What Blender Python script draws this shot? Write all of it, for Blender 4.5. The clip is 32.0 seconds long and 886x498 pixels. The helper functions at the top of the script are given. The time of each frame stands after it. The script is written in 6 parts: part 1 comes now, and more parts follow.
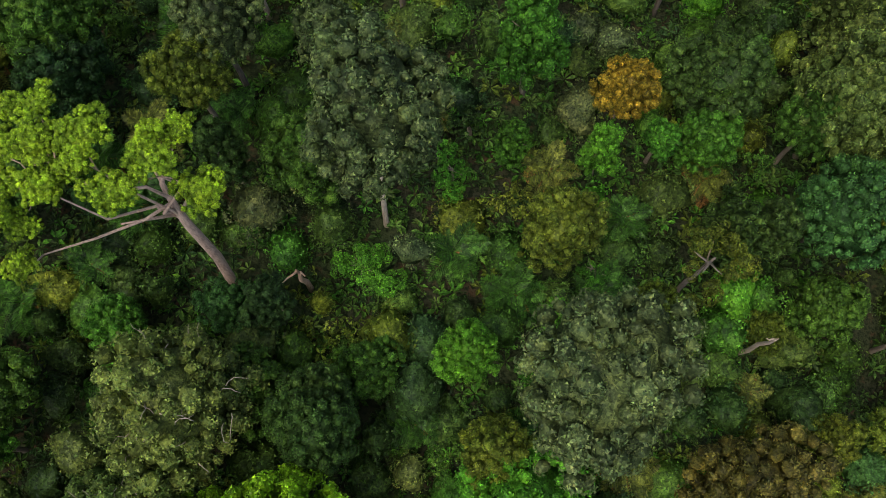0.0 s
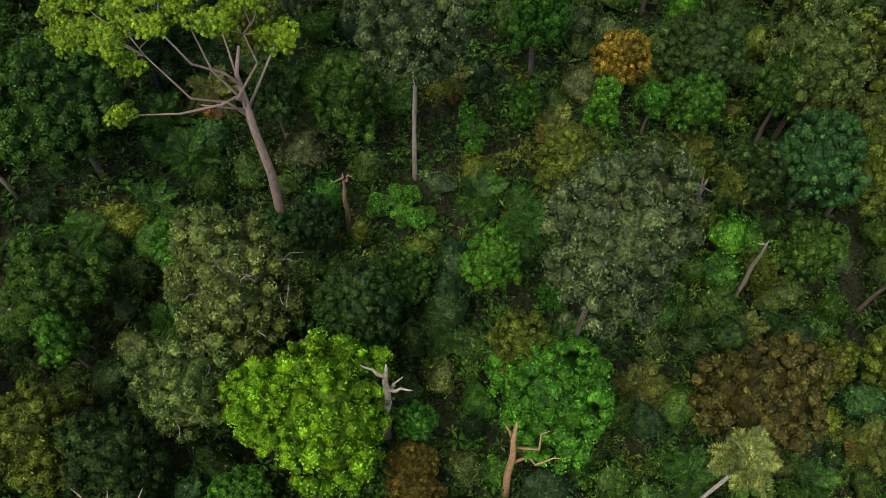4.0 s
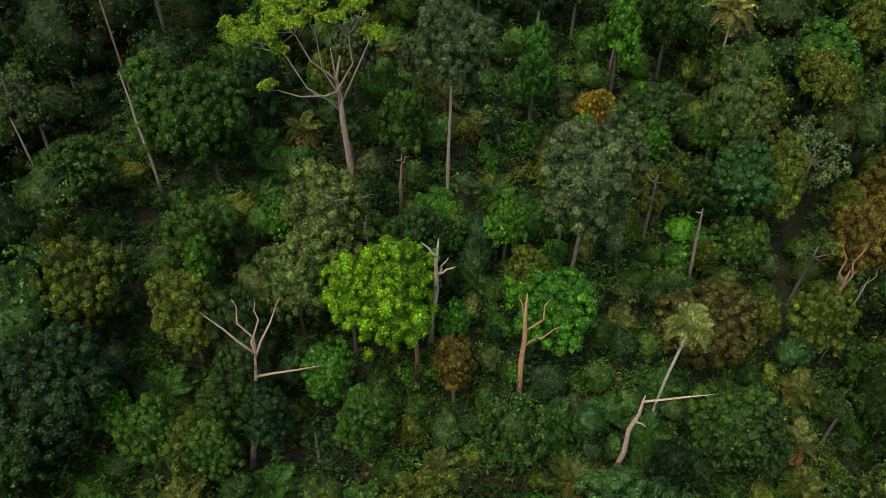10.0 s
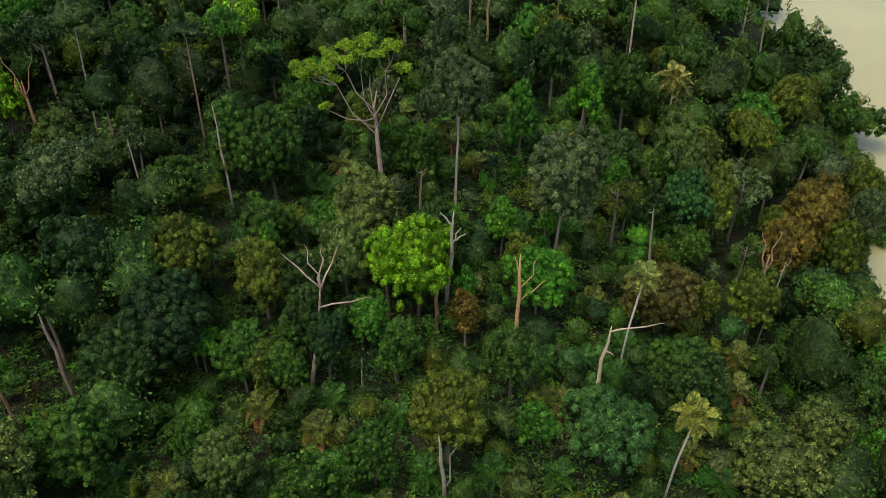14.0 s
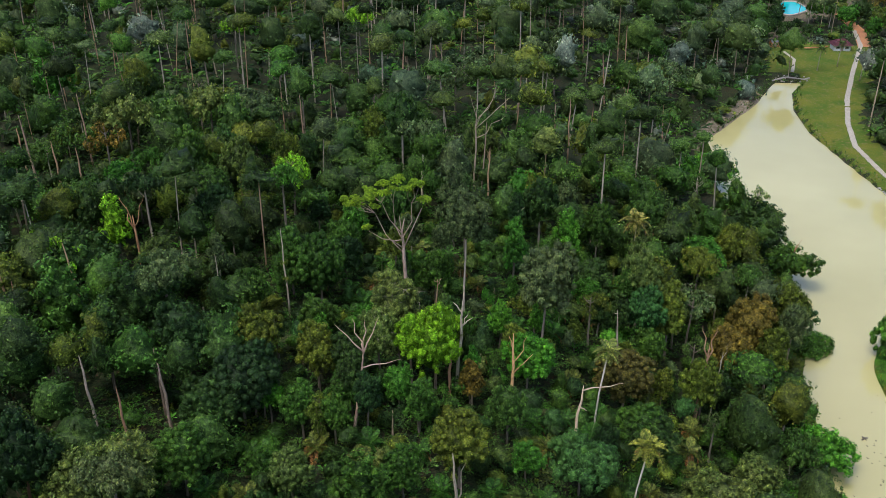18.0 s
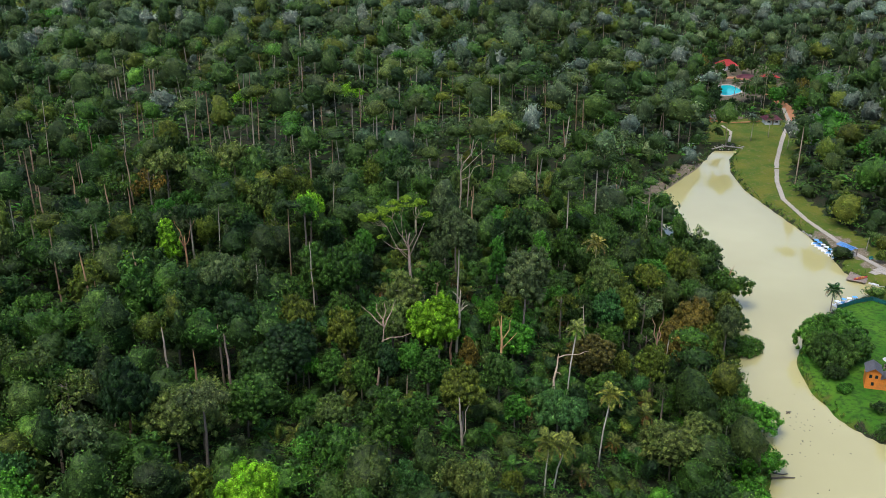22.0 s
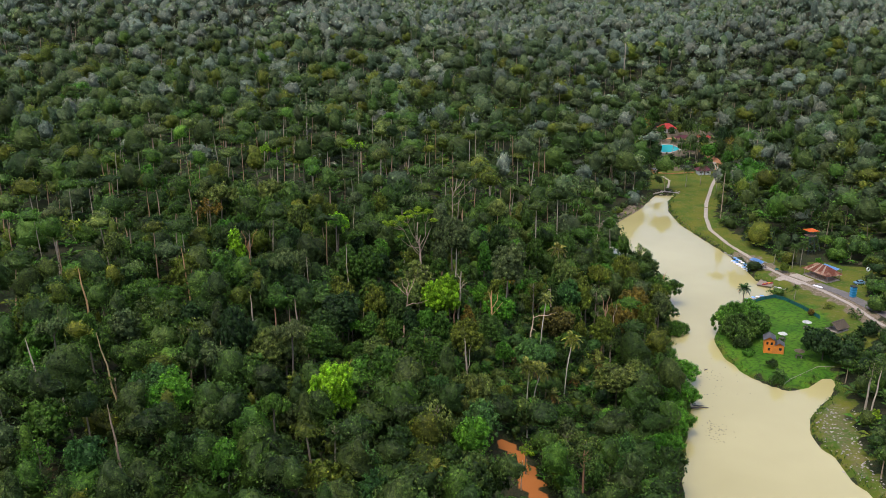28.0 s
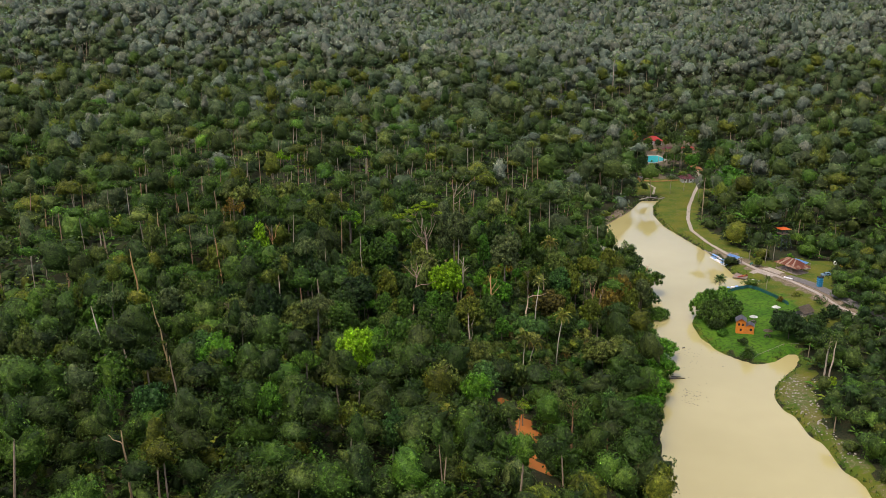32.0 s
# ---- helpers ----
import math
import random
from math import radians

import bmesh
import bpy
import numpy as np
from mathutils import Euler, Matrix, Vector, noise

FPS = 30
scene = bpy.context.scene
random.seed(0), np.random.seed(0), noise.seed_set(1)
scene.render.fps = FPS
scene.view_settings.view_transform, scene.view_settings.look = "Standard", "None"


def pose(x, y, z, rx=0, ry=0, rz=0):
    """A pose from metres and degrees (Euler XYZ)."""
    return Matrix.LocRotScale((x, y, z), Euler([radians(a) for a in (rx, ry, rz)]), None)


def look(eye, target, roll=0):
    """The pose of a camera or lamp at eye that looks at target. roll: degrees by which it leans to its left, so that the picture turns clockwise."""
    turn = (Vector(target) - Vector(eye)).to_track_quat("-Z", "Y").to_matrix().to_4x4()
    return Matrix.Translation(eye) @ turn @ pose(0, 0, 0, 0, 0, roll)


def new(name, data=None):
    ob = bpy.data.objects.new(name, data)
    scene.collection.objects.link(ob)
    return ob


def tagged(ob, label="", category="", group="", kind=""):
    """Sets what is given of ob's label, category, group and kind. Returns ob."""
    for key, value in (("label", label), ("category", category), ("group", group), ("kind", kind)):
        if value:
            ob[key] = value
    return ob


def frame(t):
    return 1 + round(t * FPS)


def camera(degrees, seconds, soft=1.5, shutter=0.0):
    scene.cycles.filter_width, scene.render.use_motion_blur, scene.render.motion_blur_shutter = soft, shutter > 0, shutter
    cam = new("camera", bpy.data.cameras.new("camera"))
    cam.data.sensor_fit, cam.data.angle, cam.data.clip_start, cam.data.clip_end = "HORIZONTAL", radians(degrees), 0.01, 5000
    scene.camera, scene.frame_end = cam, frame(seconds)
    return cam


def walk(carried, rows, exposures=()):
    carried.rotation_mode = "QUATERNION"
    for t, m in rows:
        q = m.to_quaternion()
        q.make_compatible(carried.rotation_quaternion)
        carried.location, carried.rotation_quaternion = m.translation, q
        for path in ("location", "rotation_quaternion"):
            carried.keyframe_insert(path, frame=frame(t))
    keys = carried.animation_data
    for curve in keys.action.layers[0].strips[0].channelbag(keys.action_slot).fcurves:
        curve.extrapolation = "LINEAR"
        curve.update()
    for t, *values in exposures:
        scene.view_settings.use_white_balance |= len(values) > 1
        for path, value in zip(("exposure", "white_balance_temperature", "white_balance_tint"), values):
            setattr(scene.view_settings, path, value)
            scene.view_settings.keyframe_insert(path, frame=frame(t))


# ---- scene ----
cam = camera(50.0, 32.0, soft=0.65)
PATH = [
    (0, (-1.253, 245.895, 83.93), (-1.333, 246.387, 81.993), 0.0),
    (2, (-0.956, 235.982, 84.107), (-1.058, 236.671, 82.233), -0.0),
    (4, (-0.605, 226.459, 85.219), (-0.727, 227.308, 83.412), 0.0),
    (7, (0.38, 209.889, 88.716), (0.22, 210.976, 87.045), -0.2),
    (8, (0.713, 204.393, 90.201), (0.542, 205.542, 88.574), -0.1),
    (9, (1.129, 198.045, 91.906), (0.95, 199.271, 90.336), -0.3),
    (10, (1.408, 191.972, 93.931), (1.227, 193.255, 92.408), -0.0),
    (11, (1.834, 184.471, 94.852), (1.648, 185.83, 93.396), 0.0),
    (12, (1.842, 176.236, 95.686), (1.66, 177.667, 94.3), 0.0),
    (12.5, (2.019, 172.129, 96.349), (1.839, 173.566, 94.97), -0.0),
    (13, (2.561, 168.28, 97.59), (2.377, 169.716, 96.21), 0.2),
    (13.5, (2.62, 163.91, 98.447), (2.437, 165.39, 97.114), 0.0),
    (14, (2.887, 159.548, 99.415), (2.7, 161.069, 98.13), 0.1),
    (14.5, (3.333, 155.345, 99.832), (3.139, 156.907, 98.599), 0.1),
    (17, (6.492, 132.882, 103.89), (6.26, 134.597, 102.888), -0.3),
    (19, (6.26, 111.222, 108.141), (6.048, 113.015, 107.28), 0.2),
    (21, (5.071, 92.3, 106.727), (4.895, 94.136, 105.953), 0.2),
    (23, (3.419, 69.692, 107.89), (3.278, 71.558, 107.185), 0.1),
    (25, (1.686, 45.661, 109.038), (1.572, 47.55, 108.392), -0.0),
    (28, (-1.029, 12.888, 111.232), (-1.11, 14.799, 110.646), 0.1),
    (30, (-2.297, -5.254, 111.244), (-2.369, -3.335, 110.687), 0.0),
    (32, (-2.682, -18.573, 111.015), (-2.751, -16.649, 110.472), -0.1),
]
LIGHTNESS = [(0, 0.66, 6300, 12), (4, 0.44, 6300, 12), (7, 0.42, 6300, 12), (9, 0.34, 6320, 11), (12, 0.42, 6350, 10), (14, 0.46, 6250, 8), (17, 0.66, 5820, 11), (21, 0.68, 5760, 11), (25, 0.68, 5920, 14), (28, 0.68, 6240, 17), (30, 0.65, 6500, 17), (32, 0.62, 6850, 19)]
walk(cam, [(t, look(eye, target, roll)) for t, eye, target, roll in PATH], LIGHTNESS)

# ---- light: bright overcast sky ----
SUN_ELEVATION, SUN_TURN = 68.0, 215.0
world = bpy.data.worlds.new("overcast_sky")
scene.world = world
world.use_nodes = True
wt = world.node_tree
sky = wt.nodes.new("ShaderNodeTexSky")
sky.sky_type, sky.sun_disc = "NISHITA", False
sky.sun_elevation, sky.sun_rotation = radians(SUN_ELEVATION), radians(SUN_TURN)
sky.air_density, sky.dust_density, sky.ozone_density = 1.0, 4.0, 1.0
wt.links.new(sky.outputs["Color"], wt.nodes["Background"].inputs["Color"])
wt.nodes["Background"].inputs["Strength"].default_value = 0.15
sun = new("sun", bpy.data.lights.new("sun", "SUN"))
sun.data.energy, sun.data.angle, sun.data.color = 0.9, radians(28), (1.0, 0.95, 0.86)
sa, se = radians(SUN_TURN), radians(SUN_ELEVATION)
sun.matrix_world = look((0, 0, 300), Vector((0, 0, 300)) - Vector((math.sin(sa) * math.cos(se), math.cos(sa) * math.cos(se), math.sin(se))))


# ---- materials ----
def nodes_of(name):
    m = bpy.data.materials.new(name)
    m.use_nodes = True
    return m, m.node_tree, m.node_tree.nodes["Principled BSDF"]


def add(tree, kind, **values):
    n = tree.nodes.new(kind)
    for key, value in values.items():
        n.inputs[key].default_value = value
    return n


def mix(tree, a, b, fac, blend="MIX"):
    n = tree.nodes.new("ShaderNodeMix")
    n.data_type, n.blend_type = "RGBA", blend
    for socket, value in ((n.inputs[0], fac), (n.inputs[6], a), (n.inputs[7], b)):
        if isinstance(value, bpy.types.NodeSocket):
            tree.links.new(value, socket)
        else:
            socket.default_value = value if isinstance(value, (int, float)) else (*value, 1)
    return n.outputs[2]


def ramp(tree, value, *stops):
    n = tree.nodes.new("ShaderNodeValToRGB")
    while len(n.color_ramp.elements) < len(stops):
        n.color_ramp.elements.new(0.5)
    for e, (at, c) in zip(n.color_ramp.elements, stops):
        e.position, e.color = at, (c, c, c, 1) if isinstance(c, (int, float)) else (*c, 1)
    tree.links.new(value, n.inputs[0])
    return n.outputs[0]


def noise_of(tree, scale, detail=3.0, kind="Object", rough=0.55):
    c = tree.nodes.new("ShaderNodeTexCoord")
    n = add(tree, "ShaderNodeTexNoise", Scale=scale, Detail=detail, Roughness=rough)
    tree.links.new(c.outputs[kind], n.inputs["Vector"])
    return n.outputs["Fac"]


def relief(tree, p, height, strength, distance):
    b = add(tree, "ShaderNodeBump", Strength=strength, Distance=distance)
    tree.links.new(height, b.inputs["Height"])
    tree.links.new(b.outputs["Normal"], p.inputs["Normal"])


def foliage_material(name, translucent=0.22, gloss=0.5, spread=1.0, grain=7.5):
    """Leaves: the object's own colour, the tint of each plant or leaf, and a mottling."""
    m, t, p = nodes_of(name)
    info = t.nodes.new("ShaderNodeObjectInfo")
    tint = t.nodes.new("ShaderNodeVertexColor")
    tint.layer_name = "tint"
    c = mix(t, info.outputs["Color"], tint.outputs["Color"], 1.0, "MULTIPLY")
    isle = t.nodes.new("ShaderNodeNewGeometry").outputs["Random Per Island"]
    c = mix(t, c, ramp(t, isle, (0.0, (0.55, 0.58, 0.55)), (0.55, (0.95, 0.95, 0.95)), (0.88, (1.25, 1.25, 1.1)), (1.0, (1.5, 1.45, 1.15))), spread, "MULTIPLY")
    place = t.nodes.new("ShaderNodeNewGeometry").outputs["Position"]
    cells = add(t, "ShaderNodeTexVoronoi", Scale=grain)
    t.links.new(place, cells.inputs["Vector"])
    c = mix(t, c, ramp(t, cells.outputs["Color"], (0.05, (0.32, 0.35, 0.32)), (0.5, (0.92, 0.95, 0.92)), (0.95, (1.75, 1.7, 1.45))), spread, "MULTIPLY")
    sprays = add(t, "ShaderNodeTexVoronoi", Scale=2.3)
    t.links.new(place, sprays.inputs["Vector"])
    c = mix(t, c, ramp(t, sprays.outputs["Color"], (0.1, (0.5, 0.54, 0.5)), (0.5, (0.97, 1.0, 0.97)), (0.9, (1.5, 1.42, 1.35))), spread, "MULTIPLY")
    tufts = add(t, "ShaderNodeTexVoronoi", Scale=0.9)
    t.links.new(place, tufts.inputs["Vector"])
    c = mix(t, c, ramp(t, tufts.outputs["Color"], (0.1, (0.75, 0.78, 0.75)), (0.9, (1.25, 1.2, 1.15))), 1.0, "MULTIPLY")
    lumps = t.nodes.new("ShaderNodeMath")
    lumps.operation = "MULTIPLY_ADD"
    lumps.inputs[1].default_value = 0.35
    t.links.new(cells.outputs["Distance"], lumps.inputs[0])
    t.links.new(sprays.outputs["Distance"], lumps.inputs[2])
    relief(t, p, lumps.outputs[0], 0.45, 0.2)
    big = noise_of(t, 0.35, 2.0, "Object")
    c = mix(t, c, ramp(t, big, (0.3, (0.8, 0.86, 0.82)), (0.7, (1.15, 1.1, 1.0))), 1.0, "MULTIPLY")
    t.links.new(c, p.inputs["Base Color"])
    p.inputs["Roughness"].default_value = gloss
    p.inputs["Specular IOR Level"].default_value = 0.15
    tr = t.nodes.new("ShaderNodeBsdfTranslucent")
    t.links.new(mix(t, c, (1.2, 1.3, 0.5), 1.0, "MULTIPLY"), tr.inputs["Color"])
    ms = t.nodes.new("ShaderNodeMixShader")
    ms.inputs[0].default_value = translucent
    t.links.new(p.outputs[0], ms.inputs[1])
    t.links.new(tr.outputs[0], ms.inputs[2])
    t.links.new(ms.outputs[0], t.nodes["Material Output"].inputs["Surface"])
    return m


def plain(name, colour, rough=0.7, grain=0.15, scale=3.0, bump=0.2, metal=0.0, dirt=(0.1, 0.09, 0.07), wear=0.35):
    """A worn, dirty surface of one colour."""
    m, t, p = nodes_of(name)
    fine, broad = noise_of(t, scale * 6, 4), noise_of(t, scale * 0.5, 4)
    c = mix(t, colour, [v * (1 - grain * 2) for v in colour], ramp(t, fine, (0.35, 0.0), (0.7, 1.0)))
    c = mix(t, c, dirt, mix(t, (0, 0, 0), (wear, wear, wear), ramp(t, broad, (0.5, 0.0), (0.75, 1.0))))
    t.links.new(c, p.inputs["Base Color"])
    p.inputs["Roughness"].default_value, p.inputs["Metallic"].default_value = rough, metal
    relief(t, p, fine, bump, 0.03)
    return m


def bark_material():
    m, t, p = nodes_of("bark")
    info = t.nodes.new("ShaderNodeObjectInfo")
    co = t.nodes.new("ShaderNodeTexCoord")
    mp = t.nodes.new("ShaderNodeMapping")
    mp.inputs["Scale"].default_value = (5, 5, 0.8)
    t.links.new(co.outputs["Object"], mp.inputs["Vector"])
    n = add(t, "ShaderNodeTexNoise", Scale=2.0, Detail=5.0, Roughness=0.65)
    t.links.new(mp.outputs[0], n.inputs["Vector"])
    c = mix(t, info.outputs["Color"], ramp(t, n.outputs["Fac"], (0.3, (0.42, 0.39, 0.33)), (0.65, (1.15, 1.1, 0.96))), 1.0, "MULTIPLY")
    t.links.new(c, p.inputs["Base Color"])
    p.inputs["Roughness"].default_value = 0.85
    relief(t, p, n.outputs["Fac"], 0.5, 0.05)
    return m


def ground_material():
    """Leaf litter, mown grass and bare earth, told apart by the sheet's cover attribute."""
    m, t, p = nodes_of("ground")
    cover = t.nodes.new("ShaderNodeVertexColor")
    cover.layer_name = "cover"
    split = t.nodes.new("ShaderNodeSeparateColor")
    t.links.new(cover.outputs["Color"], split.inputs[0])
    n1, n2, n3 = noise_of(t, 0.12, 5), noise_of(t, 0.9, 5), noise_of(t, 6.0, 3)
    litter = mix(t, (0.04, 0.04, 0.02), (0.032, 0.048, 0.014), ramp(t, n1, (0.4, 0.0), (0.6, 1.0)))
    litter = mix(t, litter, (0.075, 0.04, 0.02), ramp(t, n2, (0.55, 0.0), (0.7, 1.0)))
    litter = mix(t, litter, (0.012, 0.018, 0.006), ramp(t, noise_of(t, 3.5, 4), (0.45, 0.0), (0.6, 1.0)))
    grass = mix(t, (0.055, 0.1, 0.008), (0.125, 0.125, 0.014), ramp(t, n1, (0.35, 0.0), (0.65, 1.0)))
    grass = mix(t, grass, (0.04, 0.09, 0.012), ramp(t, n3, (0.5, 0.0), (0.75, 1.0)))
    grass = mix(t, grass, (0.16, 0.12, 0.055), ramp(t, n2, (0.55, 0.0), (0.7, 0.75)))
    lush = mix(t, (0.034, 0.115, 0.006), (0.075, 0.165, 0.010), ramp(t, n1, (0.35, 0.0), (0.65, 1.0)))
    lush = mix(t, lush, (0.022, 0.06, 0.008), ramp(t, n2, (0.45, 0.0), (0.65, 0.9)))
    grass = mix(t, grass, lush, cover.outputs["Alpha"])
    earth = mix(t, (0.19, 0.15, 0.10), (0.12, 0.10, 0.05), ramp(t, n2, (0.4, 0.0), (0.65, 1.0)))
    earth = mix(t, earth, (0.42, 0.37, 0.31), ramp(t, noise_of(t, 2.2, 4), (0.58, 0.0), (0.68, 0.8)))
    edge = t.nodes.new("ShaderNodeMath")
    edge.operation = "MULTIPLY_ADD"
    edge.inputs[1].default_value, edge.inputs[2].default_value = 0.5, -0.25
    t.links.new(n2, edge.inputs[0])

    def patchy(channel):
        a = t.nodes.new("ShaderNodeMath")
        t.links.new(channel, a.inputs[0])
        t.links.new(edge.outputs[0], a.inputs[1])
        return ramp(t, a.outputs[0], (0.4, 0.0), (0.6, 1.0))

    c = mix(t, litter, grass, patchy(split.outputs[0]))
    c = mix(t, c, earth, patchy(split.outputs[1]))
    c = mix(t, c, (0.42, 0.15, 0.035), patchy(split.outputs[2]))
    t.links.new(c, p.inputs["Base Color"])
    p.inputs["Roughness"].default_value = 0.95
    p.inputs["Specular IOR Level"].default_value = 0.15
    relief(t, p, n3, 0.6, 0.12)
    return m


def water_material():
    m, t, p = nodes_of("silty_water")
    n = noise_of(t, 0.015, 4)
    c = mix(t, (0.395, 0.352, 0.138), (0.475, 0.428, 0.185), ramp(t, n, (0.35, 0.0), (0.65, 1.0)))
    t.links.new(c, p.inputs["Base Color"])
    p.inputs["Roughness"].default_value, p.inputs["IOR"].default_value = 0.03, 1.85
    relief(t, p, noise_of(t, 1.3, 3), 0.03, 0.02)
    return m


LEAF, NEEDLE, BARK, GROUND, WATER = foliage_material("leaves", spread=0.9), foliage_material("palm_leaves", 0.15, 0.38), bark_material(), ground_material(), water_material()
CANOPY = foliage_material("canopy_leaves", 0.22, 0.6, 0.5, 3.2)
CONCRETE = plain("weathered_concrete", (0.42, 0.37, 0.29), 0.9, 0.2, 0.6)
TIMBER = plain("grey_timber", (0.3, 0.23, 0.17), 0.85, 0.25, 1.0)
WHITE = plain("white_paint", (0.78, 0.78, 0.76), 0.45, 0.08, 1.0)
BLUE = plain("sky_blue_paint", (0.1, 0.36, 0.72), 0.4, 0.1, 1.0)
DEEP_BLUE = plain("teal_blue_paint", (0.01, 0.22, 0.36), 0.35, 0.1, 1.0)
BLUE_ROOF = plain("blue_sheet_roof", (0.16, 0.38, 0.72), 0.5, 0.1, 0.8)
ORANGE = plain("orange_plaster", (0.8, 0.24, 0.02), 0.7, 0.1, 0.8)
ORANGE_ROOF = plain("orange_roof", (0.85, 0.2, 0.03), 0.6, 0.1, 0.8)
GREY_ROOF = plain("grey_roof", (0.2, 0.2, 0.21), 0.6, 0.15, 0.8)
RUST = plain("rusty_sheet_roof", (0.3, 0.095, 0.05), 0.75, 0.25, 0.7, dirt=(0.7, 0.5, 0.32), wear=0.95)
PALE_RUST = plain("bleached_sheet_roof", (0.62, 0.46, 0.32), 0.75, 0.2, 0.7, dirt=(0.36, 0.13, 0.06), wear=0.8)
RED_ROOF = plain("red_roof", (0.62, 0.06, 0.05), 0.6, 0.12, 0.6)
MAROON = plain("maroon_roof", (0.17, 0.045, 0.06), 0.7, 0.15, 0.6)
STEEL = plain("dark_steel", (0.06, 0.09, 0.1), 0.5, 0.2, 1.0, metal=0.4)
RED = plain("faded_red_plastic", (0.55, 0.08, 0.1), 0.5, 0.1, 1.0)
YELLOW = plain("yellow_plastic", (0.8, 0.45, 0.03), 0.5, 0.1, 1.0)
RUBBER = plain("black_rubber", (0.02, 0.02, 0.02), 0.8, 0.1, 2.0)
GLASSY = plain("dark_glass", (0.02, 0.025, 0.03), 0.1, 0.05, 1.0, wear=0.05)
POOL = plain("turquoise_pool_water", (0.03, 0.5, 0.5), 0.08, 0.05, 0.3, wear=0.0)
ROCK = plain("pale_rock", (0.38, 0.34, 0.3), 0.9, 0.25, 1.5)
NETTING = plain("green_netting", (0.03, 0.24, 0.22), 0.8, 0.2, 2.0)
CLAY = plain("orange_clay", (0.5, 0.22, 0.09), 0.95, 0.2, 0.6)
CAR_PAINT = plain("grey_blue_car_paint", (0.13, 0.24, 0.32), 0.3, 0.05, 1.0, wear=0.2)
ASPHALT = plain("worn_asphalt", (0.15, 0.14, 0.13), 0.95, 0.2, 0.8, dirt=(0.3, 0.26, 0.2))
THATCH = plain("dry_thatch", (0.2, 0.16, 0.11), 0.95, 0.25, 1.5)


# ---- mesh helpers ----
def mesh_of(name, verts, faces, material, tint=None, smooth=False):
    me = bpy.data.meshes.new(name)
    verts, faces = np.asarray(verts, np.float32), np.asarray(faces, np.int32)
    me.vertices.add(len(verts))
    me.vertices.foreach_set("co", verts.ravel())
    k = faces.shape[1]
    me.loops.add(faces.size)
    me.loops.foreach_set("vertex_index", faces.ravel())
    me.polygons.add(len(faces))
    me.polygons.foreach_set("loop_start", np.arange(0, faces.size, k, dtype=np.int32))
    me.polygons.foreach_set("use_smooth", np.full(len(faces), smooth))
    me.update(calc_edges=True)
    if tint is not None:
        a = me.color_attributes.new("tint", "FLOAT_COLOR", "POINT")
        a.data.foreach_set("color", np.c_[tint, np.ones(len(verts))].astype(np.float32).ravel())
    me.materials.append(material)
    return me


def bm_mesh(name, bm, material, smooth=False):
    me = bpy.data.meshes.new(name)
    bm.to_mesh(me)
    bm.free()
    me.materials.append(material)
    if smooth:
        me.polygons.foreach_set("use_smooth", np.full(len(me.polygons), True))
    return me


def part(name, bm, material, parent, label="", smooth=False):
    ob = new(name, bm_mesh(name, bm, material, smooth))
    ob.parent = parent
    return tagged(ob, label) if label else ob


def thing(name, x, y, z, turn, label, category, group="", kind=""):
    ob = new(name)
    ob.empty_display_size = 0.3
    ob.matrix_basis = pose(x, y, z, 0, 0, turn)
    return tagged(ob, label, category, group, kind)


def box(bm, cx, cy, cz, sx, sy, sz, bevel=0.0, turn=None):
    r = bmesh.ops.create_cube(bm, size=1.0)
    m = Matrix.Translation((cx, cy, cz)) @ (turn or Matrix.Identity(4)) @ Matrix.Diagonal((sx, sy, sz, 1))
    bmesh.ops.transform(bm, matrix=m, verts=r["verts"])
    if bevel:
        edges = list({e for v in r["verts"] for e in v.link_edges})
        bmesh.ops.bevel(bm, geom=edges, offset=bevel, segments=1, affect="EDGES")
    return bm


def tube(bm, points, radii, sides=7, cap=True):
    """A tapered tube along points."""
    pts = [Vector(p) for p in points]
    rings = []
    for i, p in enumerate(pts):
        way = (pts[min(i + 1, len(pts) - 1)] - pts[max(i - 1, 0)]).normalized()
        side = way.cross(Vector((0.3, 1, 0.1))).normalized()
        up = side.cross(way)
        rings.append([bm.verts.new(p + radii[i] * (math.cos(a) * side + math.sin(a) * up)) for a in np.arange(sides) * 2 * math.pi / sides])
    for a, b in zip(rings, rings[1:]):
        for i in range(sides):
            bm.faces.new((a[i], a[(i + 1) % sides], b[(i + 1) % sides], b[i]))
    if cap:
        bm.faces.new(rings[0][::-1])
        bm.faces.new(rings[-1])
    return bm


def fresh():
    return bmesh.new()


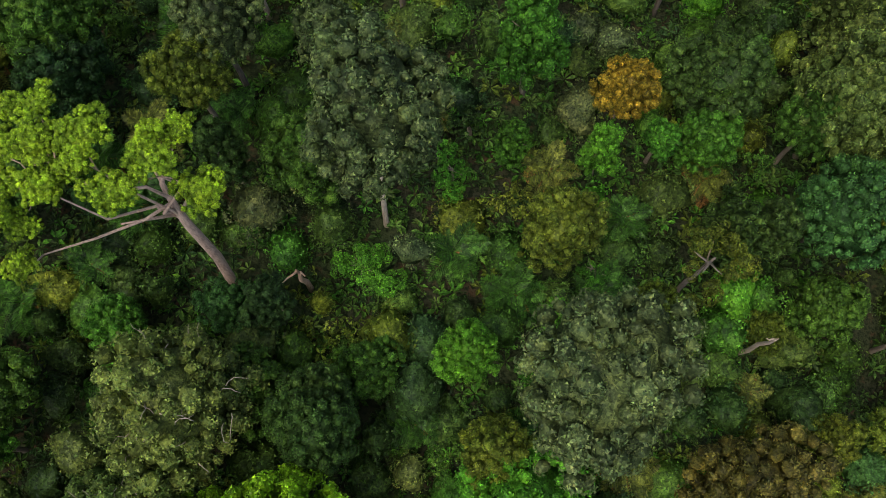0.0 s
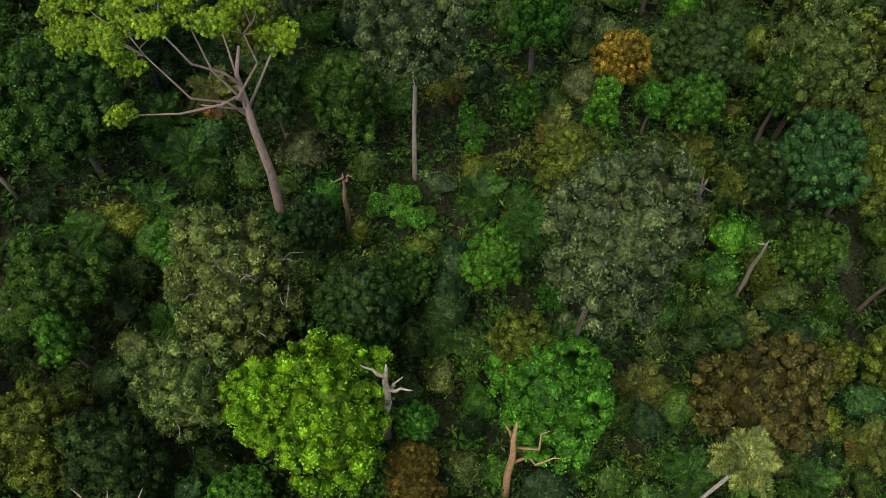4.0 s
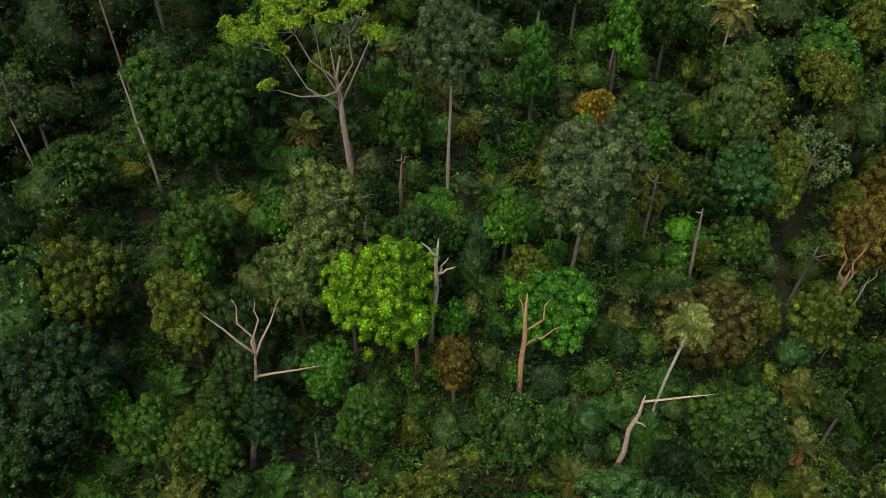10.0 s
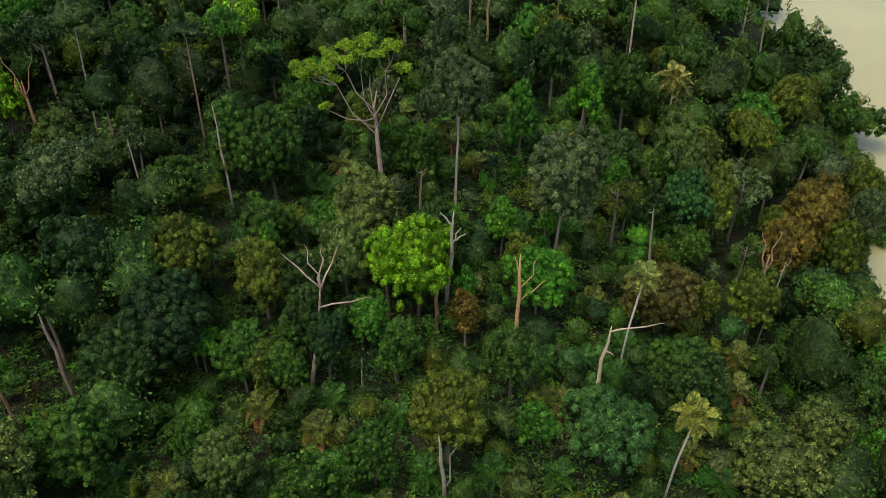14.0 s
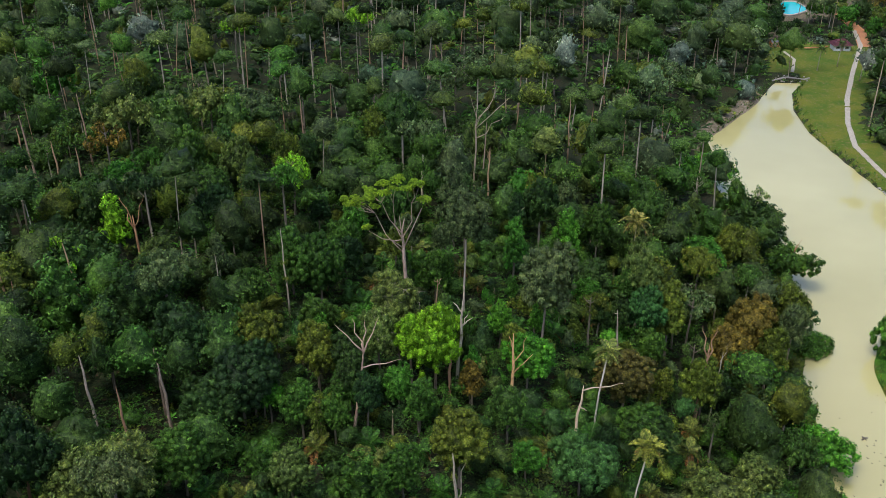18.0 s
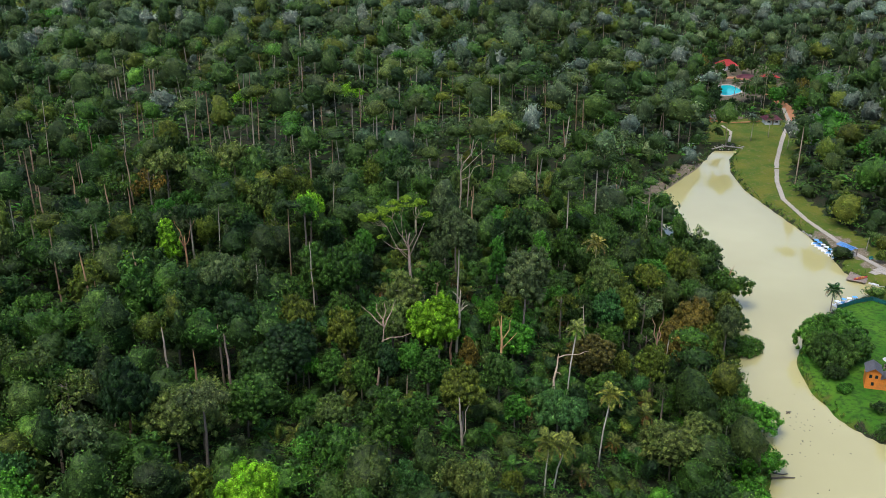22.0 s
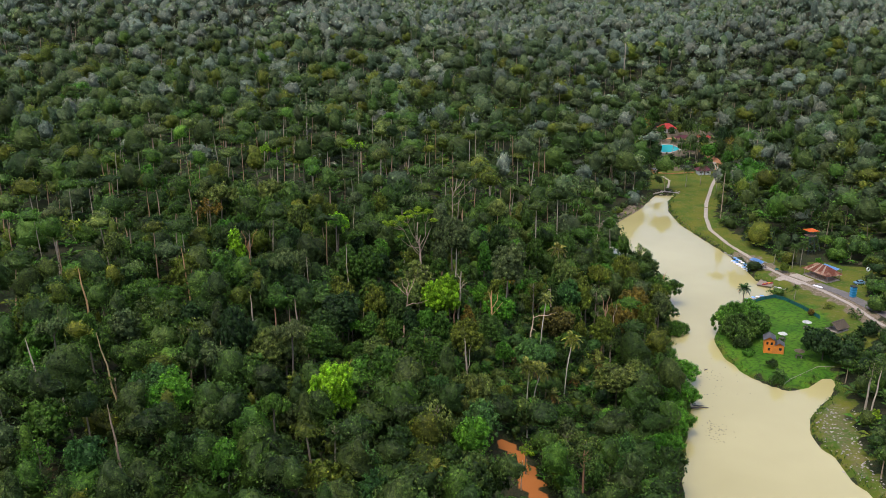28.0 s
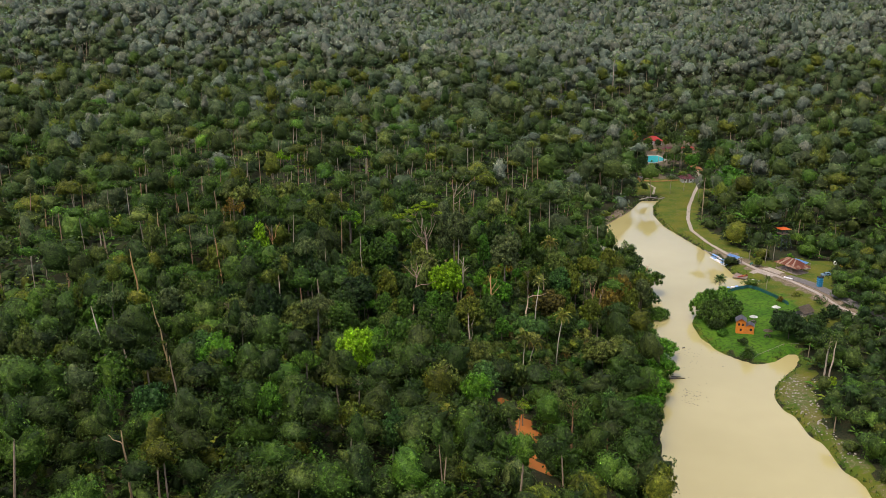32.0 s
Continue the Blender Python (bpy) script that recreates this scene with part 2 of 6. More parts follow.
# ---- the lie of the land ----
LAKE = np.array([
    (20, -320), (30, -200), (33, -60), (36, 60), (38, 120), (40, 172), (44, 200), (48.6, 219.5), (53.5, 238), (55, 262), (56, 280), (60, 300), (61.5, 316),
    (60, 334), (56, 350), (51, 368), (49.5, 390), (52.5, 408), (62, 425), (72, 443), (83, 470), (94, 471), (88, 458),
    (85, 440), (85.5, 418), (91, 393), (95.5, 374), (97.5, 358), (98.5, 342), (104, 334), (107, 330), (98, 325), (91, 319),
    (82, 310), (76.5, 300), (71.2, 288), (69.9, 280.8), (70.3, 272), (71.5, 266.6), (73.4, 259.5), (77.7, 253.3), (81.9, 249.8), (87.7, 251.9),
    (93.5, 258.4), (97.3, 258.4), (96.2, 254.5), (92.8, 247.4), (87.4, 240.4), (84.0, 236.0), (81.6, 231.0), (80.2, 224.2), (80.4, 219.0), (82.2, 213.0), (82.4, 204),
    (84.6, 196), (84, 187), (86.8, 178), (86, 172), (90, 120), (94, 60), (100, -60), (112, -200), (118, -320)], float)
PATHWAY = [(128, 540), (125, 517), (113, 480), (104, 450), (98, 424), (95.5, 404), (98, 383), (101.5, 368), (105, 353), (109, 342), (113, 336), (117, 328), (121, 314), (123.5, 298), (127, 287), (131, 276), (137, 262), (146, 240), (160, 215)]


def inside(px, py, poly):
    """Which of the points lie in a polygon."""
    hit = np.zeros(np.shape(px), bool)
    for (ax, ay), (bx, by) in zip(poly, np.roll(poly, -1, 0)):
        cross = (ay > py) != (by > py)
        with np.errstate(divide="ignore", invalid="ignore"):
            hit ^= cross & (px < (bx - ax) * (py - ay) / (by - ay + 1e-12) + ax)
    return hit


def far_from(px, py, line, closed=False):
    """The distance of points from a line of corners."""
    px, py = np.asarray(px, float), np.asarray(py, float)
    best = np.full(px.shape, 1e9)
    line = np.asarray(line, float)
    for (ax, ay), (bx, by) in zip(line, np.roll(line, -1, 0)) if closed else zip(line, line[1:]):
        dx, dy = bx - ax, by - ay
        s = np.clip(((px - ax) * dx + (py - ay) * dy) / (dx * dx + dy * dy), 0, 1)
        best = np.minimum(best, np.hypot(px - ax - s * dx, py - ay - s * dy))
    return best


def ease(v):
    v = np.clip(v, 0, 1)
    return v * v * (3 - 2 * v)


def waves(x, y):
    """Smooth rolling ground, about -1 to 1."""
    return (np.sin(x * 0.011 + 1.3) * np.cos(y * 0.009 + 0.4) + 0.6 * np.sin(x * 0.023 + y * 0.017 + 2.1) + 0.4 * np.sin(x * 0.041 - y * 0.037)) / 2


def land(x, y):
    """The height of the ground."""
    x, y = np.asarray(x, float), np.asarray(y, float)
    d = far_from(x, y, LAKE, True) * np.where(inside(x, y, LAKE), -1, 1)
    middle = np.interp(y, [60, 170, 240, 280, 320, 360, 400, 470, 520, 700, 3000], [64, 62, 68, 64, 78, 77, 70, 89, 100, 140, 500])
    valley = np.maximum(np.abs(x - middle) - 30, 0) + 120 * ease((y - 640) / 330)
    e = np.where(y > 440, np.minimum(d, np.maximum(valley, 6)), d)
    west = 1.1 * ease(e / 3) + 18 * ease((e - 1) / 60) + 8 * ease((e - 55) / 90)
    east = 1.2 * ease(e / 2.5) + 0.9 * ease(e / 30) + 20 * ease((e - 42) / 100)
    w = ease((x - middle) / 24 + 0.5)
    z = west * (1 - w) + east * w
    reach = np.hypot(x, y - 250)
    z = z + (1.2 * ease(d / 50) + 16 * ease((reach - 250) / 500)) * waves(x, y) * ease(e / 60)
    z = z + 42 * np.exp(-(((x + 330) / 260) ** 2 + ((y - 960) / 190) ** 2)) + 30 * np.exp(-(((x - 420) / 260) ** 2 + ((y - 900) / 260) ** 2))
    z = z + 55 * ease((reach - 1500) / 2500)
    return np.where(d < 0, -2.2 * ease(-d / 5), z)


def high(x, y):
    return float(land(x, y))


# ---- ground and water ----
LAWN_EAST = np.array([(94, 473), (88, 458), (85, 440), (85.5, 418), (91, 393), (95.5, 374), (104, 360), (113, 350), (110, 372), (105, 392), (102, 410), (104, 430), (112, 455), (124, 490), (128, 515), (92, 515), (85, 480)])
LAWN_CLUB = np.array([(104, 362), (112, 352), (124, 360), (142, 353), (143, 345), (132, 330), (125, 312), (118, 318), (108, 330), (98, 345)])
LAWN_ISLE = np.array([(69, 284), (76, 300), (90, 319), (102, 322), (108, 312), (110, 298), (107, 290), (103, 275), (98, 259), (84, 249), (72, 262)])
GLADE = np.array([(98, 328), (108, 352), (118, 353), (128, 358), (142, 354), (143, 345), (133, 331), (127, 312), (122, 300), (121, 288), (113, 274), (104, 266), (98, 260), (100, 290), (108, 312)])
SPIT = np.array([(95, 250), (97, 258), (98.6, 252), (96.4, 241), (92, 229), (90, 218), (88, 208), (89, 192), (92, 170), (97, 150), (85, 172), (80, 224), (84, 238)])
CLEARING = np.array([(80, 476), (126, 476), (129, 516), (108, 518), (106, 548), (128, 566), (146, 590), (146, 636), (104, 636), (97, 560), (90, 520)])
TRAIL = [(4.6, 193.2), (6.6, 192), (8.6, 187.6), (10.1, 181.6), (10.7, 175.5), (11.2, 168)]
RAVINE = [(50, 300), (37, 285), (31, 270), (29, 255)]


def ground_sheet():
    def steps(fine0, fine1, step, ends):
        a = list(np.arange(fine0, fine1 + step, step))
        s = step
        while a[-1] < ends[1]:
            s *= 1.085
            a.append(a[-1] + s)
        s = step
        while a[0] > ends[0]:
            s *= 1.085
            a.insert(0, a[0] - s)
        return np.array(a)

    xs, ys = steps(-80, 150, 2.0, (-4800, 4800)), steps(150, 530, 2.0, (-900, 4900))
    gx, gy = np.meshgrid(xs, ys)
    z = land(gx, gy)
    n, k = len(xs), len(ys)
    verts = np.c_[gx.ravel(), gy.ravel(), z.ravel()]
    i = (np.arange(k - 1)[:, None] * n + np.arange(n - 1)).ravel()
    faces = np.c_[i, i + 1, i + n + 1, i + n]
    me = mesh_of("ground", verts, faces, GROUND, smooth=True)
    px, py = gx.ravel(), gy.ravel()
    tx, ty = px, py
    px, py = px + 0.9 * np.sin(ty * 0.7) + 0.7 * np.sin(tx * 0.9 + ty * 1.3), py + 0.9 * np.sin(tx * 0.8 + 1) + 0.6 * np.sin(ty * 1.7)
    lawn = inside(px, py, LAWN_EAST) | inside(px, py, LAWN_CLUB) | inside(px, py, LAWN_ISLE) | inside(px, py, SPIT) | (inside(px, py, CLEARING) & (py < 518))
    shore = far_from(tx, ty, LAKE, True)
    lawn |= (shore < 3.5) & (px < 75) & (py > 215)
    grass = np.maximum(lawn, 1.0 * inside(px, py, GLADE))
    bare = ((shore < 5) & (px < 75) & (py > 395) & (py < 455)) | ((far_from(px, py, PATHWAY) < 3.5) & (py > 285) & (py < 372) & (px > 97))
    earth = np.maximum(bare * 0.75, 0.36 * (inside(px, py, GLADE) & ~inside(px, py, LAWN_ISLE)))
    earth = np.maximum(earth, 0.46 * (inside(px, py, SPIT) & (shore > 1.3) & (py < 240)))
    earth = np.maximum(earth, 0.42 * (inside(px, py, LAWN_EAST) & (shore < 2.5)))
    earth = np.maximum(earth, 0.55 * (inside(px, py, CLEARING) & (py > 518)))
    clay = far_from(px, py, TRAIL) < 2.0
    lush = inside(px, py, LAWN_ISLE) * 1.0
    cover = np.c_[grass, earth, clay, lush].astype(np.float32)
    a = me.color_attributes.new("cover", "FLOAT_COLOR", "POINT")
    a.data.foreach_set("color", cover.ravel())
    return tagged(new("ground", me), "hilly forest floor of dark leaf litter with mown lawns", "ground", kind="structure")


ground_sheet()


def water_sheet():
    bm = fresh()
    vs = [bm.verts.new((x, y, 0)) for x, y in ((10, -330), (130, -330), (130, 480), (10, 480))]
    bm.faces.new(vs)
    return tagged(new("lake_water", bm_mesh("lake_water", bm, WATER)), "cream-coloured silty lake water, nearly still", "water", kind="structure")


water_sheet()


# ---- foliage ----
def leaf_cards(rng, at, out, length, width, lift=0.35, wild=0.55):
    """A folded, pointed leaf at each place, its face turned mostly outwards. Four corners each."""
    n = len(at)
    face = out + wild * rng.normal(size=(n, 3)) + [0, 0, lift]
    face /= np.linalg.norm(face, axis=1, keepdims=True)
    along = np.cross(face, rng.normal(size=(n, 3)))
    along /= np.linalg.norm(along, axis=1, keepdims=True) + 1e-9
    across = np.cross(face, along)
    ln, wd = (length * rng.uniform(0.7, 1.3, n))[:, None], (width * rng.uniform(0.7, 1.3, n))[:, None]
    v = np.stack([at - along * ln * 0.5, at + across * wd * 0.5 - face * wd * 0.12, at + along * ln * 0.5 - face * ln * 0.15, at - across * wd * 0.5 - face * wd * 0.12], 1)
    return v.reshape(-1, 3), np.arange(4 * n).reshape(-1, 4)


def leaf_sprays(rng, at, out, length, wild=0.35, lift=0.3):
    """A three-cornered leaf at each place, hanging a little at its tip."""
    n = len(at)
    face = out + wild * rng.normal(size=(n, 3)) + [0, 0, lift]
    face /= np.linalg.norm(face, axis=1, keepdims=True)
    along = np.cross(face, rng.normal(size=(n, 3)))
    along /= np.linalg.norm(along, axis=1, keepdims=True) + 1e-9
    across = np.cross(face, along)
    ln = (length * rng.uniform(0.6, 1.4, n))[:, None]
    wd = ln * rng.uniform(0.55, 0.95, (n, 1)) * 0.5
    v = np.stack([at - along * ln * 0.45 + across * wd, at - along * ln * 0.3 - across * wd, at + along * ln * 0.6 - face * ln * 0.18], 1)
    return v.reshape(-1, 3), np.arange(3 * n).reshape(-1, 3)


def halved(v, f):
    """Four-cornered faces as triangles, without those that have no width."""
    t = np.concatenate([f[:, [0, 1, 2]], f[:, [0, 2, 3]]])
    return t[np.linalg.norm(np.cross(v[t[:, 1]] - v[t[:, 0]], v[t[:, 2]] - v[t[:, 0]]), axis=1) > 1e-9]


def rumpled(rng, v, sides, amount):
    """A ball of foliage with an uneven skin, closed at both ends."""
    k = 1 + amount * rng.normal(size=(len(v), 1))
    k[:sides], k[-sides:] = k[0], k[-1]
    return v * k


def ball(rings=4, sides=7):
    """A low, closed dome: corners and four-cornered faces."""
    v = [(0, 0, 1)] * sides
    for r in range(1, rings + 1):
        a = math.pi * r / (rings + 1)
        v += [(math.sin(a) * math.cos(b), math.sin(a) * math.sin(b), math.cos(a)) for b in np.arange(sides) * 2 * math.pi / sides + r * 0.4]
    v += [(0, 0, -1)] * sides
    f = [(r * sides + i, r * sides + (i + 1) % sides, (r + 1) * sides + (i + 1) % sides, (r + 1) * sides + i) for r in range(rings + 1) for i in range(sides)]
    return np.array(v, float), np.array(f)


BALL, BALL_FACES = ball()


def body_of(lobes, rings, sides, scale, g, rough=0.05):
    """One closed billowing skin round all the lobes of a crown, with the tone of the lobe it follows."""
    d, f = ball(rings, sides)
    c = np.array([0, 0, 0.5 * (lobes[:, 2].min() + lobes[:, 2].max())])
    best, which = np.full(len(d), 0.3), np.zeros(len(d), int)
    for k, (x, y, z, rad, s) in enumerate(lobes):
        o, w = (c - [x, y, z]) / [1, 1, s], d / [1, 1, s]
        aa, bb, cc = (w * w).sum(1), (w * o).sum(1), (o * o).sum() - rad * rad
        disc = bb * bb - aa * cc
        t = np.where(disc > 0, (-bb + np.sqrt(np.maximum(disc, 0))) / aa, 0)
        which, best = np.where(t > best, k, which), np.maximum(best, t)
    best = best * scale * (1 + rough * g.normal(size=len(d)))
    best[:sides], best[-sides:] = best[0], best[-1]
    return d * best[:, None] + c, f, which


def lobes_for(rng, style):
    """The billows of a crown of radius 1, whose foot is at z = 0: centre, radius, squash."""
    out = []
    if style == "dome":
        n, ring = 13, ((0.0, 0.62, 1), (0.42, 0.5, 5), (0.7, 0.28, 7))
        for rad, z, count in ring:
            for i in range(count):
                a = 2 * math.pi * (i + rng.uniform(-0.25, 0.25)) / count
                out.append((rad * math.cos(a), rad * math.sin(a), z + rng.uniform(-0.06, 0.06), rng.uniform(0.3, 0.42), 0.8))
    elif style == "billow":
        for i in range(11):
            a, rad = rng.uniform(0, 2 * math.pi), math.sqrt(rng.uniform(0, 0.62))
            out.append((rad * math.cos(a), rad * math.sin(a), 0.55 - 0.5 * rad * rad + rng.uniform(-0.15, 0.3), rng.uniform(0.3, 0.46), 0.72))
    elif style == "tall":
        for i in range(13):
            z = 0.25 + 1.75 * i / 13
            a, rad = i * 2.4, 0.5 * (1 - 0.55 * abs(z - 0.8) / 1.2)
            out.append((rad * math.cos(a), rad * math.sin(a), z, rng.uniform(0.3, 0.44) * (1.1 - 0.25 * z), 0.85))
    elif style == "airy":
        for i in range(15):
            a, rad = rng.uniform(0, 2 * math.pi), math.sqrt(rng.uniform(0.05, 0.8))
            out.append((rad * math.cos(a), rad * math.sin(a), rng.uniform(0.1, 0.95) * (1.05 - 0.5 * rad), rng.uniform(0.14, 0.24), 0.6))
    elif style == "deep":
        for i in range(17):
            z = 0.22 + 1.28 * (i + 0.5) / 17
            wide = math.sqrt(max(0.0, 1 - ((z - 0.72) / 0.95) ** 2))
            a, rad = i * 2.4 + rng.uniform(-0.3, 0.3), wide * rng.uniform(0.42, 0.66)
            out.append((rad * math.cos(a), rad * math.sin(a), z, rng.uniform(0.34, 0.48) * (0.6 + 0.4 * wide), 0.8))
    else:  # layered
        for i in range(12):
            a, rad = i * 2.4, 0.85 * math.sqrt((i + 0.5) / 12)
            out.append((rad * math.cos(a), rad * math.sin(a), 0.62 - 0.4 * rad + rng.uniform(-0.12, 0.12), rng.uniform(0.26, 0.36), 0.42))
    if style in ("billow", "layered", "deep", "tall"):
        out.append({"billow": (0, 0, 0.5, 0.42, 0.75), "layered": (0, 0, 0.5, 0.36, 0.45), "deep": (0, 0, 1.36, 0.5, 0.8), "tall": (0, 0, 1.92, 0.36, 0.9)}[style])
    p, q, u = rng.uniform(0, 6.28, 3)
    uneven = []
    for x, y, z, rad, s in out:
        a = math.atan2(y, x)
        k = 1.0 + 0.24 * math.sin(2 * a + p) + 0.2 * math.sin(3 * a + q)
        uneven.append((x * k, y * k, z * (1 + 0.14 * math.sin(a + u)), rad * rng.uniform(0.8, 1.15), s))
    return uneven


def crown_arrays(seed, style, leaves, length, bumps, mesh, core=0.9, wild=0.35, rough=0.02, domes=None):
    """A crown of radius 1: lobes set with smaller mounds, a closed body under them, and leaves all over the mounds. bumps: how many, and their radius."""
    rng = np.random.default_rng(seed)
    lobes = np.array(lobes_for(rng, style))
    share = lobes[:, 3] ** 2 / (lobes[:, 3] ** 2).sum()
    many = 1600
    pick = rng.choice(len(lobes), many, p=share)
    way = rng.normal(size=(many, 3))
    way[:, 2] = np.where(way[:, 2] < -0.35, -way[:, 2], way[:, 2])
    way /= np.linalg.norm(way, axis=1, keepdims=True)
    c, r, sq = lobes[pick, :3], lobes[pick, 3:4], lobes[pick, 4]
    at = c + way * r * rng.uniform(0.88, 1.06, (many, 1)) * np.c_[np.ones((many, 2)), sq]
    buried = np.zeros(many, bool)
    for k, (x, y, z, rad, s) in enumerate(lobes):
        buried |= (pick != k) & ((((at - [x, y, z]) / [rad, rad, rad * s]) ** 2).sum(1) < 0.8)
    free = np.flatnonzero(~buried)
    mounds = []
    for i in free:
        if len(mounds) < bumps[0] and all(((at[i] - at[j]) ** 2).sum() > (1.42 * bumps[1]) ** 2 for j in mounds):
            mounds.append(i)
    mounds = np.array(mounds)
    hearts, outs, lobe_of = at[mounds], way[mounds], pick[mounds]
    size = bumps[1] * rng.uniform(0.6, 1.4, len(mounds))
    n = int(leaves * 1.7)
    m = rng.choice(len(mounds), n, p=size ** 2 / (size ** 2).sum())
    turn = rng.normal(size=(n, 3)) + outs[m] * 0.9 + [0, 0, 0.25]
    turn /= np.linalg.norm(turn, axis=1, keepdims=True)
    p = hearts[m] + turn * size[m][:, None] * rng.uniform(0.92, 1.12, (n, 1))
    hid = np.zeros(n, bool)
    for k in range(len(mounds)):
        hid |= (m != k) & (((p - hearts[k]) ** 2).sum(1) < (0.82 * size[k]) ** 2)
    ok = np.flatnonzero(~hid)[:leaves]
    p, turn, m = p[ok], turn[ok], m[ok]
    v, f = leaf_sprays(rng, p, turn, length, wild)
    lobe_tone, mound_tone = rng.uniform(0.84, 1.16, len(lobes)), rng.uniform(0.8, 1.2, len(mounds))
    tone = np.repeat((lobe_tone[lobe_of[m]] * mound_tone[m] * rng.uniform(0.62, 1.42, len(m)))[:, None], 3, 0) * np.ones(3)
    tone[:, 0] *= np.repeat(rng.uniform(0.88, 1.16, len(m)), 3)
    # foliage under the leaves gets darker tints, inner shade put into the colour
    if style == "airy":
        vs, fs, ts, n = [v], [f], [tone], len(v)
        for x, y, z, rad, s in lobes if leaves > 200 else ():
            w = rumpled(rng, BALL, 7, 0.12) * [rad * 0.6, rad * 0.6, rad * 0.6 * s] + [x, y, z]
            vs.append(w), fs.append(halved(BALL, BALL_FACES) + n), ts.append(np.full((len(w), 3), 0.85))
            n += len(w)
        return np.concatenate(vs), np.concatenate(fs), np.concatenate(ts)
    if domes:
        vs, fs, ts, n = [v], [f], [tone], len(v)
        d, q = ball(*domes)
        for c, r, k in zip(hearts, size, lobe_tone[lobe_of] * mound_tone):
            w = rumpled(rng, d, domes[1], 0.13) * r * [0.88, 0.88, 0.8] + c
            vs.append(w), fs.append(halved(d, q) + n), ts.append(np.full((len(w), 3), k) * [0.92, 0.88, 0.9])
            n += len(w)
        v, f, tone = np.concatenate(vs), np.concatenate(fs), np.concatenate(ts)
    small = np.c_[hearts, size * (0.55 if domes else 1.0), np.ones(len(mounds))]
    w, q, which = body_of(np.concatenate([lobes * [1, 1, 1, 0.92, 1], small]), *mesh, core, rng, rough)
    tones = np.r_[lobe_tone, lobe_tone[lobe_of] * mound_tone]
    # body tinted below the leaf tone, so crown depth is shaded in its colour
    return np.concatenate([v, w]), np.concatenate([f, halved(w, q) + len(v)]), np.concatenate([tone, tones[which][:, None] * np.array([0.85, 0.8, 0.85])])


STYLES = ("dome", "billow", "tall", "airy", "layered", "deep")
DEPTHS = {"dome": 0.95, "billow": 1.0, "tall": 2.1, "airy": 1.1, "layered": 0.85, "deep": 1.75}
FINE, MID, SLIM, BUSHY, COARSE, SPARSE, LOW, CLUMPS = {}, {}, {}, {}, {}, {}, {}, {}


def crown_mesh(*spec):
    v, f, t = crown_arrays(*spec)
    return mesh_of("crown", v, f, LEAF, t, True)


for i, style in enumerate(STYLES):
    FINE[style] = [crown_mesh(10 + 7 * i + k, style, 8200, 0.041, (170, 0.135), (9, 15), 0.84, 0.45, 0.03, (2, 6)) for k in range(3)]
    MID[style] = [crown_mesh(90 + 7 * i + k, style, 2600, 0.066, (110, 0.16), (7, 11), 0.84, 0.45, 0.03, (1, 5)) for k in range(3)]
    SLIM[style] = [crown_mesh(120 + 7 * i + k, style, 900, 0.105, (70, 0.18), (6, 9), 0.86, 0.4, 0.04, (1, 4)) for k in range(3)]
    BUSHY[style] = [crown_arrays(150 + 7 * i + k, style, 800, 0.1, (80, 0.19), (7, 11), 0.86, 0.4, 0.05) for k in range(4)]
    COARSE[style] = [crown_arrays(200 + 7 * i + k, style, 300, 0.15, (60, 0.21), (7, 10), 0.86, 0.35, 0.07) for k in range(4)]
    SPARSE[style] = [crown_arrays(300 + 7 * i + k, style, 50, 0.3, (30, 0.27), (3, 7), 0.84, 0.3, 0.08) for k in range(3)]
    LOW[style] = [crown_arrays(340 + 7 * i + k, style, 40, 0.32, (30, 0.28), (2, 6), 0.8, 0.35, 0.08) for k in range(3)]
    CLUMPS[style] = [crown_arrays(380 + 7 * i + k, style, 10, 0.5, (9, 0.35), (2, 5), 0.9, 0.3, 0.08) for k in range(3)]


def trunk_mesh(seed, limbs):
    """A trunk 12 m high and 0.25 m thick at its foot, with a slight bend and limbs near its top."""
    rng = np.random.default_rng(seed)
    bm = fresh()
    zs = np.array([-0.4, 0.5, 3.6, 6.6, 9.6, 12.0])
    bend = np.cumsum(rng.normal(size=(6, 2)) * 0.09, 0)
    tube(bm, [(*b, z) for b, z in zip(bend, zs)], [0.34, 0.25, 0.21, 0.18, 0.14, 0.08], 7)
    for k in range(limbs):
        a, z = rng.uniform(0, 6.28), rng.uniform(8.6, 11.2)
        s = np.array([np.interp(z, zs, bend[:, 0]), np.interp(z, zs, bend[:, 1]), z])
        reach = rng.uniform(1.0, 1.9)
        e = s + [reach * math.cos(a), reach * math.sin(a), rng.uniform(0.9, 1.8)]
        tube(bm, [s, s * 0.45 + e * 0.55 + [0, 0, -0.1], e], [0.1, 0.07, 0.025], 5)
    return bm_mesh("trunk", bm, BARK, True)


TRUNKS = [trunk_mesh(s, 5) for s in range(4)]

